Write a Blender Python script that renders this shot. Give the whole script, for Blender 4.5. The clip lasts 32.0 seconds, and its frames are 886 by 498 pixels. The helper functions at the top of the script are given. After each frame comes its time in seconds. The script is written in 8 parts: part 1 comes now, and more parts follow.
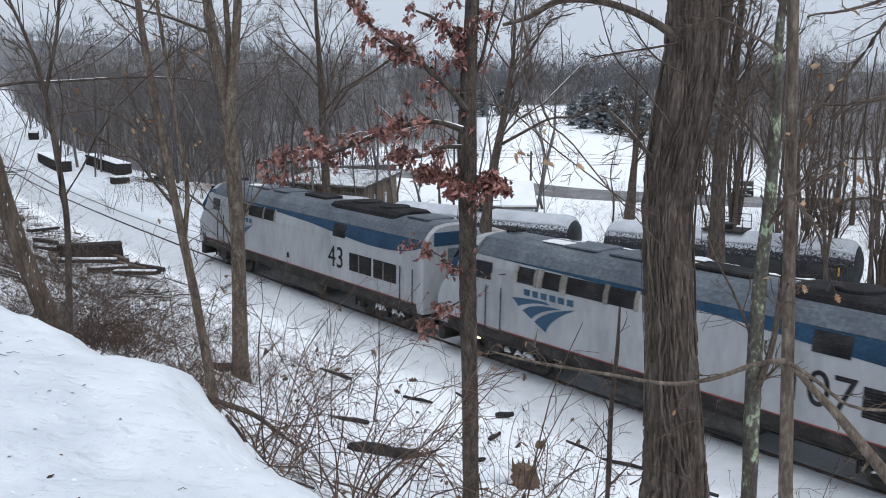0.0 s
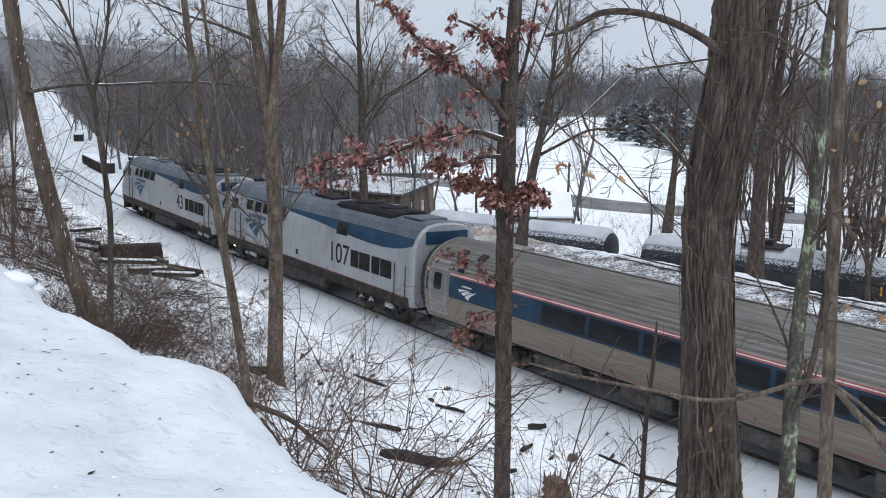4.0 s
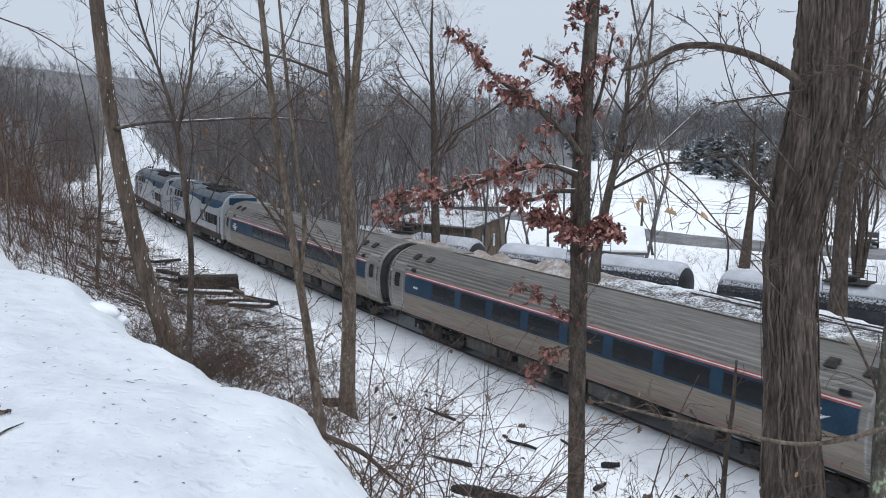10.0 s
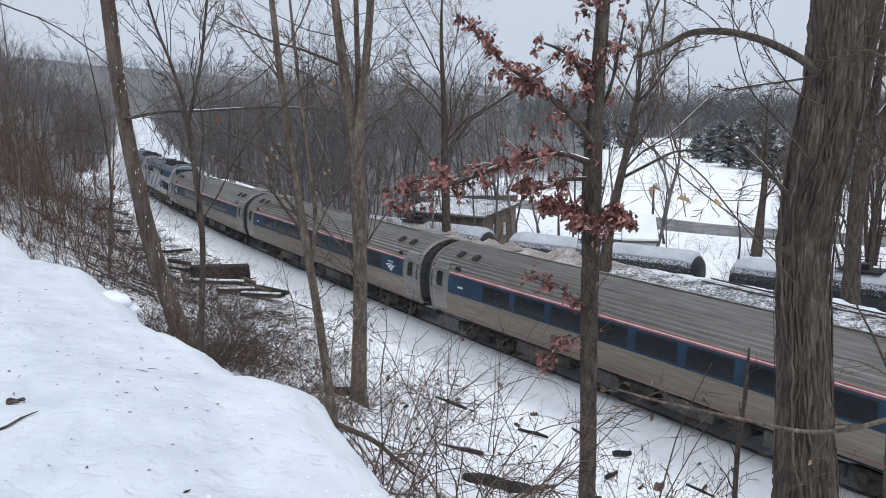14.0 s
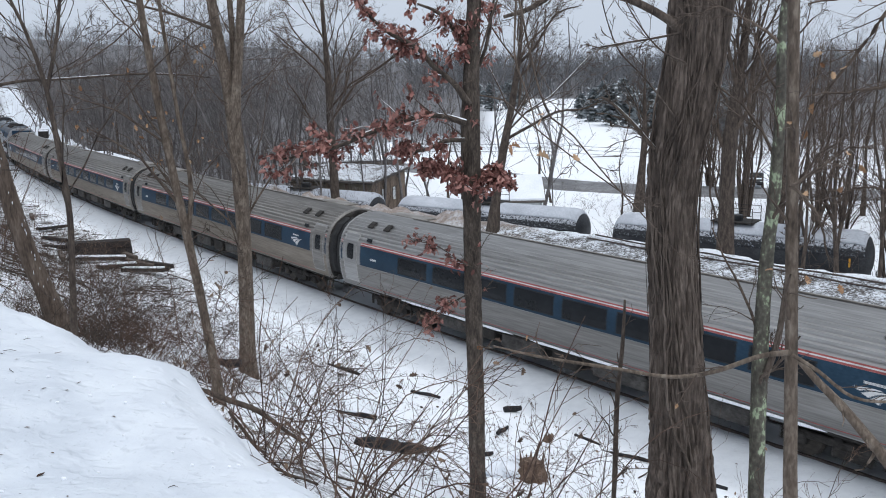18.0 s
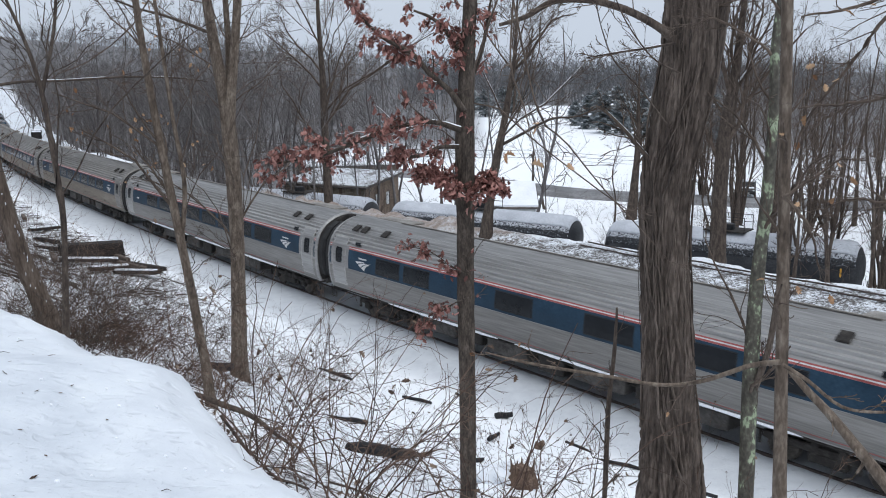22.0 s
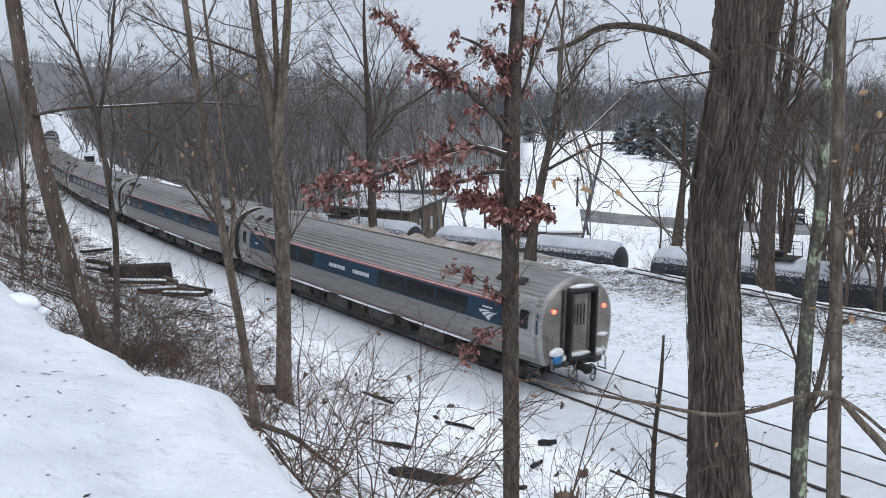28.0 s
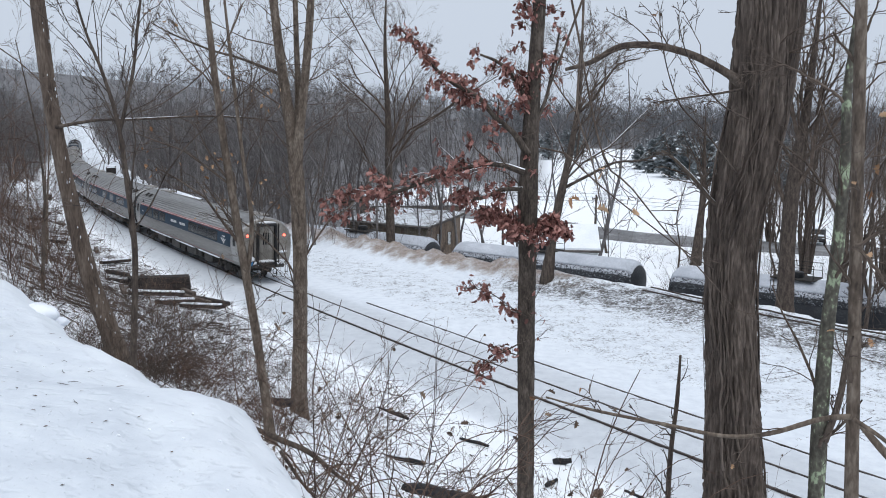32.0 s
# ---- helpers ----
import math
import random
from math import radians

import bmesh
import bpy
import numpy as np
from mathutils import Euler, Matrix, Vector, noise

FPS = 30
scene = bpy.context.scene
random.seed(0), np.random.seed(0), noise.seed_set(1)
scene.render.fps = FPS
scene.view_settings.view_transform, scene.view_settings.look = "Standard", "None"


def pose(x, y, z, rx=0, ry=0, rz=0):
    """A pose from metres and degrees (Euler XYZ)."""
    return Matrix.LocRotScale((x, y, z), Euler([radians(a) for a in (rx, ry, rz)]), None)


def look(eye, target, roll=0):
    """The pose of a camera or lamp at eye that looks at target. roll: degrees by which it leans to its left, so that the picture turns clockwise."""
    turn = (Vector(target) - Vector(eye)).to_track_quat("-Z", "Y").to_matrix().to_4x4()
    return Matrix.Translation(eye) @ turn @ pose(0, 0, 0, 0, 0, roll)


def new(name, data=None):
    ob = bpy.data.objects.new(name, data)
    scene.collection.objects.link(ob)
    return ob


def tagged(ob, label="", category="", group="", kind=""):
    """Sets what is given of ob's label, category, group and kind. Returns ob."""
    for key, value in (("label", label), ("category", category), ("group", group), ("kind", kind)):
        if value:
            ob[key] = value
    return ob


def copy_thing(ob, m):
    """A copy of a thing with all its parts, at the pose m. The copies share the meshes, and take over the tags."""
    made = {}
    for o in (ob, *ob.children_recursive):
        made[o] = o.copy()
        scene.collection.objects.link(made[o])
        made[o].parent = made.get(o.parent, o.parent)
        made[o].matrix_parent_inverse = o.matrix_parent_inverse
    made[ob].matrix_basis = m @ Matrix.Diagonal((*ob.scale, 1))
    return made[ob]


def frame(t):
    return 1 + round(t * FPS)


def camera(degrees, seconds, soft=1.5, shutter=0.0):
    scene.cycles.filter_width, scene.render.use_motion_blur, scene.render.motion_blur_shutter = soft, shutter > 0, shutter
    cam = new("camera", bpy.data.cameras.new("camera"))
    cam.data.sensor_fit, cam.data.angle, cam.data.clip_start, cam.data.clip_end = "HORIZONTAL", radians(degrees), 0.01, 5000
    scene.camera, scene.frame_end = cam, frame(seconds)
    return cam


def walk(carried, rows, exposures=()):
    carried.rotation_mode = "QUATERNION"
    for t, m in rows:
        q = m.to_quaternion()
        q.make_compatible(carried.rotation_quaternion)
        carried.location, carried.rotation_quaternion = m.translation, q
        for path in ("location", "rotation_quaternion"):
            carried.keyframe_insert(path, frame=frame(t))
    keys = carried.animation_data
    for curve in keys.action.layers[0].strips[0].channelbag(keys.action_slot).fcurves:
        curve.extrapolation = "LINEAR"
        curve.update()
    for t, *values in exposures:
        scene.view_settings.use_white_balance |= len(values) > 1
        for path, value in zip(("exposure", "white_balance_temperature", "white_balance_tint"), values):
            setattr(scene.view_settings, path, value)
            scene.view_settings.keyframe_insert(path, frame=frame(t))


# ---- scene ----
EYE = 9.307
cam = camera(52.12, 32.0, 1.0, 0.35)
ROWS = [
    (0.0, -0.001, -0.003, -0.002, 3.41, -10.37, -0.16),
    (0.5, -0.007, -0.027, 0.001, 3.58, -10.29, -0.08),
    (1.0, -0.007, -0.035, 0.006, 3.88, -10.21, 0.26),
    (1.5, -0.016, -0.034, -0.001, 4.31, -10.09, 0.44),
    (2.0, -0.02, -0.041, 0.002, 4.62, -9.95, 0.7),
    (2.5, -0.024, -0.029, 0.0, 4.7, -9.85, 0.73),
    (3.0, -0.024, -0.029, 0.001, 4.96, -9.82, 0.71),
    (3.5, -0.023, -0.018, 0.001, 5.32, -9.83, 0.66),
    (5.5, -0.041, -0.017, 0.004, 7.09, -9.4, 1.21),
    (6.0, -0.049, -0.035, 0.01, 7.9, -9.0, 0.59),
    (6.5, -0.052, -0.023, 0.009, 8.38, -8.48, -0.03),
    (7.0, -0.06, -0.027, 0.009, 9.12, -8.4, -0.19),
    (7.5, -0.059, -0.016, 0.006, 9.69, -8.47, -0.25),
    (8.0, -0.061, -0.025, 0.008, 10.01, -8.37, -0.1),
    (8.5, -0.063, -0.018, 0.011, 10.08, -8.18, -0.02),
    (9.0, -0.063, -0.01, 0.013, 10.02, -8.1, 0.14),
    (9.5, -0.066, -0.01, 0.012, 10.11, -7.95, 0.38),
    (10.0, -0.07, -0.009, 0.016, 10.23, -7.77, 0.54),
    (10.5, -0.063, -0.014, 0.019, 10.13, -7.65, 0.77),
    (11.0, -0.069, -0.015, 0.017, 10.36, -7.66, 1.02),
    (11.5, -0.073, -0.017, 0.013, 10.58, -7.73, 1.22),
    (12.0, -0.082, -0.014, 0.016, 10.7, -7.72, 1.31),
    (12.5, -0.085, -0.006, 0.01, 10.93, -7.96, 1.31),
    (13.0, -0.088, -0.01, 0.006, 11.09, -8.16, 1.19),
    (13.5, -0.086, 0.011, 0.003, 11.15, -8.32, 0.74),
    (14.0, -0.08, 0.008, 0.005, 10.9, -8.46, 0.27),
    (14.5, -0.07, 0.003, 0.009, 10.38, -8.47, 0.21),
    (16.5, -0.011, 0.008, 0.005, 7.4, -9.09, -0.14),
    (17.0, 0.004, 0.021, 0.001, 6.5, -9.48, -0.36),
    (17.5, 0.074, 0.041, -0.008, 4.29, -10.36, -0.92),
    (18.0, 0.092, 0.059, -0.019, 4.05, -10.71, -0.79),
    (18.5, 0.076, 0.039, -0.01, 5.29, -10.59, -0.9),
    (19.0, 0.084, 0.048, -0.011, 5.38, -10.6, -1.07),
    (19.5, 0.088, 0.054, -0.015, 5.34, -10.54, -0.9),
    (20.0, 0.084, 0.033, -0.008, 5.09, -10.02, -0.46),
    (20.5, 0.082, 0.014, -0.001, 4.64, -9.58, 0.13),
    (21.0, 0.083, 0.005, 0.006, 3.64, -9.6, 0.12),
    (21.5, 0.082, 0.026, 0.0, 3.26, -9.84, -0.02),
    (22.0, 0.084, 0.027, -0.003, 3.58, -10.37, -0.08),
    (22.5, 0.083, 0.031, -0.006, 4.01, -10.61, -0.14),
    (23.0, 0.075, 0.022, -0.006, 4.41, -10.5, -0.2),
    (23.5, 0.074, 0.014, -0.005, 4.67, -10.22, -0.17),
    (24.0, 0.065, 0.025, -0.007, 5.06, -9.98, -0.05),
    (24.5, 0.058, 0.027, -0.004, 5.53, -9.84, -0.01),
    (25.0, 0.054, 0.033, -0.006, 5.8, -9.86, 0.17),
    (25.5, 0.052, 0.037, -0.011, 5.91, -9.86, 0.27),
    (27.5, 0.05, 0.028, -0.007, 6.48, -9.15, -0.07),
    (28.0, 0.056, 0.01, 0.003, 6.34, -8.8, -0.06),
    (28.5, 0.051, 0.01, -0.001, 6.57, -8.78, 0.15),
    (29.0, 0.047, 0.017, -0.006, 6.75, -8.87, 0.33),
    (29.5, 0.05, 0.008, -0.006, 6.86, -8.94, 0.39),
    (30.0, 0.049, 0.015, -0.002, 7.17, -8.76, 0.57),
    (30.5, 0.056, 0.011, 0.003, 7.41, -8.47, 0.65),
    (31.0, 0.05, 0.012, 0.004, 7.52, -8.21, 0.95),
    (31.5, 0.065, 0.001, 0.012, 7.42, -7.8, 0.86),
    (32.0, 0.069, 0.002, 0.01, 7.47, -7.81, 0.6),
]
walk(cam, [(t, pose(x, y, EYE + z, 90 + pitch, 0, yaw) @ pose(0, 0, 0, 0, 0, roll)) for t, x, y, z, yaw, pitch, roll in ROWS])

# ---------------------------------------------------------------- light: a dull overcast winter day
world = bpy.data.worlds.new("world")
scene.world = world
world.use_nodes = True
wn = world.node_tree
wn.nodes.clear()
sky = wn.nodes.new("ShaderNodeTexSky")
sky.sky_type, sky.sun_disc = "NISHITA", False
sky.sun_elevation, sky.sun_rotation = radians(67), radians(155)
sky.dust_density, sky.air_density = 4.0, 1.5
grey = wn.nodes.new("ShaderNodeHueSaturation")
grey.inputs["Saturation"].default_value = 0.12
blend = wn.nodes.new("ShaderNodeMix")
blend.data_type = "RGBA"
blend.inputs[0].default_value = 0.86
blend.inputs[7].default_value = (7.25, 8.2, 9.65, 1)
back = wn.nodes.new("ShaderNodeBackground")
back.inputs["Strength"].default_value = 0.072
out = wn.nodes.new("ShaderNodeOutputWorld")
wn.links.new(sky.outputs[0], grey.inputs["Color"])
wn.links.new(grey.outputs[0], blend.inputs[6])
wn.links.new(blend.outputs[2], back.inputs[0])
wn.links.new(back.outputs[0], out.inputs[0])
sun = new("sun", bpy.data.lights.new("sun", "SUN"))
sun.data.energy, sun.data.angle, sun.data.color = 1.4, radians(55), (0.985, 0.99, 1.0)
sun.matrix_world = look((14, -10, 80), (0, 20, 0))
scene.view_settings.exposure = 0.30

# ---------------------------------------------------------------- materials
def lin(r, g, b):
    return tuple(((c / 255 + 0.055) / 1.055) ** 2.4 if c > 10 else c / 255 / 12.92 for c in (r, g, b)) + (1,)


def material(name, colors, scale=3.0, rough=0.8, metal=0.0, bump=0.0, fine=40.0, stretch=(1, 1, 1), detail=6.0, spec=0.3, island=0.0, stops=None, bump_scale=None):
    """Noise between the colours at a coarse scale, mixed with a fine grain, with relief from both."""
    m = bpy.data.materials.new(name)
    m.use_nodes = True
    t = m.node_tree
    b = t.nodes["Principled BSDF"]
    co = t.nodes.new("ShaderNodeTexCoord")
    mp = t.nodes.new("ShaderNodeMapping")
    mp.inputs["Scale"].default_value = stretch
    t.links.new(co.outputs["Object"], mp.inputs[0])
    n1, n2 = t.nodes.new("ShaderNodeTexNoise"), t.nodes.new("ShaderNodeTexNoise")
    n1.inputs["Scale"].default_value, n1.inputs["Detail"].default_value = scale, detail
    n2.inputs["Scale"].default_value, n2.inputs["Detail"].default_value = fine, 4.0
    for n in (n1, n2):
        t.links.new(mp.outputs[0], n.inputs["Vector"])
    mix = t.nodes.new("ShaderNodeMath")
    mix.operation = "MULTIPLY_ADD"
    mix.inputs[1].default_value = 0.45
    t.links.new(n2.outputs[0], mix.inputs[0])
    sc = t.nodes.new("ShaderNodeMath")
    sc.operation = "MULTIPLY"
    sc.inputs[1].default_value = 0.55
    t.links.new(n1.outputs[0], sc.inputs[0])
    t.links.new(sc.outputs[0], mix.inputs[2])
    ramp = t.nodes.new("ShaderNodeValToRGB")
    e = ramp.color_ramp.elements
    k = len(colors)
    while len(e) < k:
        e.new(0.5)
    for i, c in enumerate(colors):
        e[i].position = stops[i] if stops else 0.34 + 0.32 * i / max(1, k - 1)
        e[i].color = c if len(c) == 4 else (*c, 1)
    last = mix.outputs[0]
    if island:
        gi = t.nodes.new("ShaderNodeNewGeometry")
        ad = t.nodes.new("ShaderNodeMath")
        ad.operation = "MULTIPLY_ADD"
        ad.inputs[1].default_value = island
        t.links.new(gi.outputs["Random Per Island"], ad.inputs[0])
        t.links.new(last, ad.inputs[2])
        off = t.nodes.new("ShaderNodeMath")
        off.operation = "SUBTRACT"
        off.inputs[1].default_value = island / 2
        t.links.new(ad.outputs[0], off.inputs[0])
        last = off.outputs[0]
    t.links.new(last, ramp.inputs[0])
    t.links.new(ramp.outputs[0], b.inputs["Base Color"])
    b.inputs["Roughness"].default_value, b.inputs["Metallic"].default_value = rough, metal
    b.inputs["Specular IOR Level"].default_value = spec
    if bump:
        bp = t.nodes.new("ShaderNodeBump")
        bp.inputs["Strength"].default_value, bp.inputs["Distance"].default_value = 0.8, bump
        t.links.new(mix.outputs[0], bp.inputs["Height"])
        t.links.new(bp.outputs[0], b.inputs["Normal"])
    return m


SNOW = (0.80, 0.83, 0.88)
M_SNOW = material("snow", [(0.70, 0.735, 0.79), SNOW, (0.86, 0.88, 0.91)], 0.7, 0.75, 0, 0.05, 9, spec=0.25)


def ground_material():
    """Snow with pocks, their shade in the colour; litter, dirt and woodland floor show where the cover attribute lets
    them.
    """
    m = bpy.data.materials.new("snowy_ground")
    m.use_nodes = True
    t = m.node_tree
    b = t.nodes["Principled BSDF"]
    co = t.nodes.new("ShaderNodeTexCoord")
    at = t.nodes.new("ShaderNodeAttribute")
    at.attribute_name = "cover"
    sep = t.nodes.new("ShaderNodeSeparateColor")
    t.links.new(at.outputs["Color"], sep.inputs[0])

    def noise_at(scale, detail, rough=0.6):
        n = t.nodes.new("ShaderNodeTexNoise")
        n.inputs["Scale"].default_value, n.inputs["Detail"].default_value, n.inputs["Roughness"].default_value = scale, detail, rough
        t.links.new(co.outputs["Object"], n.inputs["Vector"])
        return n.outputs[0]

    def maths(op, a, c, clamp=False):
        n = t.nodes.new("ShaderNodeMath")
        n.operation, n.use_clamp = op, clamp
        for i, v in enumerate((a, c)):
            if isinstance(v, (int, float)):
                n.inputs[i].default_value = v
            else:
                t.links.new(v, n.inputs[i])
        return n.outputs[0]

    def ramp(fac, colors, lo=0.35, hi=0.65):
        n = t.nodes.new("ShaderNodeValToRGB")
        e = n.color_ramp.elements
        while len(e) < len(colors):
            e.new(0.5)
        for i, c in enumerate(colors):
            e[i].position, e[i].color = lo + (hi - lo) * i / (len(colors) - 1), (*c, 1)
        t.links.new(fac, n.inputs[0])
        return n.outputs[0]

    def mixed(fac, a, c):
        n = t.nodes.new("ShaderNodeMix")
        n.data_type = "RGBA"
        t.links.new(fac, n.inputs[0])
        t.links.new(a, n.inputs[6])
        t.links.new(c, n.inputs[7])
        return n.outputs[2]
    coarse, grain, broad = noise_at(1.3, 6), noise_at(11, 8, 0.75), noise_at(0.05, 4)
    dent = maths("MULTIPLY", maths("SUBTRACT", noise_at(8.0, 1.0, 0.5), 0.56), 4.0, True)
    nick = maths("MULTIPLY", maths("SUBTRACT", noise_at(42, 2, 0.5), 0.62), 9.0, True)
    patch = maths("ADD", maths("MULTIPLY", coarse, 0.5), maths("MULTIPLY", grain, 0.5))
    speck = maths("ADD", maths("MULTIPLY", coarse, 0.28), maths("MULTIPLY", noise_at(6.5, 9, 0.8), 0.72))
    color = ramp(broad, [(0.82, 0.85, 0.89), (0.855, 0.88, 0.915), (0.875, 0.895, 0.925)])
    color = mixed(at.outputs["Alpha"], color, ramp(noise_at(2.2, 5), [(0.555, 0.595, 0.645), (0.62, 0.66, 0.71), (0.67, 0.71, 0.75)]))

    # The grimy grey in dents and nicks is their shade put into the colour.
    grimy = t.nodes.new("ShaderNodeRGB")
    grimy.outputs[0].default_value = (0.46, 0.49, 0.53, 1)
    dent_shade = maths("MULTIPLY", maths("MULTIPLY", maths("ADD", maths("MULTIPLY", dent, 0.8), nick, True), maths("MULTIPLY", maths("SUBTRACT", noise_at(0.9, 3), 0.42), 5.0, True)), 0.22)
    color = mixed(dent_shade, color, grimy.outputs[0])

    def show(channel, gain, cut=0.66, spread=patch):
        return maths("MULTIPLY", maths("SUBTRACT", maths("ADD", spread, maths("MULTIPLY", channel, 0.42)), cut), gain, True)
    color = mixed(show(sep.outputs[0], 12.0, 0.69, speck), color, ramp(grain, [(0.034, 0.031, 0.03), (0.082, 0.075, 0.071), (0.16, 0.15, 0.145)]))
    color = mixed(show(sep.outputs[1], 5.0), color, ramp(grain, [(0.12, 0.09, 0.075), (0.25, 0.20, 0.17), (0.47, 0.42, 0.39)]))
    wood = maths("MULTIPLY", sep.outputs[2], 0.97, True)
    color = mixed(wood, color, ramp(maths("ADD", maths("MULTIPLY", noise_at(0.12, 8, 0.7), 0.6), maths("MULTIPLY", grain, 0.4)), [(0.085, 0.083, 0.085), (0.128, 0.126, 0.131), (0.19, 0.192, 0.202)]))
    t.links.new(color, b.inputs["Base Color"])
    b.inputs["Roughness"].default_value, b.inputs["Specular IOR Level"].default_value = 0.8, 0.2
    bump = t.nodes.new("ShaderNodeBump")
    bump.inputs["Strength"].default_value, bump.inputs["Distance"].default_value = 0.55, 0.07
    t.links.new(maths("SUBTRACT", maths("ADD", maths("MULTIPLY", grain, 0.16), maths("MULTIPLY", coarse, 0.12)), maths("ADD", maths("MULTIPLY", dent, 0.42), maths("MULTIPLY", nick, 0.14))), bump.inputs["Height"])
    t.links.new(bump.outputs[0], b.inputs["Normal"])
    return m


M_GROUND = ground_material()
M_BARK = material("bark_grey_brown", [(0.031, 0.025, 0.022), (0.096, 0.076, 0.064), (0.19, 0.155, 0.132)], 7, 0.95, 0, 0.02, 35, (1, 1, 0.18))
M_BARK_LEAN = material("bark_ridged_brown", [(0.045, 0.033, 0.027), (0.11, 0.083, 0.066), (0.185, 0.147, 0.118)], 7, 0.95, 0, 0.015, 35, (1, 1, 0.2))
M_BARK_DARK = material("bark_dark", [(0.028, 0.022, 0.02), (0.075, 0.058, 0.048), (0.14, 0.115, 0.095)], 8, 0.95, 0, 0.012, 40, (1, 1, 0.3))
M_BARK_OAK = material("bark_oak", [(0.026, 0.021, 0.018), (0.072, 0.058, 0.048), (0.145, 0.12, 0.10)], 9, 0.95, 0, 0.015, 45, (1, 1, 0.35))
M_BARK_TAN = material("bark_tan", [(0.05, 0.038, 0.03), (0.125, 0.097, 0.076), (0.235, 0.195, 0.158)], 9, 0.92, 0, 0.02, 34, (1, 1, 0.35))
M_BARK_LICHEN = material("bark_with_lichen", [(0.035, 0.032, 0.028), (0.085, 0.078, 0.065), (0.13, 0.13, 0.10), (0.30, 0.36, 0.24), (0.40, 0.45, 0.33)], 5, 0.95, 0, 0.012, 22, (1, 1, 0.6), stops=[0.3, 0.47, 0.555, 0.60, 0.72])
M_TWIG = material("twig_bark", [(0.045, 0.033, 0.027), (0.095, 0.072, 0.058), (0.16, 0.125, 0.10)], 3, 0.9, 0, 0, 20)
M_TWIG_RED = material("brush_twig", [(0.045, 0.027, 0.020), (0.095, 0.060, 0.045), (0.165, 0.112, 0.085)], 2, 0.9, 0, 0, 12, island=0.3)
M_LEAF = material("dry_oak_leaf", [(0.12, 0.052, 0.045), (0.25, 0.107, 0.09), (0.40, 0.21, 0.18)], 6, 0.7, 0, 0, 30, island=0.45)
M_LEAF_TAN = material("dry_tan_leaf", [(0.20, 0.10, 0.05), (0.38, 0.22, 0.12), (0.50, 0.33, 0.2)], 8, 0.75, 0, 0, 30, island=0.4)
# Distant woods barks: haze is put into the colours, bluer on the hills.
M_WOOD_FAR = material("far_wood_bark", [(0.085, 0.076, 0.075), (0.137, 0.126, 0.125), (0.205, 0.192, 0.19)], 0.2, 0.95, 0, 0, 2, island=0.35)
M_WOOD_HILL = material("hazy_hill_wood", [(0.105, 0.105, 0.11), (0.145, 0.147, 0.155), (0.195, 0.2, 0.212)], 0.02, 0.95, 0, 0, 2, island=0.3)
M_LEAF_DULL = material("dull_fallen_leaf", [(0.06, 0.04, 0.03), (0.13, 0.09, 0.065), (0.22, 0.155, 0.11)], 6, 0.85, 0, 0, 30, island=0.5)


# ---------------------------------------------------------------- plan: the main track and the lie of the land
STEP = 0.5
TRACK_S = np.arange(-140.0, 620.0, STEP)
KAPPA = np.interp(TRACK_S, [0, 40, 80, 120, 160, 220, 260], [0.00138, 0.00118, 0.00211, 0.00148, 0.00029, -0.0005, 0.0])
HEAD = np.cumsum(KAPPA * STEP)
HEAD += radians(48.02) - np.interp(0, TRACK_S, HEAD)
TRACK_X = np.cumsum(-np.cos(HEAD) * STEP)
TRACK_Y = np.cumsum(np.sin(HEAD) * STEP)
TRACK_X -= np.interp(0, TRACK_S, TRACK_X)
TRACK_Y += 31.03 - np.interp(0, TRACK_S, TRACK_Y)
TRACK_Z = 0.0013 * TRACK_S + 0.000045 * np.clip(TRACK_S - 200, 0, None) ** 2
CANT = 0.0256


def on_track(s, lat=0.0, z=0.0):
    """A point at s metres along the main track, lat metres to its left, z over the rail heads."""
    h = np.interp(s, TRACK_S, HEAD)
    return np.array([np.interp(s, TRACK_S, TRACK_X) - math.sin(h) * lat, np.interp(s, TRACK_S, TRACK_Y) - math.cos(h) * lat, np.interp(s, TRACK_S, TRACK_Z) + z])


def track_coords(x, y):
    """s and lat of the points x, y, by the nearest piece of the track."""
    x, y = np.atleast_1d(np.asarray(x, float)), np.atleast_1d(np.asarray(y, float))
    best, ss, lat = np.full(x.shape, 1e18), np.zeros(x.shape), np.zeros(x.shape)
    for i in range(0, len(TRACK_S), 6):
        dx, dy = x - TRACK_X[i], y - TRACK_Y[i]
        d = dx * dx + dy * dy
        k = d < best
        best[k] = d[k]
        h = HEAD[i]
        a = -dx * math.cos(h) + dy * math.sin(h)
        b = -dx * math.sin(h) - dy * math.cos(h)
        ss[k] = TRACK_S[i] + a[k]
        lat[k] = b[k]
    return ss, lat


def wave(x, y, f, seed):
    """Smooth unevenness, about -1 to 1."""
    r = np.random.RandomState(seed)
    v = np.zeros_like(x)
    for k in range(6):
        a, p, q = r.uniform(0, 6.28), r.uniform(0, 6.28), f * r.uniform(0.6, 1.7)
        v += np.sin((x * math.cos(a) + y * math.sin(a)) * q + p)
    return v / 3.0


LIP_S = [-40, -25, -18.7, -18.4, -18.1, -17.6, -17.15, -16.63, -16.03, -15.84, -15.5, -14.9, -14.2, -13.3, -10.9, -9.66, -9.14, -8.49, -5.43, 0, 20]
LIP_LAT = [18.73, 18.76, 18.77, 18.84, 18.9, 18.81, 18.72, 18.6, 18.48, 18.58, 18.77, 18.78, 18.82, 18.97, 18.95, 18.83, 19.2, 19.42, 19.39, 19.6, 19.7]
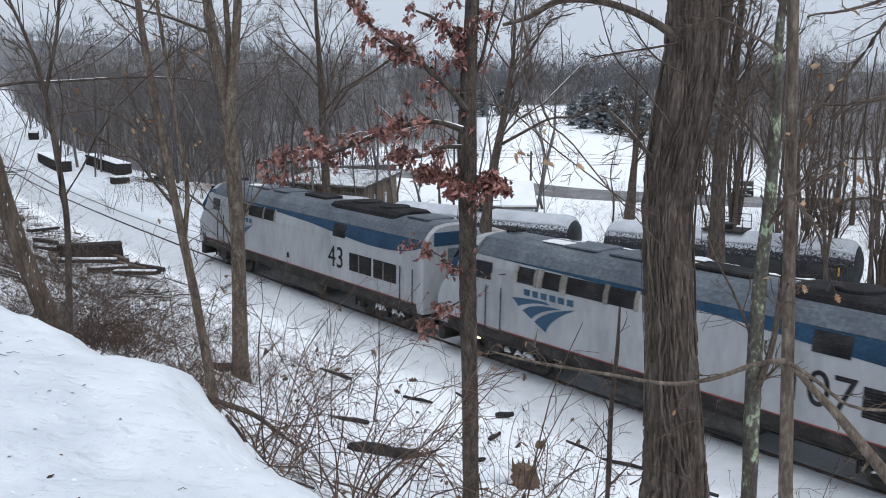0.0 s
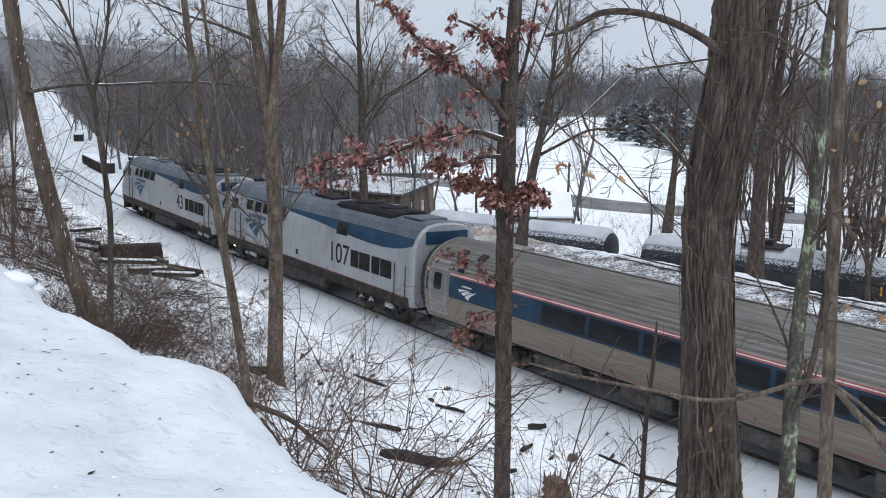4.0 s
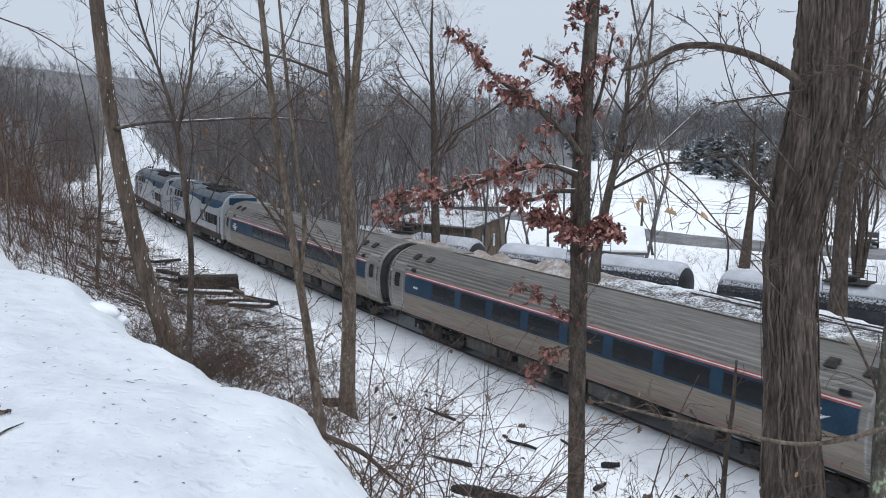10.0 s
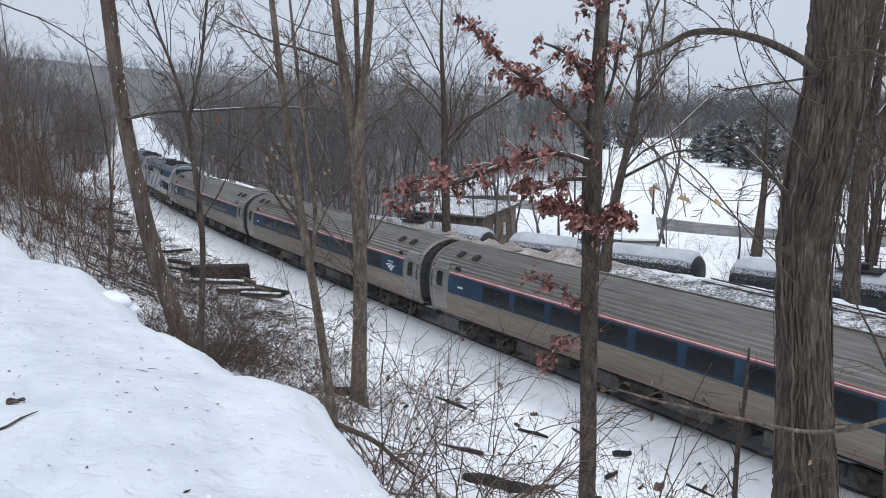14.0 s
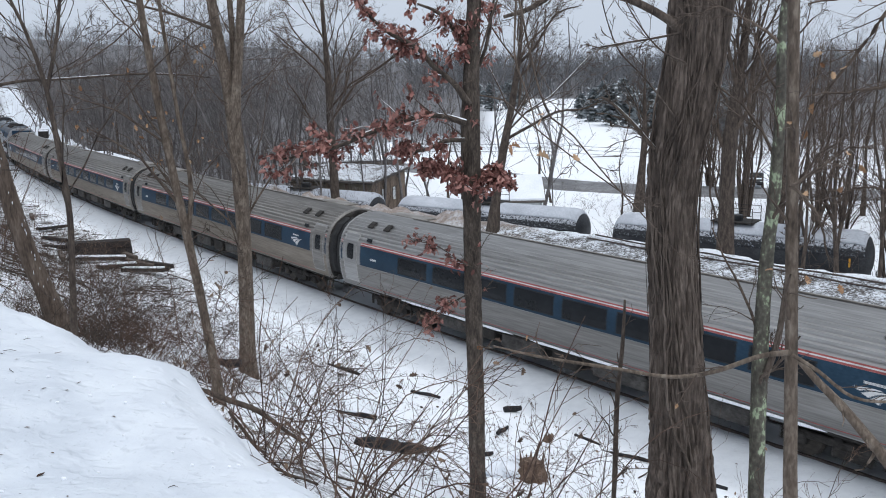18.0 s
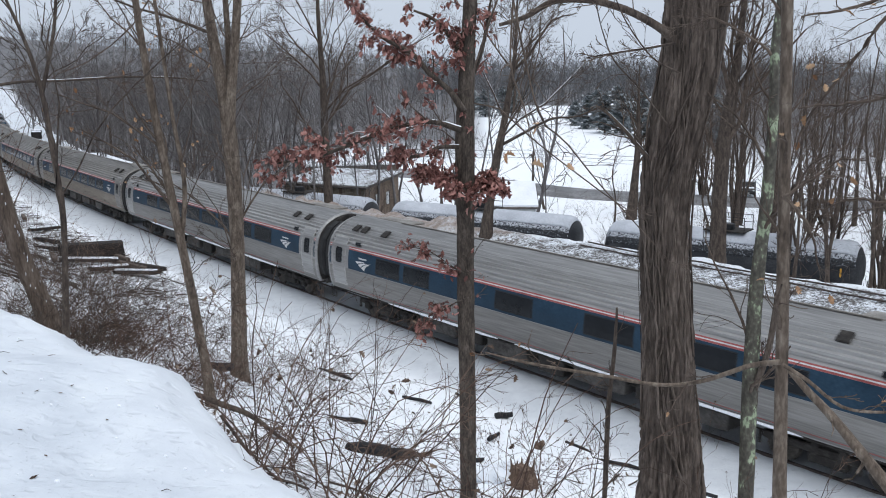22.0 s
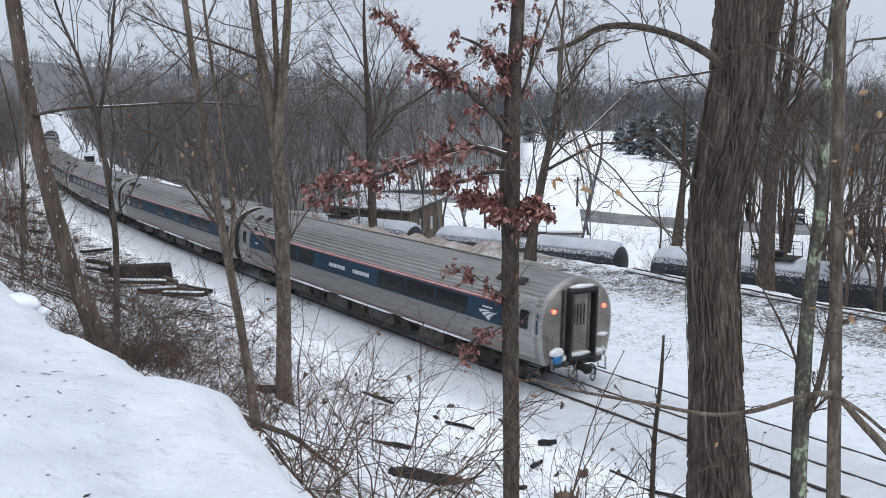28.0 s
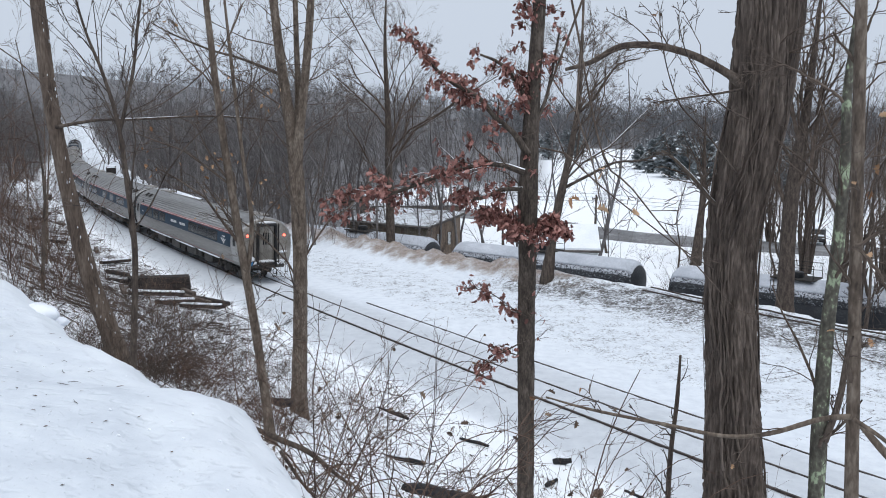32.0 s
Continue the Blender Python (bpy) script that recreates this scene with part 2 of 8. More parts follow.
EDGE_S, EDGE_LAT = [-60, -30, 6, 13, 25, 45, 80, 200], [18.2, 18.0, 17.6, 16.6, 13.0, 11.0, 9.5, 9.0]


def profile(x, y):
    """s, lat and the scaled offset q by which the cross-section of the land is read."""
    s, lat = track_coords(x, y)
    lip = np.interp(s, LIP_S, LIP_LAT) + 0.02 * wave(x, y, 4.0, 5) + 0.02 * wave(x, y, 9.0, 6)
    q = np.where(lat > 0, lat - (lip - 18.7) * np.clip((lat - 11) / 6, 0, 1), lat * 12.2 / np.interp(s, EDGE_S, EDGE_LAT))
    return s, lat, q


def ground(x, y):
    """Height of the snow-covered ground."""
    x, y = np.atleast_1d(np.asarray(x, float)), np.atleast_1d(np.asarray(y, float))
    s, lat, q = profile(x, y)
    base = np.interp(s, TRACK_S, TRACK_Z)
    z = np.interp(q, [-40, -30, -24, -17.5, -14.2, -13.2, -12.2, -11.0, -10, -3.2, -2.2, -1.1, 1.1, 2.2, 3.6, 4.6, 6.5, 9.0, 11.3, 15.9, 17.6, 18.2, 18.45, 18.75, 20.0, 22.0, 60.0],
                  [-3.85, -3.85, -3.85, -3.7, -1.0, 0.2, 0.35, 0.1, -0.1, -0.16, -0.1, -0.05, -0.05, -0.12, -0.3, 0.22, 0.35, 0.62, 2.0, 4.7, 5.85, 6.6, 7.05, 7.25, 7.5, 7.62, 9.5])
    z = z + (0.5 + 0.35 * wave(x, y, 1.7, 12)) * np.exp(-((q + 12.0) / 1.1) ** 2) * np.clip((s - 14) / 6, 0, 1) * np.clip((58 - s) / 8, 0, 1)
    rough = np.clip((np.abs(lat) - 2.2) / 2, 0.06, 1) * np.where(q > 18.0, 0.3, 1.0)
    z = z + rough * (0.07 * wave(x, y, 1.1, 1) + 0.035 * wave(x, y, 3.7, 2)) + 0.012 * wave(x, y, 9.0, 3)
    z = z + np.where(q > 18.4, 0.03 * wave(x, y, 2.2, 8), 0)
    far = np.hypot(x, y)
    valley = np.interp(far, [0, 60, 105, 200, 350, 600, 900, 1500, 2600], [-3.85, -3.85, -4.3, -3.4, 0.3, 2.0, 12.0, 40.0, 60.0])
    k = np.clip((-lat - 34) / 15, 0, 1)
    z = np.where(lat < 0, (z + base * np.clip(1 + (lat + 12) / 10, 0, 1)) * (1 - k) + valley * k, z + base)
    # land beyond the far end of the line
    e = np.clip((s - 420) / 150, 0, 1)
    z = z * (1 - e) + (valley * 0.6 + 3) * e
    # left of the line the wooded bank goes on and rises
    az = np.degrees(np.arctan2(x, y))
    ridge = np.interp(az, [-60, -40, -29, -20, -13, -7, 0, 5, 12, 30, 60], [60, 54, 49, 39, 25, 8, 2, -3, -5, -3, 20])
    z = z + ridge * np.clip((far - 420) / 1000, 0, 1) ** 1.1 * (1 + 0.15 * wave(x, y, 0.006, 9) + 0.10 * wave(x, y, 0.02, 19))
    return z


def covers(x, y):
    """How far leaf litter, tan dirt and woodland floor, or the track bed's shade, show on the snow, 0 to 1."""
    s, lat, q = profile(x, y)
    far, az = np.hypot(x, y), np.degrees(np.arctan2(x, y))
    band = lambda v, a, b, c, d: np.clip((v - a) / (b - a), 0, 1) * np.clip((d - v) / (d - c), 0, 1)
    litter = 0.50 * band(q, 12.0, 14, 17.3, 18.3) * band(s, -30, -16, 300, 400)
    litter = np.maximum(litter, 0.56 * band(q, 3.6, 5.6, 30, 40) * band(s, 6, 14, 90, 120))
    litter = np.maximum(litter, 0.34 * band(q, 4.4, 5.8, 12, 14))
    litter = np.maximum(litter, 0.58 * band(q, -12.9, -12.0, -9.6, -6.5) * band(s, -80, -60, 18, 26))
    litter = np.maximum(litter, 0.40 * band(q, -11, -9, -4, -2.5))
    sand = 0.85 * band(q, -14.5, -13, -11.3, -9.8) * band(s, 12, 18, 52, 62)
    litter = np.maximum(litter, 0.45 * band(q, -17, -15, -12.8, -11.8))
    litter = np.maximum(litter, 0.40 * band(q, -30, -22, -15, -13))
    field = band(az, -2.2, -0.6, 8, 12) * np.clip((375 - far) / 15, 0, 1)
    wooded = np.clip((far - 150) / 60, 0, 1) * (1 - field) * np.maximum(np.clip((np.abs(lat + 1.5) - 7.5) / 3, 0, 1), np.clip((s - 470) / 30, 0, 1))
    wooded = np.maximum(wooded, 0.95 * band(s, 34, 46, 900, 1000) * np.clip((np.abs(lat + 2) - 8.5) / 3, 0, 1) * np.where(lat < 0, np.clip((-6.5 - az) / 3, 0, 1), np.clip((s - 48) / 10, 0, 1)))
    wooded = np.maximum(wooded, 0.95 * np.clip((lat - 4.6) / 1.2, 0, 1) * np.clip((s - 104) / 15, 0, 1))
    # Darkens the track bed: its shade is put into the wooded cover.
    wooded = np.maximum(wooded, 0.26 * band(q, -2.0, -1.2, 3.0, 3.8))
    # Slightly paler beyond 900 m: distance haze put into the cover.
    wooded = wooded * np.interp(far, [0, 500, 900, 1600], [1.0, 1.0, 1.0, 0.95])
    return litter, sand, wooded


# ---------------------------------------------------------------- mesh helpers
class Shape:
    """Gathers corners and faces of one mesh."""

    def __init__(self):
        self.v, self.f = [], []

    def add(self, verts, faces):
        k = len(self.v)
        self.v += [tuple(p) for p in verts]
        self.f += [tuple(i + k for i in f) for f in faces]
        return self

    def box(self, c, size, turn=None, bevel=0.0):
        """A box with centre c; its long edges are chamfered when bevel is given."""
        x, y, z = (s / 2 for s in size)
        b = min(bevel, 0.45 * min(size))
        if b:
            ring = [(-y + b, -z), (y - b, -z), (y, -z + b), (y, z - b), (y - b, z), (-y + b, z), (-y, z - b), (-y, -z + b)]
            inner = [(p * (1 - b / y), q * (1 - b / z)) for p, q in ring]
            rows = [(-x, inner), (-x + b, ring), (x - b, ring), (x, inner)]
            vs = [(a, p, q) for a, r in rows for p, q in r]
            fs = [(i * 8 + j, i * 8 + (j + 1) % 8, i * 8 + 8 + (j + 1) % 8, i * 8 + 8 + j) for i in range(3) for j in range(8)]
            fs += [tuple(range(7, -1, -1)), tuple(range(24, 32))]
        else:
            vs = [(a, p, q) for a in (-x, x) for p in (-y, y) for q in (-z, z)]
            fs = [(0, 1, 3, 2), (4, 6, 7, 5), (0, 4, 5, 1), (2, 3, 7, 6), (0, 2, 6, 4), (1, 5, 7, 3)]
        m = Matrix.Translation(c) @ (turn or Matrix())
        return self.add([m @ Vector(p) for p in vs], fs)

    def tube(self, pts, radii, n=8, cap=True, lump=None):
        """A round tube along pts."""
        pts = np.asarray(pts, float)
        radii = np.broadcast_to(np.asarray(radii, float), (len(pts),))
        d = np.gradient(pts, axis=0)
        d /= np.linalg.norm(d, axis=1)[:, None] + 1e-9
        ref = np.array([0, 0, 1.0]) if abs(d[0][2]) < 0.8 else np.array([0, 1.0, 0])
        u = np.cross(ref, d)
        u /= np.linalg.norm(u, axis=1)[:, None] + 1e-9
        w = np.cross(d, u)
        a = np.arange(n) * 2 * math.pi / n
        ring = u[:, None, :] * np.cos(a)[None, :, None] + w[:, None, :] * np.sin(a)[None, :, None]
        r = radii[:, None] * (lump if lump is not None else 1.0) * np.ones((len(pts), n))
        vs = (pts[:, None, :] + ring * r[:, :, None]).reshape(-1, 3)
        k = len(pts)
        fs = [(i * n + j, i * n + (j + 1) % n, i * n + n + (j + 1) % n, i * n + n + j) for i in range(k - 1) for j in range(n)]
        if cap:
            fs += [tuple(range(n - 1, -1, -1)), tuple(range((k - 1) * n, k * n))]
        return self.add(vs.tolist(), fs)

    def rod(self, a, b, r, n=8):
        return self.tube([a, b], [r, r], n)

    def loft(self, sections, closed=True, caps=True):
        """Faces between rows of points with the same count."""
        n = len(sections[0])
        vs = [p for s in sections for p in s]
        m = n if closed else n - 1
        fs = [(i * n + j, i * n + n + j, i * n + n + (j + 1) % n, i * n + (j + 1) % n) for i in range(len(sections) - 1) for j in range(m)]
        if caps and closed:
            fs += [tuple(range(n)), tuple(range((len(sections) - 1) * n + n - 1, (len(sections) - 1) * n - 1, -1))]
        return self.add(vs, fs)

    def slab(self, outline, y0, y1):
        """A plate with the outline in x, z between two depths in y."""
        n = len(outline)
        vs = [(x, y0, z) for x, z in outline] + [(x, y1, z) for x, z in outline]
        fs = [tuple(range(n)), tuple(range(2 * n - 1, n - 1, -1))] + [(i, i + n, (i + 1) % n + n, (i + 1) % n) for i in range(n)]
        return self.add(vs, fs)

    def mesh(self, name, smooth=False):
        me = bpy.data.meshes.new(name)
        me.from_pydata(self.v, [], self.f)
        if smooth:
            me.polygons.foreach_set("use_smooth", np.ones(len(me.polygons), bool))
        me.update()
        return me


def lump_mesh(seed, size, squash=(1, 1, 1), n=10, rough=0.3):
    g = np.random.RandomState(seed)
    s = Shape()
    rows = []
    ph = g.uniform(0, 6, 6)
    for i in range(n):
        th = math.pi * (i + 0.5) / n
        row = []
        for j in range(2 * n):
            a = math.pi * j / n
            r = 1 + rough * (math.sin(3 * a + ph[0]) * math.sin(2 * th + ph[1]) + 0.6 * math.sin(5 * a + ph[2]) * math.sin(4 * th + ph[3]))
            row.append((size * squash[0] * r * math.sin(th) * math.cos(a), size * squash[1] * r * math.sin(th) * math.sin(a), size * squash[2] * r * math.cos(th)))
        rows.append(row)
    return s.loft(rows)


def part(name, shape, mat, parent, label="", smooth=False):
    me = shape.mesh(name, smooth) if isinstance(shape, Shape) else shape
    if mat and not me.materials:
        me.materials.append(mat)
    ob = new(name, me)
    ob.parent = parent
    if label:
        ob["label"] = label
    return ob


def thing(name, label, category, group="", shape=None, mat=None, m=None, kind="", smooth=False):
    me = None
    if shape is not None:
        me = shape.mesh(name, smooth)
        me.materials.append(mat)
    ob = new(name, me)
    if m is not None:
        ob.matrix_basis = m
    return tagged(ob, label, category, group, kind)


def mesh_np(name, v, f, mat, smooth=False):
    """A mesh from arrays of corners and of faces with one corner count."""
    me = bpy.data.meshes.new(name)
    k = f.shape[1]
    me.vertices.add(len(v))
    me.vertices.foreach_set("co", np.asarray(v, np.float32).ravel())
    me.loops.add(f.size)
    me.loops.foreach_set("vertex_index", f.astype(np.int32).ravel())
    me.polygons.add(len(f))
    me.polygons.foreach_set("loop_start", np.arange(0, f.size, k, dtype=np.int32))
    if smooth:
        me.polygons.foreach_set("use_smooth", np.ones(len(f), bool))
    me.update(calc_edges=True)
    me.materials.append(mat)
    return me


# ---------------------------------------------------------------- ground
def build_ground():
    r = np.concatenate([[0.02], np.geomspace(0.9, 3200, 370)])
    a = np.radians(np.concatenate([np.arange(-180, -48, 3.0), np.arange(-48, 40, 0.36), np.arange(40, 180, 3.0)]))
    R, A = np.meshgrid(r, a, indexing="ij")
    x, y = R * np.sin(A), R * np.cos(A)
    z = ground(x.ravel(), y.ravel())
    v = np.stack([x.ravel(), y.ravel(), z], 1)
    n, k = len(r), len(a)
    i, j = np.meshgrid(np.arange(n - 1), np.arange(k), indexing="ij")
    j2 = (j + 1) % k
    f = np.stack([i * k + j, (i + 1) * k + j, (i + 1) * k + j2, i * k + j2], -1).reshape(-1, 4)
    me = mesh_np("ground", v, f, M_GROUND, True)
    c = np.ones((len(v), 4), np.float32)
    c[:, 0], c[:, 1], c[:, 2] = covers(v[:, 0], v[:, 1])
    s, lat, q = profile(v[:, 0], v[:, 1])
    # Near bank: darker, bluer snow than on the slope.
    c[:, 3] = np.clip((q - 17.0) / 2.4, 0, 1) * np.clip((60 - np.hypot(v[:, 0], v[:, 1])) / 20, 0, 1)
    c[:, 3] = np.maximum(c[:, 3], 0.8 * np.clip((3.7 - q) / 0.8, 0, 1) * np.clip((q + 13.5) / 1.5, 0, 1))  # darker snow along the flat; on the track bed, shade put into colour
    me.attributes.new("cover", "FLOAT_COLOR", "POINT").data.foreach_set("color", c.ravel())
    ob = new("ground", me)
    tagged(ob, "snow-covered ground with bank, track bed and valley", "ground", kind="structure")


build_ground()


# ---------------------------------------------------------------- railway lines
M_RAIL = material("rail_steel", [(0.03, 0.022, 0.02), (0.07, 0.055, 0.05), (0.12, 0.1, 0.09)], 4, 0.6, 0.4, 0.002, 30)
RAIL_PROFILE = [(-0.07, -0.17), (0.07, -0.17), (0.07, -0.15), (0.012, -0.13), (0.012, -0.045), (0.036, -0.035), (0.036, 0), (-0.036, 0), (-0.036, -0.035), (-0.012, -0.045), (-0.012, -0.13), (-0.07, -0.15)]


def rail_line(name, label, s0, s1, off, group):
    ss = np.arange(s0, s1, 2.0)
    secs = []
    for s in ss:
        h = np.interp(s, TRACK_S, HEAD)
        secs.append([tuple(on_track(s, off + a, b + (CANT * off if abs(off) < 1 else -0.05))) for a, b in RAIL_PROFILE])
    tagged(new(name, Shape().loft(secs).mesh(name)), label, "rail", group, "structure").data.materials.append(M_RAIL)


rail_line("rail", "dark steel rail of the main track in snow", -100, 560, 0.7525, "main track rails")
rail_line("rail", "dark steel rail of the main track in snow", -100, 560, -0.7525, "main track rails")
rail_line("spare_rail", "spare rusty rail lying beside the track in the snow", -70, 20, -2.45, "spare rails")


# ---------------------------------------------------------------- the train
M_STEEL = material("fluted_stainless_steel", [(0.195, 0.192, 0.188), (0.295, 0.291, 0.286), (0.405, 0.4, 0.394)], 0.9, 0.42, 0.5, 0.0008, 14, (0.06, 1, 1.2), spec=0.5)
M_STEEL_GRIMY = material("sooted_stainless_steel", [(0.112, 0.105, 0.096), (0.19, 0.18, 0.167), (0.29, 0.277, 0.26)], 0.9, 0.5, 0.4, 0.0008, 14, (0.06, 1, 1.2), spec=0.4)
M_SIDE = material("plain_steel_side", [(0.13, 0.125, 0.118), (0.205, 0.198, 0.188), (0.285, 0.278, 0.267)], 0.8, 0.5, 0.35, 0.0008, 14, (0.06, 1, 1.5), spec=0.4)
M_SIDE_DUSTY = material("dust_caked_steel_side", [(0.125, 0.105, 0.085), (0.205, 0.175, 0.142), (0.285, 0.252, 0.212)], 0.8, 0.65, 0.2, 0.0008, 14, (0.06, 1, 1.5), spec=0.3)
M_STEEL_DIRTY = material("dirty_steel_end", [(0.13, 0.115, 0.10), (0.24, 0.22, 0.195), (0.38, 0.36, 0.33)], 1.4, 0.5, 0.6, 0.002, 18, spec=0.4)
M_STEEL_BRIGHT = material("bright_steel_door", [(0.30, 0.285, 0.27), (0.44, 0.43, 0.41), (0.55, 0.54, 0.52)], 1.2, 0.4, 0.7, 0.001, 16, spec=0.5)
M_BAND = material("dark_blue_band", [(0.008, 0.025, 0.048), (0.013, 0.038, 0.07), (0.024, 0.056, 0.092)], 1.0, 0.55, 0, 0.001, 15, spec=0.2)
M_BAND_CLEAN = material("blue_band_paint", [(0.009, 0.026, 0.047), (0.014, 0.038, 0.066), (0.024, 0.055, 0.09)], 1.0, 0.55, 0, 0.001, 15, spec=0.2)
M_GLASS = material("dark_window_glass", [(0.005, 0.007, 0.009), (0.009, 0.011, 0.014), (0.014, 0.017, 0.021)], 1.0, 0.25, 0, 0, 6, spec=0.2)
M_RED = material("red_stripe", [(0.21, 0.05, 0.048), (0.32, 0.085, 0.08), (0.39, 0.14, 0.13)], 2, 0.5, 0, 0, 18)
M_RED_DULL = material("dull_red_line", [(0.10, 0.02, 0.02), (0.19, 0.04, 0.038), (0.26, 0.07, 0.06)], 2, 0.6, 0, 0, 18)
M_BLUE_BOX = material("bright_blue_paint", [(0.02, 0.09, 0.20), (0.03, 0.14, 0.30), (0.05, 0.20, 0.38)], 3, 0.5, 0, 0, 18)
M_WHITE = material("white_stripe", [(0.42, 0.42, 0.42), (0.60, 0.60, 0.60), (0.68, 0.68, 0.68)], 2, 0.5, 0, 0, 18)
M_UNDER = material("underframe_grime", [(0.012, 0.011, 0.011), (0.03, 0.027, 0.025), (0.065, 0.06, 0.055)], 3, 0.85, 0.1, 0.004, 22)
M_UNDER_GREY = material("grey_equipment_box", [(0.028, 0.026, 0.025), (0.06, 0.056, 0.053), (0.11, 0.104, 0.098)], 2.5, 0.8, 0.1, 0.003, 20)
M_RUBBER = material("black_rubber", [(0.008, 0.008, 0.009), (0.016, 0.016, 0.017), (0.03, 0.03, 0.03)], 3, 0.7, 0, 0.003, 25)
M_WHEEL = material("wheel_steel", [(0.03, 0.027, 0.025), (0.07, 0.062, 0.055), (0.13, 0.115, 0.10)], 5, 0.6, 0.5, 0.002, 30)
M_LOCO = material("silver_white_paint", [(0.24, 0.248, 0.26), (0.305, 0.316, 0.33), (0.35, 0.363, 0.38)], 0.9, 0.5, 0.1, 0.0006, 7, (0.7, 1, 0.22), spec=0.4)
M_LOCO_BLUE = material("blue_paint", [(0.007, 0.027, 0.055), (0.011, 0.04, 0.08), (0.02, 0.062, 0.11)], 0.9, 0.6, 0, 0.001, 12, spec=0.25)
M_LOCO_ROOF = material("grey_roof_paint", [(0.04, 0.048, 0.06), (0.075, 0.09, 0.11), (0.14, 0.16, 0.18)], 0.8, 0.6, 0, 0.002, 10)
M_LOCO_BLACK = material("sooty_black", [(0.009, 0.009, 0.010), (0.022, 0.022, 0.024), (0.045, 0.045, 0.047)], 1.5, 0.9, 0, 0.003, 20, spec=0.1)
M_LOGO = material("deep_blue_decal", [(0.012, 0.045, 0.085), (0.018, 0.06, 0.11), (0.03, 0.08, 0.13)], 2, 0.5, 0, 0, 18)
M_CAKED = material("caked_snow", [(0.45, 0.45, 0.46), (0.68, 0.69, 0.71), (0.8, 0.82, 0.84)], 6, 0.8, 0, 0.01, 25)


def lamp_material(name, color, strength):
    m = bpy.data.materials.new(name)
    m.use_nodes = True
    b = m.node_tree.nodes["Principled BSDF"]
    b.inputs["Base Color"].default_value = (*color, 1)
    b.inputs["Emission Color"].default_value = (*color, 1)
    b.inputs["Emission Strength"].default_value = strength
    return m


M_MARKER = lamp_material("red_marker_glow", (1.0, 0.10, 0.06), 4.0)
M_STEP_LIGHT = lamp_material("warm_step_glow", (1.0, 0.75, 0.35), 3.0)

CAR_SIDE = [(1.36, 0.98), (1.46, 1.18), (1.53, 1.45), (1.575, 1.75), (1.595, 2.05), (1.60, 2.3), (1.58, 2.55), (1.535, 2.8), (1.45, 3.03), (1.32, 3.24), (1.14, 3.43), (0.92, 3.58), (0.66, 3.71), (0.36, 3.80), (0.12, 3.845), (0, 3.85)]
SIDE_Z = np.array([p[1] for p in CAR_SIDE[:-1]])
SIDE_Y = np.array([p[0] for p in CAR_SIDE[:-1]])


def side_y(z):
    return float(np.interp(z, SIDE_Z, SIDE_Y))


def car_profile():
    """Half outline of the fluted body from sill to ridge: proud and sunk lines in turn."""
    pts = np.array(CAR_SIDE)
    seg = np.concatenate([[0], np.cumsum(np.hypot(*np.diff(pts, axis=0).T))])
    out = []
    for k in range(0, 49):
        q = seg[-1] * k / 48
        y, z = np.interp(q, seg, pts[:, 0]), np.interp(q, seg, pts[:, 1])
        plain = z < 2.9
        y2, z2 = np.interp(q + 0.01, seg, pts[:, 0]), np.interp(q + 0.01, seg, pts[:, 1])
        t = np.array([y2 - y, z2 - z])
        t = t / (np.linalg.norm(t) + 1e-9)
        nrm = np.array([t[1], -t[0]]) if np.linalg.norm(t) > 0.5 else np.array([0, 1.0])
        off = 0.0 if plain or k in (0, 48) else (-0.06 if k % 2 else 0.0)
        out.append((y + nrm[0] * off, z + nrm[1] * off))
    return out


def strip(x0, x1, z0, z1, proud, side, n=5, rib=0.0):
    """A curved plate that follows the car side between two heights, with lengthwise ribs if rib is given."""
    s = Shape()
    zs = np.linspace(z0, z1, n)
    rows = []
    for x in (x0, x1):
        rows.append([(x, side * (side_y(z) + proud - (rib if i % 2 else 0.0)), z) for i, z in enumerate(zs)] + [(x, side * (side_y(z) - 0.03), z) for z in zs[::-1]])
    return s.loft(rows)


HALF = 12.55


def bogie(parent, x, wheel_r=0.46, base=1.3, name="bogie"):
    b = Shape()
    for sd in (-1, 1):
        b.box((x, sd * 0.98, 0.62), (base * 2 + 0.9, 0.16, 0.2), bevel=0.03)
        b.box((x, sd * 0.98, 0.42), (1.0, 0.2, 0.26), bevel=0.03)
        for d in (-0.35, 0.35):
            b.tube([(x + d, sd * 1.0, 0.5), (x + d, sd * 1.0, 0.9)], 0.11, 8)
        for d in (-base, base):
            b.box((x + d, sd * 1.02, 0.5), (0.34, 0.2, 0.32), bevel=0.04)
            b.rod((x + d + 0.5, sd * 1.05, 0.7), (x + d + 0.5, sd * 1.05, 0.35), 0.05)
    b.box((x, 0, 0.7), (0.6, 2.0, 0.24), bevel=0.03)
    frame_ob = part(name, b, M_UNDER, parent, "dark grimy wheel truck")
    for d in (-base, base):
        for sd in (-1, 1):
            w = Shape().tube([(x + d, sd * y, wheel_r) for y in (0.68, 0.70, 0.71, 0.79, 0.80, 0.81)], [wheel_r + 0.03, wheel_r + 0.03, wheel_r, wheel_r - 0.005, wheel_r - 0.06, 0.12], 20)
            part("wheel", w, M_WHEEL, frame_ob)
        part("axle", Shape().rod((x + d, -0.7, wheel_r), (x + d, 0.7, wheel_r), 0.08), M_WHEEL, frame_ob)


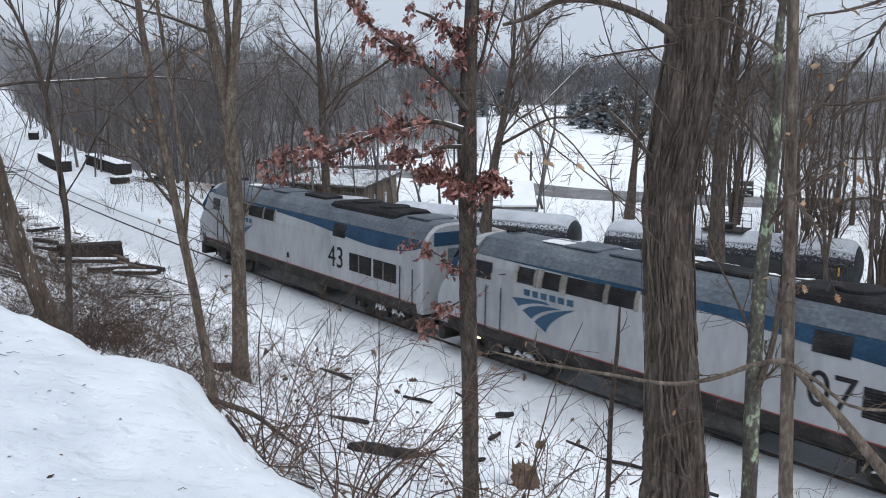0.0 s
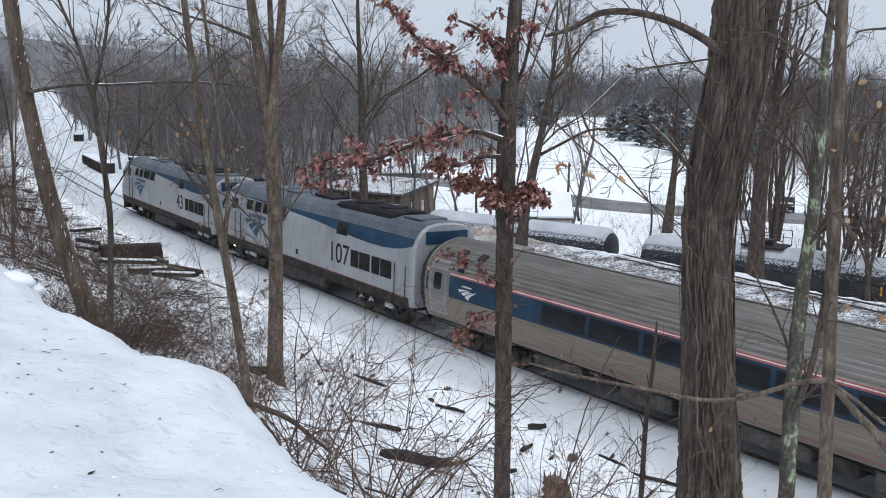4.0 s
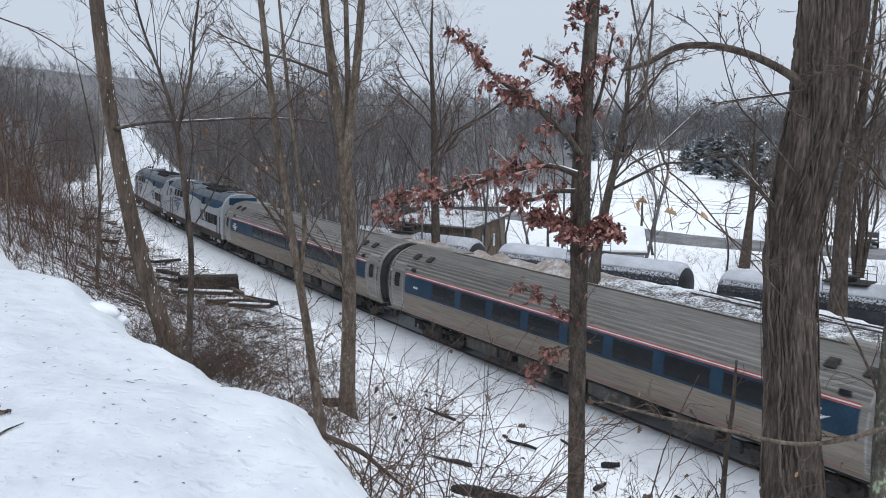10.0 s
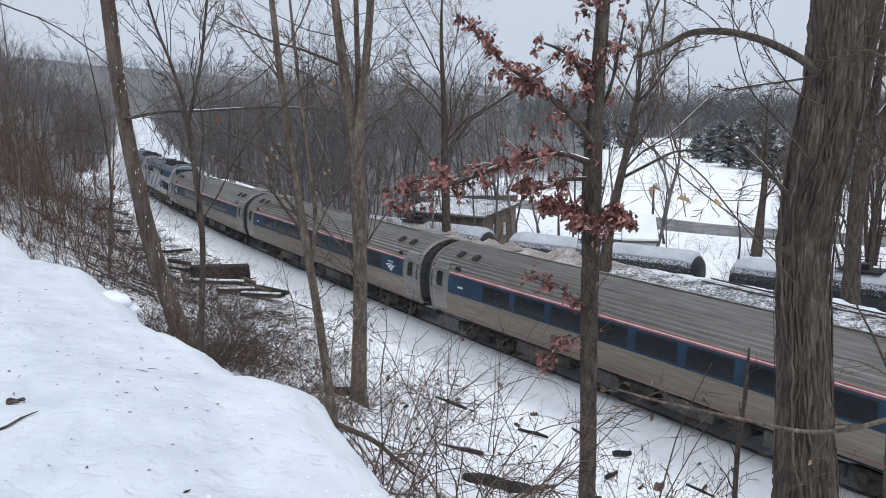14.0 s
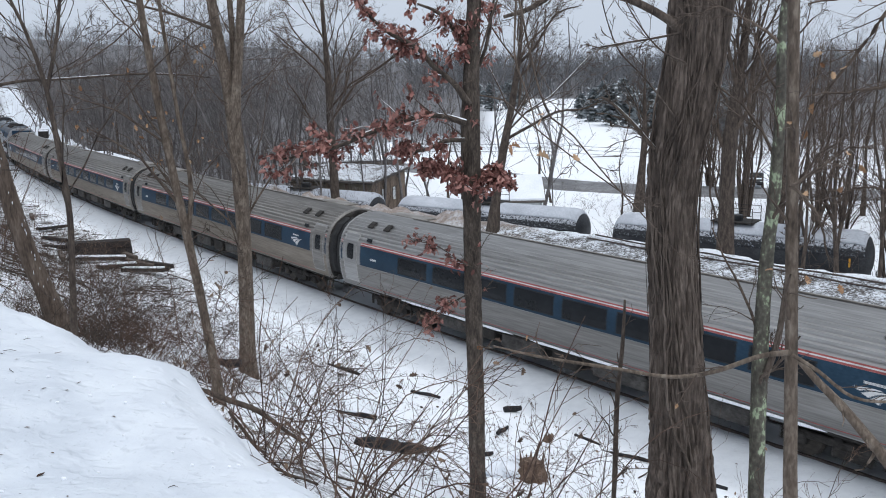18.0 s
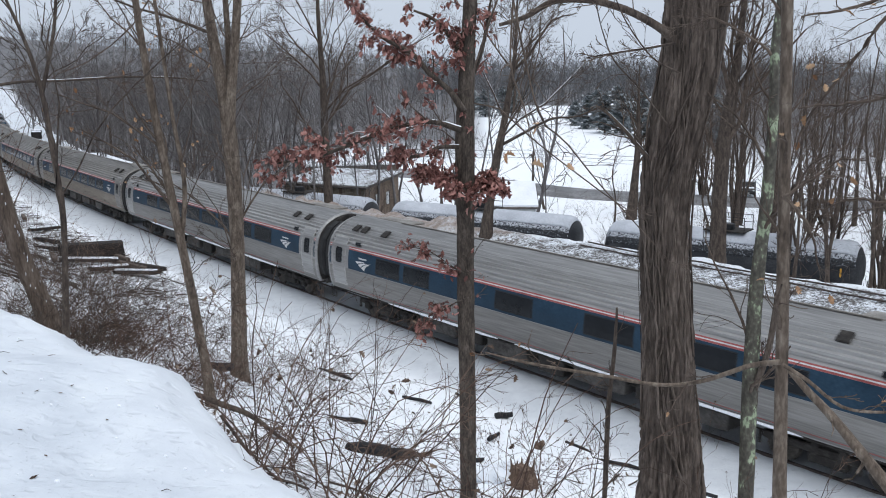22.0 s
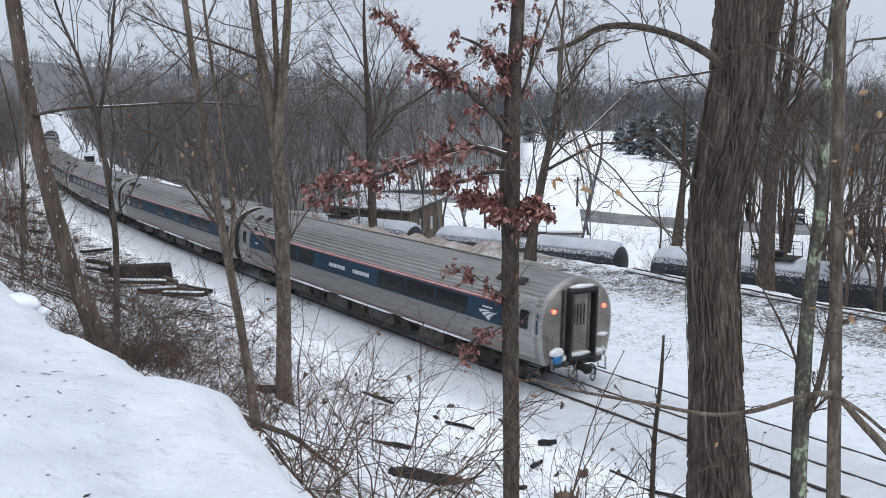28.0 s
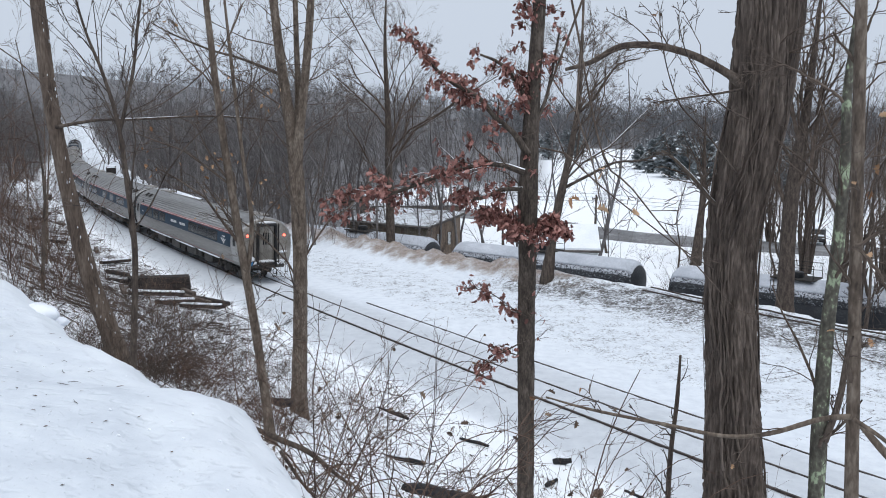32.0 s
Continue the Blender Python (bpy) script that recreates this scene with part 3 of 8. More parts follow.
EMBLEM = (((0, 0.09), (0.44, -0.02), (0.61, 0.05), (0.34, 0.13), (0.11, 0.34)),
          ((0.18, 0.46), (0.41, 0.18), (0.80, 0.10), (0.51, 0.33), (0.33, 0.67)),
          ((0.38, 0.74), (0.61, 0.32), (1.0, 0.0), (0.70, 0.50), (0.56, 1.0)))


def bent(a, m, b, n=7):
    """A curve from a to b that passes through m."""
    out = []
    for t in np.linspace(0, 1, n):
        c = (2 * m[0] - (a[0] + b[0]) / 2, 2 * m[1] - (a[1] + b[1]) / 2)
        out.append(tuple((1 - t) ** 2 * a[i] + 2 * t * (1 - t) * c[i] + t * t * b[i] for i in (0, 1)))
    return out


def emblem(parent, x0, top, width, height, y, side, mat, curved=True):
    """Three swept bars; x0 is the end on the viewer's left."""
    for a, m1, b, m2, c in EMBLEM:
        o = [(x0 - side * u * width, top - v * height) for u, v in bent(a, m1, b) + bent(b, m2, c)[1:]]
        n = len(o)
        yy = [(side * (side_y(z) + y) if curved else side * y) for _, z in o]
        s = Shape().add([(p, v, q) for (p, q), v in zip(o, yy)] + [(p, v - side * 0.01, q) for (p, q), v in zip(o, yy)],
                        [tuple(range(n)), tuple(range(2 * n - 1, n - 1, -1))] + [(i, i + n, (i + 1) % n + n, (i + 1) % n) for i in range(n)])
        part("emblem_bar", s, mat, parent)


def bars(parent, x0, x1, z, h, count, side, proud, mat, name="lettering_bar"):
    w = (x1 - x0) / count
    for k in range(count):
        part(name, strip(x0 + w * (k + 0.12), x0 + w * (k + 0.82), z - h / 2, z + h / 2, proud, side, 2), mat, parent)


def coach(label, windows, lettering, last=False, vents=(8.2, 9.3), seed=0, grimy=False, emblems=("rear",)):
    r = random.Random(seed)
    car = thing("passenger_car", label, "train car", "passenger cars of the train")
    half = car_profile()
    ring = [(y, z) for y, z in half] + [(-y, z) for y, z in half[-2::-1]]
    body = Shape()
    secs = []
    for x, k in ((-HALF, 0.965), (-HALF + 0.07, 0.99), (-HALF + 0.2, 1), (HALF - 0.2, 1), (HALF - 0.07, 0.99), (HALF, 0.965)):
        secs.append([(x, y * k, 2.3 + (z - 2.3) * k) for y, z in ring])
    body.loft(secs)
    part("body", body, M_STEEL_GRIMY if grimy else M_STEEL, car, "weathered fluted stainless steel body")
    part("underfloor", Shape().box((0, 0, 0.96), (HALF * 2 - 0.5, 2.5, 0.22), bevel=0.05), M_UNDER, car)
    for sd in (1, -1):
        part("side_panel", strip(-HALF + 0.1, HALF - 0.1, 1.02, 1.935, 0.006, sd, 25, 0.004), M_SIDE_DUSTY if grimy else M_SIDE, car, "tan dust-caked lower side" if grimy else "dull grey lower side")
        band = part("blue_band", strip(-HALF + 1.55, HALF - 1.55, 1.95, 2.72, 0.006, sd, 7), M_BAND if grimy else M_BAND_CLEAN, car, "dark blue window band")
        part("red_stripe", strip(-HALF + 1.55, HALF - 1.55, 2.725, 2.775, 0.008, sd, 2), M_RED, band)
        part("white_stripe", strip(-HALF + 1.55, HALF - 1.55, 2.778, 2.81, 0.007, sd, 2), M_WHITE, band)
        part("red_stripe", strip(-HALF + 1.55, HALF - 1.55, 2.813, 2.85, 0.008, sd, 2), M_RED, band)
        part("sill_stripe", strip(-HALF + 1.4, HALF - 1.4, 1.10, 1.125, 0.008, sd, 2), M_RED, car)
        if not grimy:
            for x0, x1 in ((-8.6, -3.9), (-3.2, 1.4), (2.2, 8.4)):
                ledge = Shape().tube([(x, sd * 1.43, 0.985) for x in np.linspace(x0, x1, 9)], [0.012, 0.045, 0.036, 0.05, 0.04, 0.05, 0.034, 0.046, 0.012], 6)
                part("ledge_snow", ledge, M_SNOW, car, "snow caked along the lower sill", True)
        for x0, x1 in windows:
            w = part("window", strip(x0, x1, 2.06, 2.62, 0.014, sd, 4), M_GLASS, car)
            edge = strip(x0 - 0.035, x1 + 0.035, 2.025, 2.655, 0.009, sd, 4)
            part("window_frame", edge, M_RUBBER, w)
        for e in (-1, 1):
            x0, x1 = sorted((e * (HALF - 0.42), e * (HALF - 1.28)))
            door = part("door", strip(x0, x1, 1.25, 3.12, 0.012, sd, 8), M_STEEL_GRIMY if grimy else M_STEEL, car, "dull silver vestibule door")
            part("door_window", Shape().loft([[(xx, sd * (side_y(z) + pr), z) for z in np.linspace(2.42 - h, 2.42 + h, 5)] + [(xx, sd * (side_y(z) - 0.03), z) for z in np.linspace(2.42 + h, 2.42 - h, 5)] for xx, h, pr in ((x0 + 0.2, 0.24, 0.018), (x0 + 0.26, 0.31, 0.02), (x1 - 0.26, 0.31, 0.02), (x1 - 0.2, 0.24, 0.018))]), M_GLASS, door, "dark rounded door window")
            fr = strip(x0 - 0.06, x1 + 0.06, 1.2, 3.18, 0.006, sd, 8)
            part("door_frame", fr, M_STEEL if grimy else M_STEEL_BRIGHT, door, "bright worn steel door edge")
            x = e * (HALF - 0.16)
            for z0, z1, mt in ((2.72, 2.76, M_RED), (2.79, 2.83, M_RED), (2.76, 2.79, M_WHITE), (2.02, 2.68, M_BAND if grimy else M_BAND_CLEAN)):
                part("end_stripe", strip(x - 0.09, x + 0.09, z0, z1, 0.006, sd, 3), mt, car)
            part("slot_window", strip(e * (HALF - 2.05) - 0.17, e * (HALF - 2.05) + 0.17, 2.93, 3.05, 0.01, sd, 2), M_GLASS, car)
        for x in [q for n, q in zip(("front", "rear"), (HALF - 2.1, -HALF + 3.3) if sd > 0 else (HALF - 3.3, -HALF + 2.1)) if n in emblems]:
            emblem(car, x, 2.36, 1.05, 0.34, 0.014, sd, M_WHITE)
            bars(car, *sorted((x - sd * 0.2, x - sd * 0.75)), 2.47, 0.06, 6, sd, 0.014, M_WHITE)
        if lettering:
            for a, b, n in lettering:
                bars(car, a, b, 2.33, 0.16, n, sd, 0.014, M_WHITE)
        if "front" not in emblems:
            bars(car, HALF - 2.7, HALF - 2.3, 2.28, 0.08, 4, sd, 0.014, M_WHITE, "number_bar")
    # roof fittings
    for e in (-1, 1):
        for k in vents:
            for sd in (-1, 1):
                v = Shape().box((0, 0, 0), (0.34, 0.36, 0.07), bevel=0.02)
                o = part("roof_vent", v, M_UNDER, car, "small dark roof vent")
                o.matrix_basis = pose(e * (k + 1.6), sd * 1.04, 3.525, -sd * 34)
        o = part("roof_hatch", Shape().box((0, 0, 0), (2.3, 0.72, 0.07), bevel=0.02), M_STEEL_DIRTY, car)
        o.matrix_basis = pose(e * (HALF - 2.4), -0.35, 3.84)
    o = part("roof_seam", Shape().box((0, 0, 3.855), (HALF * 2 - 6, 0.1, 0.03)), M_STEEL_DIRTY, car)
    # ends
    outline = CAR_SIDE + [(-a, b) for a, b in CAR_SIDE[-2::-1]]
    for e in (-1, 1):
        x = e * HALF
        part("end_rim", Shape().loft([[(x - e * d, y * k, 2.3 + (z - 2.3) * k) for y, z in outline] for d, k in ((0.15, 0.995), (0.14, 1.006), (0.07, 1.005), (0.02, 0.992), (-0.005, 0.97))]), M_STEEL_GRIMY if grimy else M_STEEL, car, "smooth steel rim round the car end")
        end = Shape()
        end.loft([[(x + e * d, y * k, 2.3 + (z - 2.3) * k) for y, z in [(a, b) for a, b in CAR_SIDE] + [(-a, b) for a, b in CAR_SIDE[-2::-1]]] for d, k in ((-0.01, 0.962), (0.05, 0.94), (0.07, 0.9))])
        # Walls facing a gap are dark; only the tail end's is dirty steel.
        wall = part("end_wall", end, M_STEEL_DIRTY if last and e < 0 else M_UNDER, car, "grimy steel end wall" if last and e < 0 else "dark end wall facing the gap")
        dia = Shape()
        for sd in (-1, 1):
            dia.box((x + e * 0.2, sd * 0.54, 2.25), (0.32, 0.10, 2.25), bevel=0.04)
        dia.box((x + e * 0.2, 0, 3.42), (0.32, 1.18, 0.16), bevel=0.05)
        dia.box((x + e * 0.2, 0, 1.15), (0.34, 1.18, 0.12), bevel=0.03)
        gate = part("diaphragm", dia, M_RUBBER, car, "black rubber gangway diaphragm")
        inner = Shape().box((x + e * 0.09, 0, 2.25), (0.04, 0.9, 2.1), bevel=0.01)
        dr = part("end_door", inner, M_STEEL_DIRTY, gate, "grimy steel end door with a dark window")
        part("end_door_window", Shape().box((x + e * 0.115, 0.0, 2.6), (0.012, 0.5, 0.7), bevel=0.004), M_GLASS, dr)
        for y in (0.38, -0.38):
            part("end_door_rail", Shape().rod((x + e * 0.16, y, 1.4), (x + e * 0.16, y, 3.2), 0.022), M_STEEL_DIRTY, dr)
        part("coupler", Shape().box((x + e * 0.3, 0, 0.86), (0.7, 0.22, 0.24), bevel=0.04).box((x + e * 0.62, 0.03, 0.86), (0.24, 0.34, 0.3), bevel=0.06), M_UNDER, car)
        part("buffer_beam", Shape().box((x + e * 0.02, 0, 1.0), (0.16, 2.3, 0.26), bevel=0.04), M_UNDER_GREY, car)
        for sd in (-1, 1):
            if not (last and e < 0):
                part("gap_curtain", Shape().loft([[(x + e * d, sd * y * k, z) for y, z in ((0.72, 1.25), (1.34, 1.3), (1.48, 1.7), (1.51, 2.3), (1.42, 2.85), (1.12, 3.3), (0.72, 3.55))] for d, k in ((0.05, 1.0), (0.33, 1.0), (0.41, 0.94))]), M_RUBBER, car, "black rubber curtain closing the gap between cars")
            a = np.linspace(0, math.pi * 1.5, 10)
            hose = Shape().tube([(x + e * (0.25 + 0.02 * k), sd * (0.45 + 0.14 * math.sin(q)), 0.72 + 0.18 * math.cos(q)) for k, q in enumerate(a)], 0.025, 6)
            part("brake_hose", hose, M_RUBBER, car)
        for sd in (-1, 1):
            part("grab_iron", Shape().tube([(x + e * 0.06, sd * 1.28, 1.55), (x + e * 0.14, sd * 1.28, 1.55), (x + e * 0.14, sd * 1.28, 2.0), (x + e * 0.06, sd * 1.28, 2.0)], 0.014, 5), M_STEEL_BRIGHT, car)
            step = Shape().rod((x - e * 0.3, sd * 1.35, 1.0), (x - e * 0.3, sd * 1.35, 0.55), 0.02).rod((x + e * 0.05, sd * 1.35, 1.0), (x + e * 0.05, sd * 1.35, 0.55), 0.02).box((x - e * 0.12, sd * 1.35, 0.55), (0.4, 0.06, 0.03))
            part("sill_step", step, M_UNDER_GREY, car)
            lens = Shape().tube([(x + e * 0.07, sd * 1.12, 2.78), (x + e * 0.11, sd * 1.12, 2.78), (x + e * 0.13, sd * 1.12, 2.78)], [0.075, 0.07, 0.03], 12)
            part("marker_lamp", lens, M_MARKER if last and e < 0 else M_LOCO_BLACK, wall, "glowing red marker lamp" if last and e < 0 else "")
        caked = Shape()
        for k in range(7):
            cx = r.uniform(-1.2, 1.2)
            caked.tube([(x + e * 0.08, cx - 0.2, 1.05 + r.uniform(-0.02, 0.3)), (x + e * 0.10, cx, 1.1 + r.uniform(0, 0.25)), (x + e * 0.08, cx + 0.22, 1.05)], [0.02, r.uniform(0.07, 0.13), 0.02], 7)
        if last and e < 0:
            tagged(part("caked_snow", caked, M_CAKED, car, "white snow caked on the end"), kind="stuff")
            for sd in (-1, 1):
                part("corner_post", Shape().box((x - 0.1, sd * 0.76, 2.3), (0.1, 0.07, 2.35), bevel=0.02), M_UNDER, car, "dark upright post beside the gangway")
                loop = [(x - 0.42 - 0.05 * math.cos(q), sd * 0.42 + 0.16 * math.cos(q), 0.62 + 0.26 * math.sin(q)) for q in np.linspace(0.4, 2 * math.pi - 0.2, 16)]
                part("cable_loop", Shape().tube(loop, 0.026, 7), M_RUBBER, car, "thick black cable hanging in a loop")
                part("cable_socket", Shape().box((x - 0.2, sd * 0.62, 1.0), (0.22, 0.16, 0.18), bevel=0.03), M_UNDER_GREY, car)
                part("end_handrail", Shape().tube([(x - 0.06, sd * 1.2, 1.25), (x - 0.16, sd * 1.2, 1.25), (x - 0.16, sd * 1.2, 0.85), (x - 0.06, sd * 1.2, 0.85)], 0.014, 5), M_STEEL_BRIGHT, car)
            part("brake_box", Shape().box((x - 0.16, 0.98, 1.18), (0.2, 0.3, 0.26), bevel=0.04), M_BLUE_BOX, car, "small bright blue brake valve box")
            for y, z, w, d in ((0.0, 3.53, 1.05, 0.09), (0.0, 1.27, 1.0, 0.11), (-1.02, 1.82, 0.5, 0.07), (0.98, 1.42, 0.6, 0.16)):
                o = part("ledge_snow", lump_mesh(int(z * 10), 0.5, (0.2, w, d * 2), 9, 0.12), M_CAKED, car, "snow lying on the end's ledges", True)
                o.matrix_basis = pose(x - 0.14, y, z)
            for y in (-0.16, -0.02, 0.12, 0.26):
                part("gate_slat", Shape().box((x - 0.2, y, 2.3), (0.03, 0.05, 1.9), bevel=0.01), M_STEEL_DIRTY, gate, "upright bar of the folded end gate")
    # equipment under the floor
    for x0, x1, z0, mt in ((-6.6, -4.9, 0.42, M_UNDER_GREY), (-4.4, -3.6, 0.5, M_UNDER), (-3.2, -1.2, 0.45, M_UNDER_GREY), (-0.7, 0.4, 0.36, M_UNDER), (0.9, 2.8, 0.42, M_UNDER_GREY), (3.2, 4.0, 0.5, M_UNDER), (4.4, 6.5, 0.45, M_UNDER_GREY)):
        j = r.uniform(-0.15, 0.15)
        for sd in (-1, 1):
            part("equipment_box", Shape().box(((x0 + x1) / 2 + j, sd * 0.95, (z0 + 0.9) / 2), (x1 - x0, 0.75, 0.9 - z0), bevel=0.04), mt, car)
    for y in (-1.2, 1.2):
        part("pipe_run", Shape().rod((-7, y, 0.8), (7, y, 0.8), 0.03), M_UNDER, car)
    for e in (-1, 1):
        bogie(car, e * 9.07)
    return car


def even(x0, x1, n, post):
    w = (x1 - x0) / n
    return [(x0 + w * k + post / 2, x0 + w * (k + 1) - post / 2) for k in range(n)]


COACH_WINDOWS = even(-8.5, 8.6, 8, 0.42)
CARS = [  # from the rear of the train forwards
    coach("stainless steel passenger car with red tail lamps, last of the train", even(-8.6, -2.3, 3, 0.12) + even(3.4, 8.9, 3, 0.3), [(-1.6, -0.2, 9), (0.5, 2.0, 8)], True, seed=1),
    coach("stainless steel cafe car with few windows in its blue band", even(5.6, 9.2, 2, 0.3) + even(0.4, 2.3, 1, 0.2) + even(-3.6, -1.6, 1, 0.2) + even(-8.8, -5.0, 2, 0.25), None, vents=(7.6, 9.0, 9.6), seed=3, emblems=("front",)),
    coach("stainless steel passenger car with evenly spaced dark windows", COACH_WINDOWS, None, seed=2),
    coach("stainless steel passenger car, fluted and dusty", COACH_WINDOWS, None, seed=4, grimy=True),
    coach("stainless steel passenger car with grimy roof", even(-8.9, 8.9, 8, 0.5), None, seed=5, grimy=True),
    coach("soot-dulled stainless steel passenger car behind the locomotives", even(-8.6, 6.2, 7, 0.2), None, seed=6, grimy=True, emblems=("front",)),
]


def text_part(name, words, size, m, mat, parent):
    cu = bpy.data.curves.new(name, "FONT")
    cu.body, cu.size, cu.align_x, cu.align_y, cu.extrude = words, size, "CENTER", "CENTER", 0.006
    tmp = new(name, cu)
    me = bpy.data.meshes.new_from_object(tmp.evaluated_get(bpy.context.evaluated_depsgraph_get()))
    bpy.data.objects.remove(tmp)
    me.materials.clear()
    me.materials.append(mat)
    ob = new(name, me)
    ob.parent, ob.matrix_basis = parent, m
    return ob


LOCO_HALF = 10.15


def locomotive(number, label, lit):
    lo = thing("locomotive", label, "locomotive", "locomotives of the train")
    prof = [(1.46, 1.0), (1.50, 1.3), (1.50, 3.05), (1.47, 3.35), (1.36, 3.68), (1.14, 3.98), (0.86, 4.18), (0.4, 4.27), (0, 4.28)]
    ring = prof + [(-y, z) for y, z in prof[-2::-1]]

    def sec(x, k=1.0, top=4.28, low=1.0):
        return [(x, y * k, low + (z - 1.0) * (top - low) / 3.28) for y, z in ring]
    body = Shape().loft([sec(-LOCO_HALF, 0.97, 4.2), sec(-LOCO_HALF + 0.12, 1, 4.28), sec(8.3), sec(8.8, 1.0, 4.2), sec(9.55, 0.985, 3.15), sec(10.0, 0.95, 2.62), sec(LOCO_HALF, 0.9, 2.3, 1.05)])
    part("body", body, M_LOCO, lo, "silver-white painted hood with dull grime")
    part("sill", Shape().box((-0.1, 0, 0.98), (LOCO_HALF * 2 - 0.5, 2.86, 0.3), bevel=0.05), M_UNDER, lo)
    # roof: grey cover with dark radiator section behind
    pr = [(1.37, 3.68), (1.15, 3.99), (0.87, 4.195), (0.4, 4.285), (0, 4.295)]
    rr = pr + [(-y, z) for y, z in pr[-2::-1]]

    def cover(x0, x1, grow):
        o = [(y * (1 + 0.006), z + grow) for y, z in rr]
        i = [(y * 0.97, z - 0.05) for y, z in rr[::-1]]
        return Shape().loft([[(x, y, z) for y, z in o + i] for x in (x0, x1)])
    part("roof_cover", cover(-LOCO_HALF + 0.15, 8.2, 0.004), M_LOCO_ROOF, lo, "weathered grey roof skin")
    dark = Shape()
    dark.loft([[(x, y * k, z + d) for y, z in ((0.95, 4.14), (0.9, 4.3), (0.7, 4.42), (0, 4.45), (-0.7, 4.42), (-0.9, 4.3), (-0.95, 4.14))] for x, k, d in ((-7.6, 0.96, -0.05), (-7.4, 1, 0), (-3.2, 1, 0), (-2.7, 0.96, -0.06))])
    part("radiator_hood", dark, M_LOCO_BLACK, lo, "sooty black radiator section on the roof")
    part("exhaust", Shape().box((-0.6, 0, 4.34), (1.9, 0.9, 0.16), bevel=0.05), M_LOCO_BLACK, lo, "soot-black exhaust housing")
    for x in (4.2, 2.4, -8.6):
        part("roof_hatch", Shape().box((x, 0, 4.3), (1.3, 1.3, 0.09), bevel=0.03), M_LOCO_ROOF, lo)
    part("roof_snow", Shape().box((5.3, 0.25, 4.31), (1.2, 0.6, 0.05), bevel=0.02), M_CAKED, lo, "patch of snow on the roof")
    for k in range(2):
        part("radiator_fan", Shape().tube([(-4.2 - 2.0 * k, 0, 4.44), (-4.2 - 2.0 * k, 0, 4.50)], [0.62, 0.6], 20), M_LOCO_BLACK, lo)
    horn = Shape()
    for k in range(3):
        horn.tube([(7.4, -0.2 + 0.2 * k, 4.4), (7.75, -0.2 + 0.2 * k, 4.4), (7.85, -0.2 + 0.2 * k, 4.4)], [0.03, 0.05, 0.1], 8)
    part("horn", horn, M_LOCO_BLACK, lo)
    zy = ([1.0, 3.05, 3.35, 3.68, 3.98], [1.5, 1.5, 1.47, 1.36, 1.14])

    def skin(x0, x1, z0, z1, grow, side, n=8):
        zs = np.linspace(z0, z1, n)
        return Shape().loft([[(x, side * (np.interp(z, *zy) + grow), z) for z in zs] + [(x, side * (np.interp(z, *zy) - 0.03), z) for z in zs[::-1]] for x in (x0, x1)])
    for sd in (1, -1):
        # blue field: straight along the eaves in front, dipping low behind
        lowx = np.array([-9.95, -9.5, -8.8, -7.8, -6.5, -4.5, -2.0, 1.0, 4.0, 7.0, 8.4])
        lowz = np.array([3.42, 3.27, 3.15, 3.08, 3.08, 3.2, 3.40, 3.52, 3.60, 3.66, 3.72])
        xs = np.linspace(-9.95, 8.4, 60)
        rows = []
        for x in xs:
            zl = np.interp(x, lowx, lowz)
            zs = np.linspace(zl, 3.88, 6)
            rows.append([(x, sd * (np.interp(z, *zy) + 0.012), z) for z in zs] + [(x, sd * (np.interp(z, *zy) - 0.03), z) for z in zs[::-1]])
        part("blue_field", Shape().loft(rows), M_LOCO_BLUE, lo, "blue swoosh along the eaves")
        cab = [(6.55, 3.2), (6.7, 3.9), (8.5, 3.9), (8.9, 3.75), (9.45, 3.0), (9.3, 2.72), (8.2, 2.86)]
        cs = Shape().slab(cab if sd > 0 else cab[::-1], 0, 1)
        cs.v = [(x, sd * (np.interp(z, *zy) * (1.0 if x < 8.7 else 0.99) + (0.012 if y > 0.5 else -0.03)), z) for x, y, z in cs.v]
        part("blue_cab_side", cs, M_LOCO_BLUE, lo, "blue cab side above the white nose")
        part("sill_stripe", Shape().box((-0.2, sd * 1.508, 1.335), (19.2, 0.014, 0.035)), M_RED_DULL, lo)
        part("lower_skirt", Shape().box((-0.2, sd * 1.49, 1.15), (19.2, 0.05, 0.33), bevel=0.01), M_UNDER, lo, "grime-blackened lower skirt")
        # cab and louvre windows
        for a, b in ((5.3, 6.0), (4.2, 4.9), (2.45, 3.9), (1.35, 2.3)):
            w = skin(a, b, 3.06, 3.56, 0.016, sd)
            win = part("louvre_window", w, M_LOCO_BLACK, lo, "dark louvred window")
            for k in range(5):
                z = 3.12 + 0.09 * k
                part("louvre", Shape().box(((a + b) / 2, sd * (np.interp(z, *zy) + 0.018), z), (b - a - 0.06, 0.014, 0.022)), M_LOCO_BLACK, win)
            for xa in (a - 0.09, b + 0.09):
                pil = skin(xa - 0.07, xa + 0.07, 3.02, 3.6, 0.022, sd)
                part("pillar", pil, M_STEEL_DIRTY, win)
        part("cab_window", Shape().box((7.6, sd * 1.49, 3.2), (0.8, 0.05, 0.6), bevel=0.02), M_GLASS, lo)
        # cab door with grab rails
        door = part("cab_door", Shape().box((7.1, sd * 1.503, 2.2), (0.7, 0.02, 1.9), bevel=0.006), M_LOCO, lo)
        for d in (-0.45, 0.45):
            part("grab_rail", Shape().rod((7.05 + d * 0.8, sd * 1.56, 1.3), (7.05 + d * 0.8, sd * 1.56, 2.75), 0.02), M_LOCO_BLACK, door)
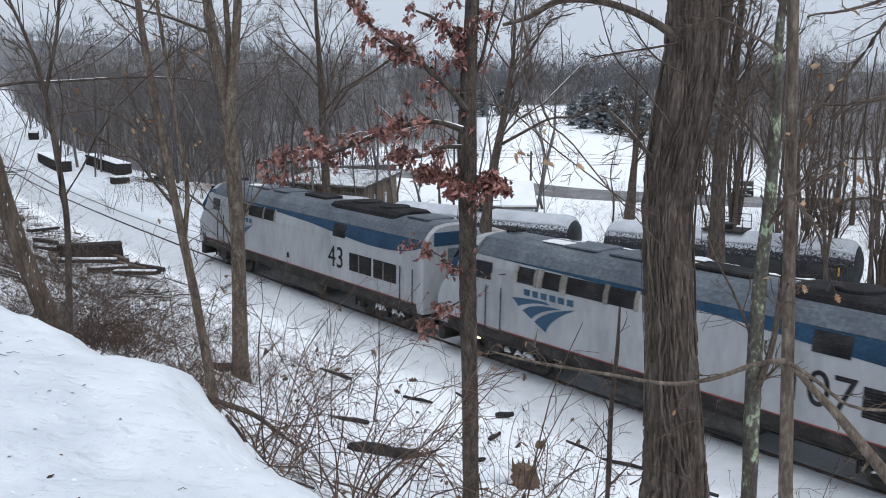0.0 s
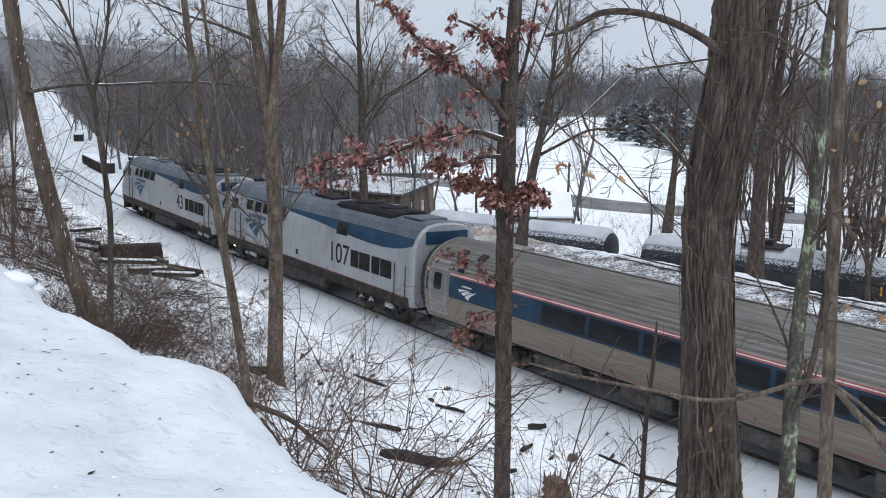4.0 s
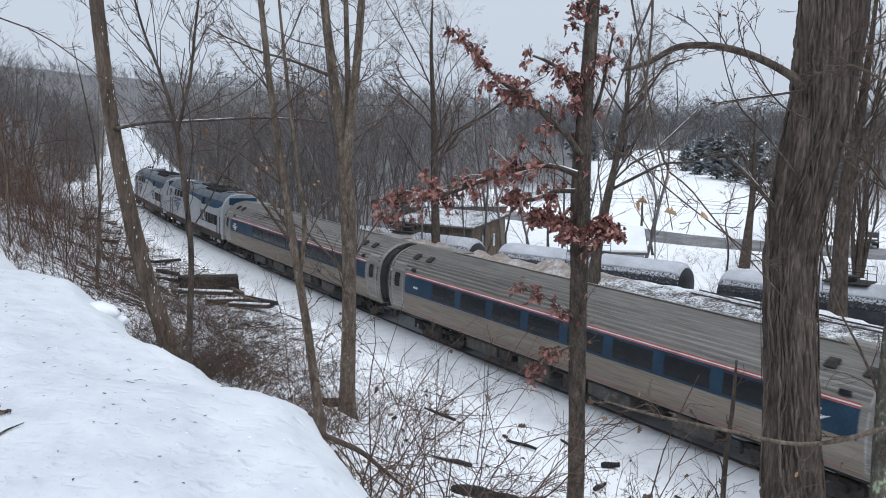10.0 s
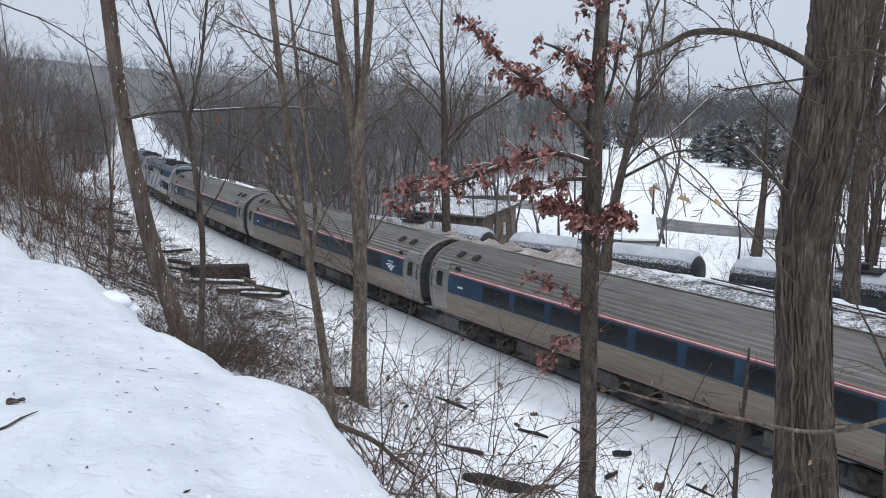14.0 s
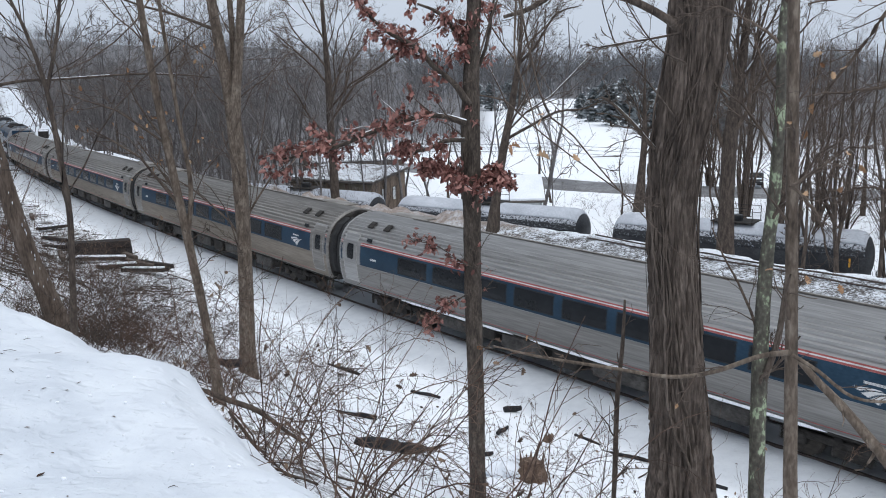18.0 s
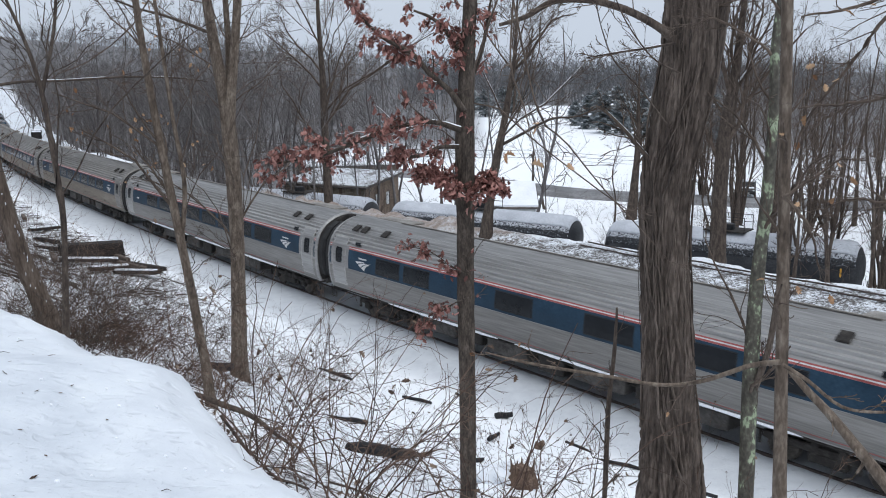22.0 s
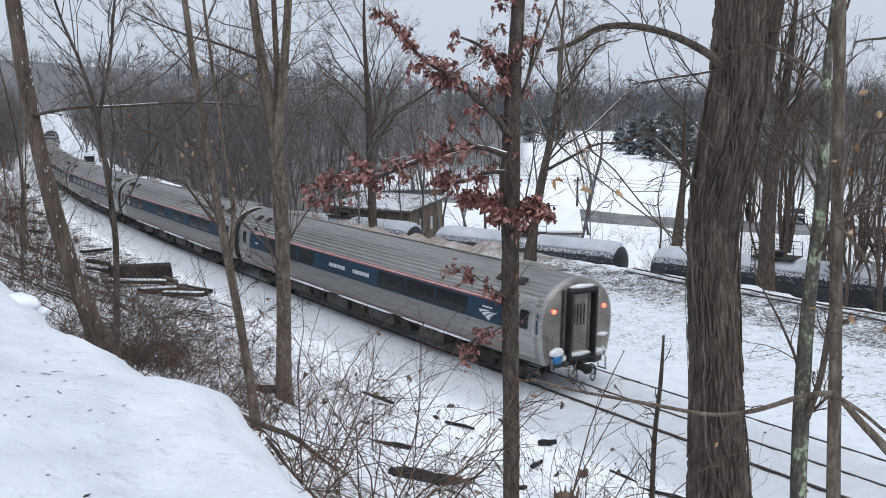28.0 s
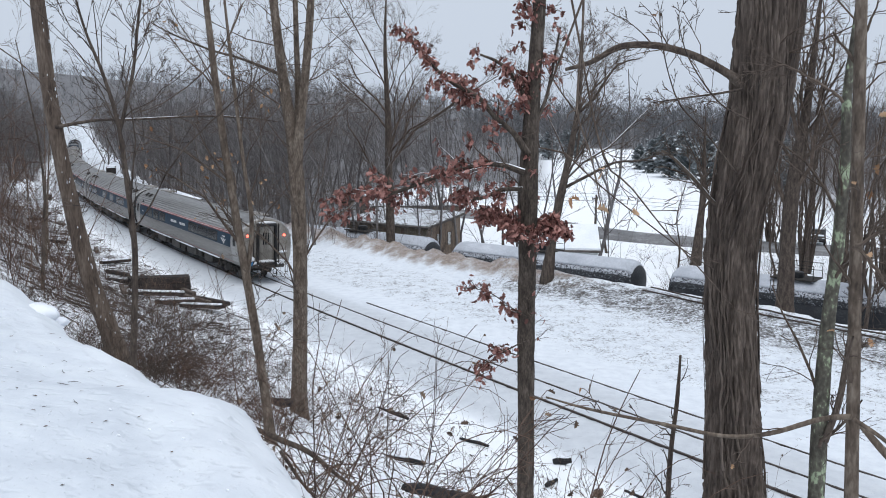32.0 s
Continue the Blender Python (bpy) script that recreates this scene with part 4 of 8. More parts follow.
        for a, b in ((-8.5, -6.95), (-6.8, -5.2)):
            g = part("radiator_grille", Shape().box(((a + b) / 2, sd * 1.503, 2.22), (b - a, 0.03, 0.72), bevel=0.01), M_LOCO_BLACK, lo, "black radiator grille")
            for k in range(8):
                part("slat", Shape().box(((a + b) / 2, sd * 1.522, 1.92 + 0.085 * k), (b - a - 0.08, 0.02, 0.025)), M_UNDER, g)
            part("mullion", Shape().box(((a + b) / 2 + 0.05, sd * 1.535, 2.22), (0.05, 0.02, 0.68)), M_STEEL_DIRTY, g)
        v = skin(-4.85, -3.9, 3.1, 3.62, 0.024, sd)
        part("air_vent", v, M_LOCO_BLACK, lo, "square black air vent")
        part("fuel_cap", Shape().box((0.0, sd * 1.505, 1.70), (0.2, 0.02, 0.24), bevel=0.006), M_LOCO_BLACK, lo)
        # engine room door behind
        ed = part("engine_door", Shape().box((-9.2, sd * 1.503, 2.15), (0.62, 0.02, 1.9), bevel=0.006), M_LOCO, lo)
        for d in (-0.4, 0.4):
            part("grab_rail", Shape().rod((-9.2 + d, sd * 1.55, 1.3), (-9.2 + d, sd * 1.55, 2.6), 0.02), M_LOCO_BLACK, ed)
        text_part("road_number", number, 1.25, pose(-4.15, sd * 1.508, 2.2, 90, 0, 180 if sd > 0 else 0), M_LOCO_BLACK, lo)
        emblem(lo, 6.2 if sd > 0 else 3.5, 2.62, 2.7, 0.92, 1.512, sd, M_LOGO, False)
        w = 2.2 / 6
        for k in range(6):
            part("lettering_bar", Shape().box((5.55 - w * k, sd * 1.508, 2.80), (w * 0.66, 0.016, 0.19)), M_LOGO, lo)
        # fuel tank and steps
        part("step_well", Shape().box((7.1, sd * 1.3, 0.72), (0.6, 0.25, 0.55), bevel=0.03), M_UNDER, lo)
        if lit:
            part("step_lamp", Shape().tube([(7.9, sd * 1.35, 0.82), (7.9, sd * 1.42, 0.82)], [0.06, 0.04], 8), M_STEP_LIGHT, lo, "small lit step lamp")
    part("fuel_tank", Shape().box((0.0, 0, 0.62), (4.6, 2.5, 0.7), bevel=0.14), M_UNDER_GREY, lo, "grey grimy fuel tank")
    part("rear_door", Shape().box((-LOCO_HALF - 0.01, 0, 2.4), (0.05, 0.7, 1.9), bevel=0.01), M_LOCO_ROOF, lo)
    part("rear_hood_panel", Shape().box((-LOCO_HALF + 0.0, 0, 3.72), (0.06, 2.0, 0.5), bevel=0.02), M_LOCO_BLUE, lo)
    part("windscreen", Shape().loft([[(9.02, -1.1, 3.98), (9.02, 1.1, 3.98), (9.5, 1.2, 3.3), (9.5, -1.2, 3.3)], [(9.05, -1.1, 3.99), (9.05, 1.1, 3.99), (9.53, 1.2, 3.31), (9.53, -1.2, 3.31)]]), M_GLASS, lo)
    part("pilot", Shape().box((10.05, 0, 0.62), (0.3, 2.6, 0.7), bevel=0.08), M_UNDER, lo)
    for e in (-1, 1):
        part("coupler", Shape().box((e * 10.35, 0, 0.86), (0.5, 0.24, 0.26), bevel=0.05), M_UNDER, lo)
        for sd in (-1, 1):
            sn = Shape()
            rr2 = random.Random(int(number) + e + sd)
            for k in range(6):
                cx = e * 6.9 + rr2.uniform(-1.6, 1.6)
                sn.tube([(cx - 0.15, sd * 1.12, 0.55), (cx, sd * 1.16, 0.6 + rr2.uniform(0, 0.15)), (cx + 0.2, sd * 1.12, 0.5)], [0.02, rr2.uniform(0.05, 0.12), 0.02], 6)
            tagged(part("caked_snow", sn, M_CAKED, lo, "snow caked on the truck"), kind="stuff")
        bogie(lo, e * 6.9, 0.51, 1.37)
    return lo


CARS += [locomotive("107", "silver and blue diesel locomotive numbered 107, second of two", True),
         locomotive("43", "silver and blue diesel locomotive numbered 43, leading the train", False)]
CAR_MID = [13.0 + 26.0 * k for k in range(6)] + [156 + 10.5, 177 + 10.5]
CAR_BASE = [9.07] * 6 + [6.9] * 2


def train_rear(t):
    """Where the train's rear end is along the track."""
    pace = -4.083192e-05 * t ** 4 + 0.0031654594 * t ** 3 - 0.054799884 * t ** 2 + 6.1192874 * t - 175.05666
    lag = np.interp(t, [0, 11.5, 13, 14, 15, 16, 17, 18, 19, 20, 21, 22, 23, 24, 25, 26, 28, 32], [0, 0, -0.3, -0.4, -0.5, -0.6, -0.66, -0.66, -0.56, -0.4, -0.16, 0, 0.14, 0.2, 0.16, 0.1, 0, 0])
    return pace + float(lag)


def car_pose(s, base):
    a, b = on_track(s - base), on_track(s + base)
    d = Vector((b - a).tolist())
    mid = (a + b) / 2
    turn = d.to_track_quat("X", "Z").to_matrix().to_4x4()
    return Matrix.Translation(mid.tolist()) @ turn @ pose(0, 0, 0, math.degrees(CANT))


# ---------------------------------------------------------------- tree engine
def smooth_path(pts, step):
    """A curve through (x, y, z, r) control points."""
    p = np.array(pts, float)
    p = np.vstack([2 * p[0] - p[1], p, 2 * p[-1] - p[-2]])
    p[0, 3], p[-1, 3] = p[1, 3], p[-2, 3]
    out = []
    for i in range(1, len(p) - 2):
        n = max(2, int(np.linalg.norm(p[i + 1, :3] - p[i, :3]) / step))
        for t in np.arange(n) / n:
            a, b, c, d = p[i - 1], p[i], p[i + 1], p[i + 2]
            out.append(0.5 * (2 * b + (c - a) * t + (2 * a - 5 * b + 4 * c - d) * t * t + (3 * b - a - 3 * c + d) * t ** 3))
    out.append(p[-2])
    out = np.array(out)
    out[:, 3] = np.clip(out[:, 3], 0.0015, None)
    return out[:, :3], out[:, 3]


def furrows(pts, n, count, depth, seed):
    """Radius factors of deeply furrowed bark: narrow ridges that braid up the trunk."""
    g = np.random.RandomState(seed)
    a = np.arange(n)[None] * 2 * math.pi / n
    z = pts[:, 2][:, None]
    v = np.zeros((len(pts), n))
    for k in range(3):
        ph = 1.5 * np.sin(z * g.uniform(1.2, 2.4) + g.randint(1, 4) * a + g.uniform(0, 6)) + 1.1 * np.sin(z * g.uniform(4, 7) + g.randint(2, 6) * a + g.uniform(0, 6))
        v += (0.8, 0.5, 0.3)[k] * (1 - np.abs(np.sin((count + 7 * k) / 2 * a + ph)) ** 0.7)
    slope, c2 = 4.0 * count / 44.0 + 1.5, int(count * 0.42)
    w1 = np.abs(np.sin(c2 * a + slope * z + 1.2 * np.sin(3 * z + 4 * a + seed)))
    w2 = np.abs(np.sin(c2 * a - slope * 0.9 * z + 1.2 * np.sin(2.3 * z - 5 * a)))
    v = v / 1.3 + 0.75 * (1 - np.minimum(w1, w2) ** 0.6)
    v = np.clip(v, 0, 1.3)
    crumble = 0.014 * np.sin(z * 31 + 9 * a) * np.sin(z * 47 - 17 * a) + 0.008 * np.sin(z * 83 + 23 * a) * np.sin(z * 61 - 31 * a)
    swell = 0.05 * np.sin(2 * a + z * 0.8 + seed) + 0.035 * np.sin(3 * a - z * 1.3)
    return 1 - depth * v + crumble + swell


def bark_lumps(pts, n, ridges, depth, seed, wander=0.6):
    """Radius factors round a trunk: long furrowed ridges that wander and join."""
    r = np.random.RandomState(seed)
    a = np.arange(n) * 2 * math.pi / n
    z = pts[:, 2][:, None]
    v = np.zeros((len(pts), n))
    for k in range(3):
        f = ridges + r.randint(-2, 3) + 3 * k
        ph = wander * (np.sin(z * r.uniform(1.5, 3.0) + r.uniform(0, 6)) + np.sin(z * r.uniform(4, 7) + 2 * a[None] + r.uniform(0, 6)))
        v += np.abs(np.sin(f * a[None] / 2 + ph + r.uniform(0, 6))) / (1 + 0.6 * k)
    v = v / v.max()
    big = 0.05 * np.sin(2 * a[None] + z * 0.8 + seed) + 0.04 * np.sin(3 * a[None] - z * 1.3)
    return 1 - depth + depth * v * 1.6 + big


def tubes(P, R, n):
    """Open tubes for many polylines at once: P (b, k, 3), R (b, k)."""
    b, k, _ = P.shape
    d = np.gradient(P, axis=1)
    d /= np.linalg.norm(d, axis=2, keepdims=True) + 1e-9
    ref = np.where(np.abs(d[..., 2:3]) < 0.85, np.array([0, 0, 1.0]), np.array([1.0, 0, 0]))
    u = np.cross(ref, d)
    u /= np.linalg.norm(u, axis=2, keepdims=True) + 1e-9
    w = np.cross(d, u)
    a = np.arange(n) * 2 * math.pi / n
    v = P[:, :, None, :] + R[:, :, None, None] * (u[:, :, None, :] * np.cos(a)[:, None] + w[:, :, None, :] * np.sin(a)[:, None])
    i = np.arange(b)[:, None, None] * k * n
    j = np.arange(k - 1)[None, :, None] * n
    q = np.arange(n)[None, None, :]
    q2 = (q + 1) % n
    f = np.stack([i + j + q, i + j + q2, i + j + n + q2, i + j + n + q], -1).reshape(-1, 4)
    return v.reshape(-1, 3), f


def sprout(rng, P, R, count, t0, t1, ratio, spread, up, thin=0.6, k=5, wob=0.10, fixed=0.0, droop=0.0):
    """Children of the branches P, R: count from each, between t0 and t1 of its length."""
    b, kk, _ = P.shape
    idx = np.repeat(np.arange(b), count)
    m = len(idx)
    t = rng.uniform(t0, t1, m) * (kk - 1)
    i = np.minimum(t.astype(int), kk - 2)
    w = (t - i)[:, None]
    p0 = P[idx, i] * (1 - w) + P[idx, i + 1] * w
    r0 = R[idx, i] * (1 - w[:, 0]) + R[idx, i + 1] * w[:, 0]
    d = P[idx, i + 1] - P[idx, i]
    d /= np.linalg.norm(d, axis=1)[:, None] + 1e-9
    q = rng.normal(size=(m, 3))
    q -= (q * d).sum(1)[:, None] * d
    q /= np.linalg.norm(q, axis=1)[:, None] + 1e-9
    L = np.linalg.norm(P[:, -1] - P[:, 0], axis=1)[idx]
    ln = (fixed or L * ratio) * rng.uniform(0.55, 1.25, m) * (1.15 - 0.55 * t / (kk - 1))
    s = spread * rng.uniform(0.6, 1.3, m)[:, None]
    d = d * np.cos(s) + q * np.sin(s)
    d[:, 2] += up
    d /= np.linalg.norm(d, axis=1)[:, None]
    C = np.zeros((m, k, 3))
    C[:, 0] = p0
    step = (ln / (k - 1))[:, None]
    for j in range(1, k):
        C[:, j] = C[:, j - 1] + d * step
        d = d + rng.normal(size=(m, 3)) * wob * 2
        d[:, 2] += up * 0.35 - droop
        d /= np.linalg.norm(d, axis=1)[:, None]
    rr = r0 * thin * rng.uniform(0.6, 1.0, m)
    return C, rr[:, None] * np.linspace(1, 0.35, k)[None]


def join(pieces):
    v, f, o = [], [], 0
    for a, b in pieces:
        v.append(a)
        f.append(b + o)
        o += len(a)
    return np.concatenate(v), np.concatenate(f)


def resample(pts, rad, k):
    s = np.concatenate([[0], np.cumsum(np.linalg.norm(np.diff(pts, axis=0), axis=1))])
    q = np.linspace(0, s[-1], k)
    return np.stack([np.interp(q, s, pts[:, j]) for j in range(3)], 1)[None], np.interp(q, s, rad)[None]


def trunk_part(tree, name, ctrl, mat, n=14, step=0.12, ridges=9, depth=0.12, seed=1, label="", to_ground=False, deep=0):
    ctrl = list(ctrl)
    if to_ground:
        x, y, z, r = ctrl[0]
        ctrl = [(x, y, min(z, float(ground(x, y)[0])) - 0.35, r * 1.35)] + [c for c in ctrl if c[2] > float(ground(x, y)[0]) + 0.1]
    p, r = smooth_path(ctrl, step)
    lump = furrows(p, n, deep, depth, seed) if deep else bark_lumps(p, n, ridges, depth, seed) if depth else None
    v, f = Shape(), None
    v.tube(p, r, n, True, lump)
    part(name, v, mat, tree, label, True)
    return p, r


def twig_part(tree, name, pieces, mat, label=""):
    v, f = join(pieces)
    return tagged(part(name, mesh_np(name, v, f, mat, True), mat, tree, label), kind="stuff")


def leaf_part(tree, places, size, mat, label, hang=0.7):
    v, f = leaves(rng, places, size, hang)
    tagged(part("foliage", mesh_np("foliage", v, f, mat), None, tree, label), kind="stuff")


LEAF_OUT = np.array([(0, 0), (0.16, 0.10), (0.30, 0.30), (0.42, 0.16), (0.55, 0.36), (0.68, 0.18), (0.82, 0.22), (1.0, 0.0), (0.82, -0.22), (0.68, -0.16), (0.55, -0.36), (0.42, -0.14), (0.30, -0.30), (0.16, -0.10)])


def leaves(rng, places, size, hang=0.7):
    """Curled lobed leaves at the given places: a fan of triangles each."""
    m, k = len(places), len(LEAF_OUT)
    s = size * rng.uniform(0.6, 1.3, m)
    d = rng.normal(size=(m, 3))
    d[:, 2] -= hang * 1.6
    d /= np.linalg.norm(d, axis=1)[:, None]
    u = np.cross(d, rng.normal(size=(m, 3)))
    u /= np.linalg.norm(u, axis=1)[:, None]
    w = np.cross(d, u)
    curl = rng.uniform(0.2, 1.2, m)[:, None]
    fold = rng.uniform(-0.2, 1.0, m)[:, None]
    x, y = LEAF_OUT[:, 0][None] * np.ones((m, 1)), LEAF_OUT[:, 1][None] * np.ones((m, 1))
    h = -curl * 0.35 * x * x + fold * np.abs(y) * 0.9
    vo = places[:, None] + s[:, None, None] * (x[..., None] * d[:, None] + y[..., None] * u[:, None] + h[..., None] * w[:, None])
    vc = places[:, None] + s[:, None, None] * (0.5 * d[:, None] - (curl * 0.0875)[..., None] * w[:, None])
    v = np.concatenate([vc, vo], 1).reshape(-1, 3)
    b = np.arange(m)[:, None] * (k + 1)
    j = np.arange(k)[None]
    f = np.stack([b + 0 * j, b + 1 + j, b + 1 + (j + 1) % k], -1).reshape(-1, 3)
    return v, f


def slivers(P, R):
    """The finest twigs, one narrow tapering blade each, for many short polylines at once."""
    a, b = P[:, 0], P[:, -1]
    d = b - a
    u = np.cross(d, np.roll(d, 1, axis=1) + 0.01)
    u /= np.linalg.norm(u, axis=1)[:, None] + 1e-9
    r = R[:, :1]
    v = np.stack([a - u * r, a + u * r, b + u * r * 0.4, b - u * r * 0.4], 1).reshape(-1, 3)
    return v, np.arange(len(a) * 4).reshape(-1, 4)


def fringe(rng, P, R, count, ratio=0.5, spread=0.7, up=0.03, floor=0.0032, fixed=0.0):
    """A fringe of finest twigs on the branches P, R."""
    Q, S = sprout(rng, P, R, count=count, t0=0.1, t1=1, ratio=ratio, spread=spread, up=up, thin=0.7, k=2, fixed=fixed)
    return slivers(Q, np.clip(S, floor, None))


def crown(rng, P, R, plan, n=(5, 4, 3, 3), floor=0.0038):
    """Branches upon branches; plan: rows of sprout() settings. Gives pieces and the last branches."""
    pieces, levels = [], []
    for lv, kw in enumerate(plan):
        P, R = sprout(rng, P, R, **kw)
        R = np.clip(R, floor, None)
        pieces.append(tubes(P, R, n[min(lv, len(n) - 1)]))
        levels.append((P, R))
    return pieces, levels


def snow_on(levels, rng, share, lift=0.9):
    """Thin lines of snow that lie on the upper side of limbs."""
    out = []
    for P, R in levels:
        k = rng.uniform(size=len(P)) < share
        if k.any():
            Q, S = P[k].copy(), R[k]
            Q[..., 2] += S * lift
            out.append(tubes(Q, S * 0.75, 4))
    return out


# ---------------------------------------------------------------- the trees on the bank
def tree_at(name, label, group="trees on the bank"):
    return thing(name, label, "tree", group)


rng = np.random.RandomState(11)

# leaning tree on the upper bank
tr = tree_at("bare_tree", "leaning bare tree with grey-brown cracked bark")
p, r = trunk_part(tr, "trunk", [(-8.35, 16.43, 4.55, 0.216), (-8.6, 16.3, 5.2, 0.191), (-8.89, 16.15, 6.35, 0.166), (-9.2, 15.98, 8.24, 0.152), (-9.38, 15.87, 9.83, 0.15), (-9.48, 15.81, 11.38, 0.137), (-9.58, 15.75, 12.99, 0.124)], M_BARK_LEAN, 72, 0.06, 11, 0.10, 2, to_ground=True, deep=17)
P, R = resample(p[-40:], r[-40:], 8)
pc, lv = crown(rng, P, R, [dict(count=7, t0=0.4, t1=1, ratio=0.55, spread=0.8, up=0.15, thin=0.35), dict(count=5, t0=0.2, t1=1, ratio=0.5, spread=0.6, up=0.1), dict(count=5, t0=0.2, t1=1, ratio=0.5, spread=0.6, up=0.05)])
twig_part(tr, "crown", pc, M_TWIG)

flecks = []
for k in range(46):  # snow blown into the cracks of the bark
    i, ang = rng.randint(4, len(p) - 30), -0.6 + rng.normal() * 0.5
    c, h = p[i] + np.array([math.cos(ang), math.sin(ang), 0]) * r[i] * 0.98, rng.uniform(0.01, 0.04)
    flecks.append(tubes(np.array([[c - (0, 0, h), c, c + (0, 0, h)]]), np.array([[0.002, 0.008, 0.002]]) * rng.uniform(0.5, 1.3), 5))
v, f = join(flecks)
tagged(part("bark_snow", mesh_np("bark_snow", v, f, M_SNOW, True), None, tr, "flecks of snow caught in the bark"), kind="stuff")

a, b = trunk_part(tr, "limb", [(-9.25, 15.8, 9.2, 0.036), (-8.6, 16.08, 9.33, 0.026), (-7.95, 16.4, 9.36, 0.023), (-6.87, 16.88, 9.43, 0.020), (-6.05, 17.18, 9.41, 0.016), (-5.5, 17.36, 9.34, 0.008)], M_BARK_DARK, 8, 0.08, 4, 0.08, 44)
P, R = resample(a, b, 12)
pc, lv = crown(rng, P, R, [dict(count=18, t0=0.05, t1=1, ratio=0.0, fixed=0.8, spread=0.6, up=0.0, thin=0.4), dict(count=5, t0=0.2, t1=1, ratio=0.5, spread=0.7, up=0.0)])
twig_part(tr, "limb_twig_growth", pc + [fringe(rng, *lv[-1], 2)], M_TWIG)
v, f = join(snow_on([(P[:, 3:7], R[:, 3:7]), (P[:, 8:11], R[:, 8:11])], rng, 1.0, 0.35))
part("limb_snow", mesh_np("limb_snow", v, f, M_SNOW, True), None, tr)

# thin dark tree with a fork
tr = tree_at("bare_tree", "thin dark bare tree with many slender branches")
p, r = trunk_part(tr, "trunk", [(-6.49, 13.0, 5.42, 0.055), (-6.46, 13.02, 6.15, 0.05), (-6.41, 13.04, 7.32, 0.045), (-6.47, 13.01, 8.29, 0.043), (-6.56, 12.96, 9.24, 0.034), (-6.73, 12.88, 10.0, 0.026), (-6.93, 12.77, 10.65, 0.019), (-7.1, 12.68, 11.46, 0.012)], M_BARK_DARK, 10, 0.1, 5, 0.08, 3, to_ground=True)
p2, r2 = trunk_part(tr, "fork", [(-6.55, 12.97, 9.16, 0.031), (-6.36, 13.06, 10.01, 0.024), (-6.27, 13.11, 10.77, 0.02), (-6.16, 13.16, 11.61, 0.013)], M_BARK_DARK, 8, 0.1, 5, 0.06, 4)
pieces = []
for a, b in ((p[-45:], r[-45:]), (p2, r2)):
    P, R = resample(a, b, 9)
    pc, lv = crown(rng, P, R, [dict(count=13, t0=0.0, t1=0.95, ratio=0.6, spread=0.6, up=0.2, thin=0.45, k=8, wob=0.1), dict(count=4, t0=0.2, t1=1, ratio=0.42, spread=0.6, up=0.12), dict(count=3, t0=0.2, t1=1, ratio=0.45, spread=0.6, up=0.03, k=3)])
    pieces += pc + [fringe(rng, *lv[-1], 2)]
twig_part(tr, "crown", pieces, M_BARK_DARK)
# thin whips low on the stem
P, R = resample(p[:60], r[:60], 10)
pc, lv = crown(rng, P, R, [dict(count=8, t0=0.15, t1=1, ratio=0.0, fixed=1.5, spread=0.9, up=0.15, thin=0.2, k=7, wob=0.14), dict(count=5, t0=0.2, t1=1, ratio=0.4, spread=0.6, up=0.05), dict(count=3, t0=0.2, t1=1, ratio=0.5, spread=0.6, up=0.0, k=3)])
twig_part(tr, "whip_growth", pc + [fringe(rng, *lv[-1], 2)], M_BARK_DARK)

# slender tan tree
tr = tree_at("bare_tree", "slender tan-barked tree with a few dry leaves")
p, r = trunk_part(tr, "trunk", [(-5.0, 15.22, 3.56, 0.093), (-5.09, 15.19, 4.31, 0.087), (-5.26, 15.13, 5.78, 0.081), (-5.4, 15.08, 6.8, 0.08), (-5.61, 15.01, 8.3, 0.069), (-5.77, 14.95, 9.65, 0.058), (-5.91, 14.89, 11.25, 0.048), (-6.0, 14.86, 12.26, 0.038)], M_BARK_TAN, 12, 0.1, 6, 0.07, 5, to_ground=True)
p2, r2 = trunk_part(tr, "fork", [(-5.37, 15.09, 6.6, 0.05), (-5.28, 15.13, 7.61, 0.04), (-5.41, 15.08, 8.79, 0.034), (-5.55, 15.03, 10.33, 0.029), (-5.66, 14.99, 11.63, 0.019)], M_BARK_TAN, 8, 0.1, 5, 0.06, 6)
pieces, tips = [], []
for a, b in ((p[30:], r[30:]), (p2, r2)):
    P, R = resample(a, b, 10)
    pc, lv = crown(rng, P, R, [dict(count=10, t0=0.05, t1=1, ratio=0.3, spread=0.7, up=0.2, thin=0.4), dict(count=5, t0=0.15, t1=1, ratio=0.5, spread=0.55, up=0.1), dict(count=4, t0=0.2, t1=1, ratio=0.45, spread=0.6, up=0.0)])
    pieces += pc + [fringe(rng, *lv[-1], 3)]
    tips.append(lv[-1][0][:, -1])
twig_part(tr, "crown", pieces, M_TWIG)
tips = np.concatenate(tips)
near = np.where((tips[:, 2] > 6.0) & (tips[:, 2] < 9.0))[0]
near = near[rng.choice(len(near), min(len(near), 46), False)]
places = np.concatenate([tips[rng.choice(len(tips), 44, False)], tips[near[::2]]])
leaf_part(tr, places, 0.08, M_LEAF_TAN, "a few dry orange-brown leaves")
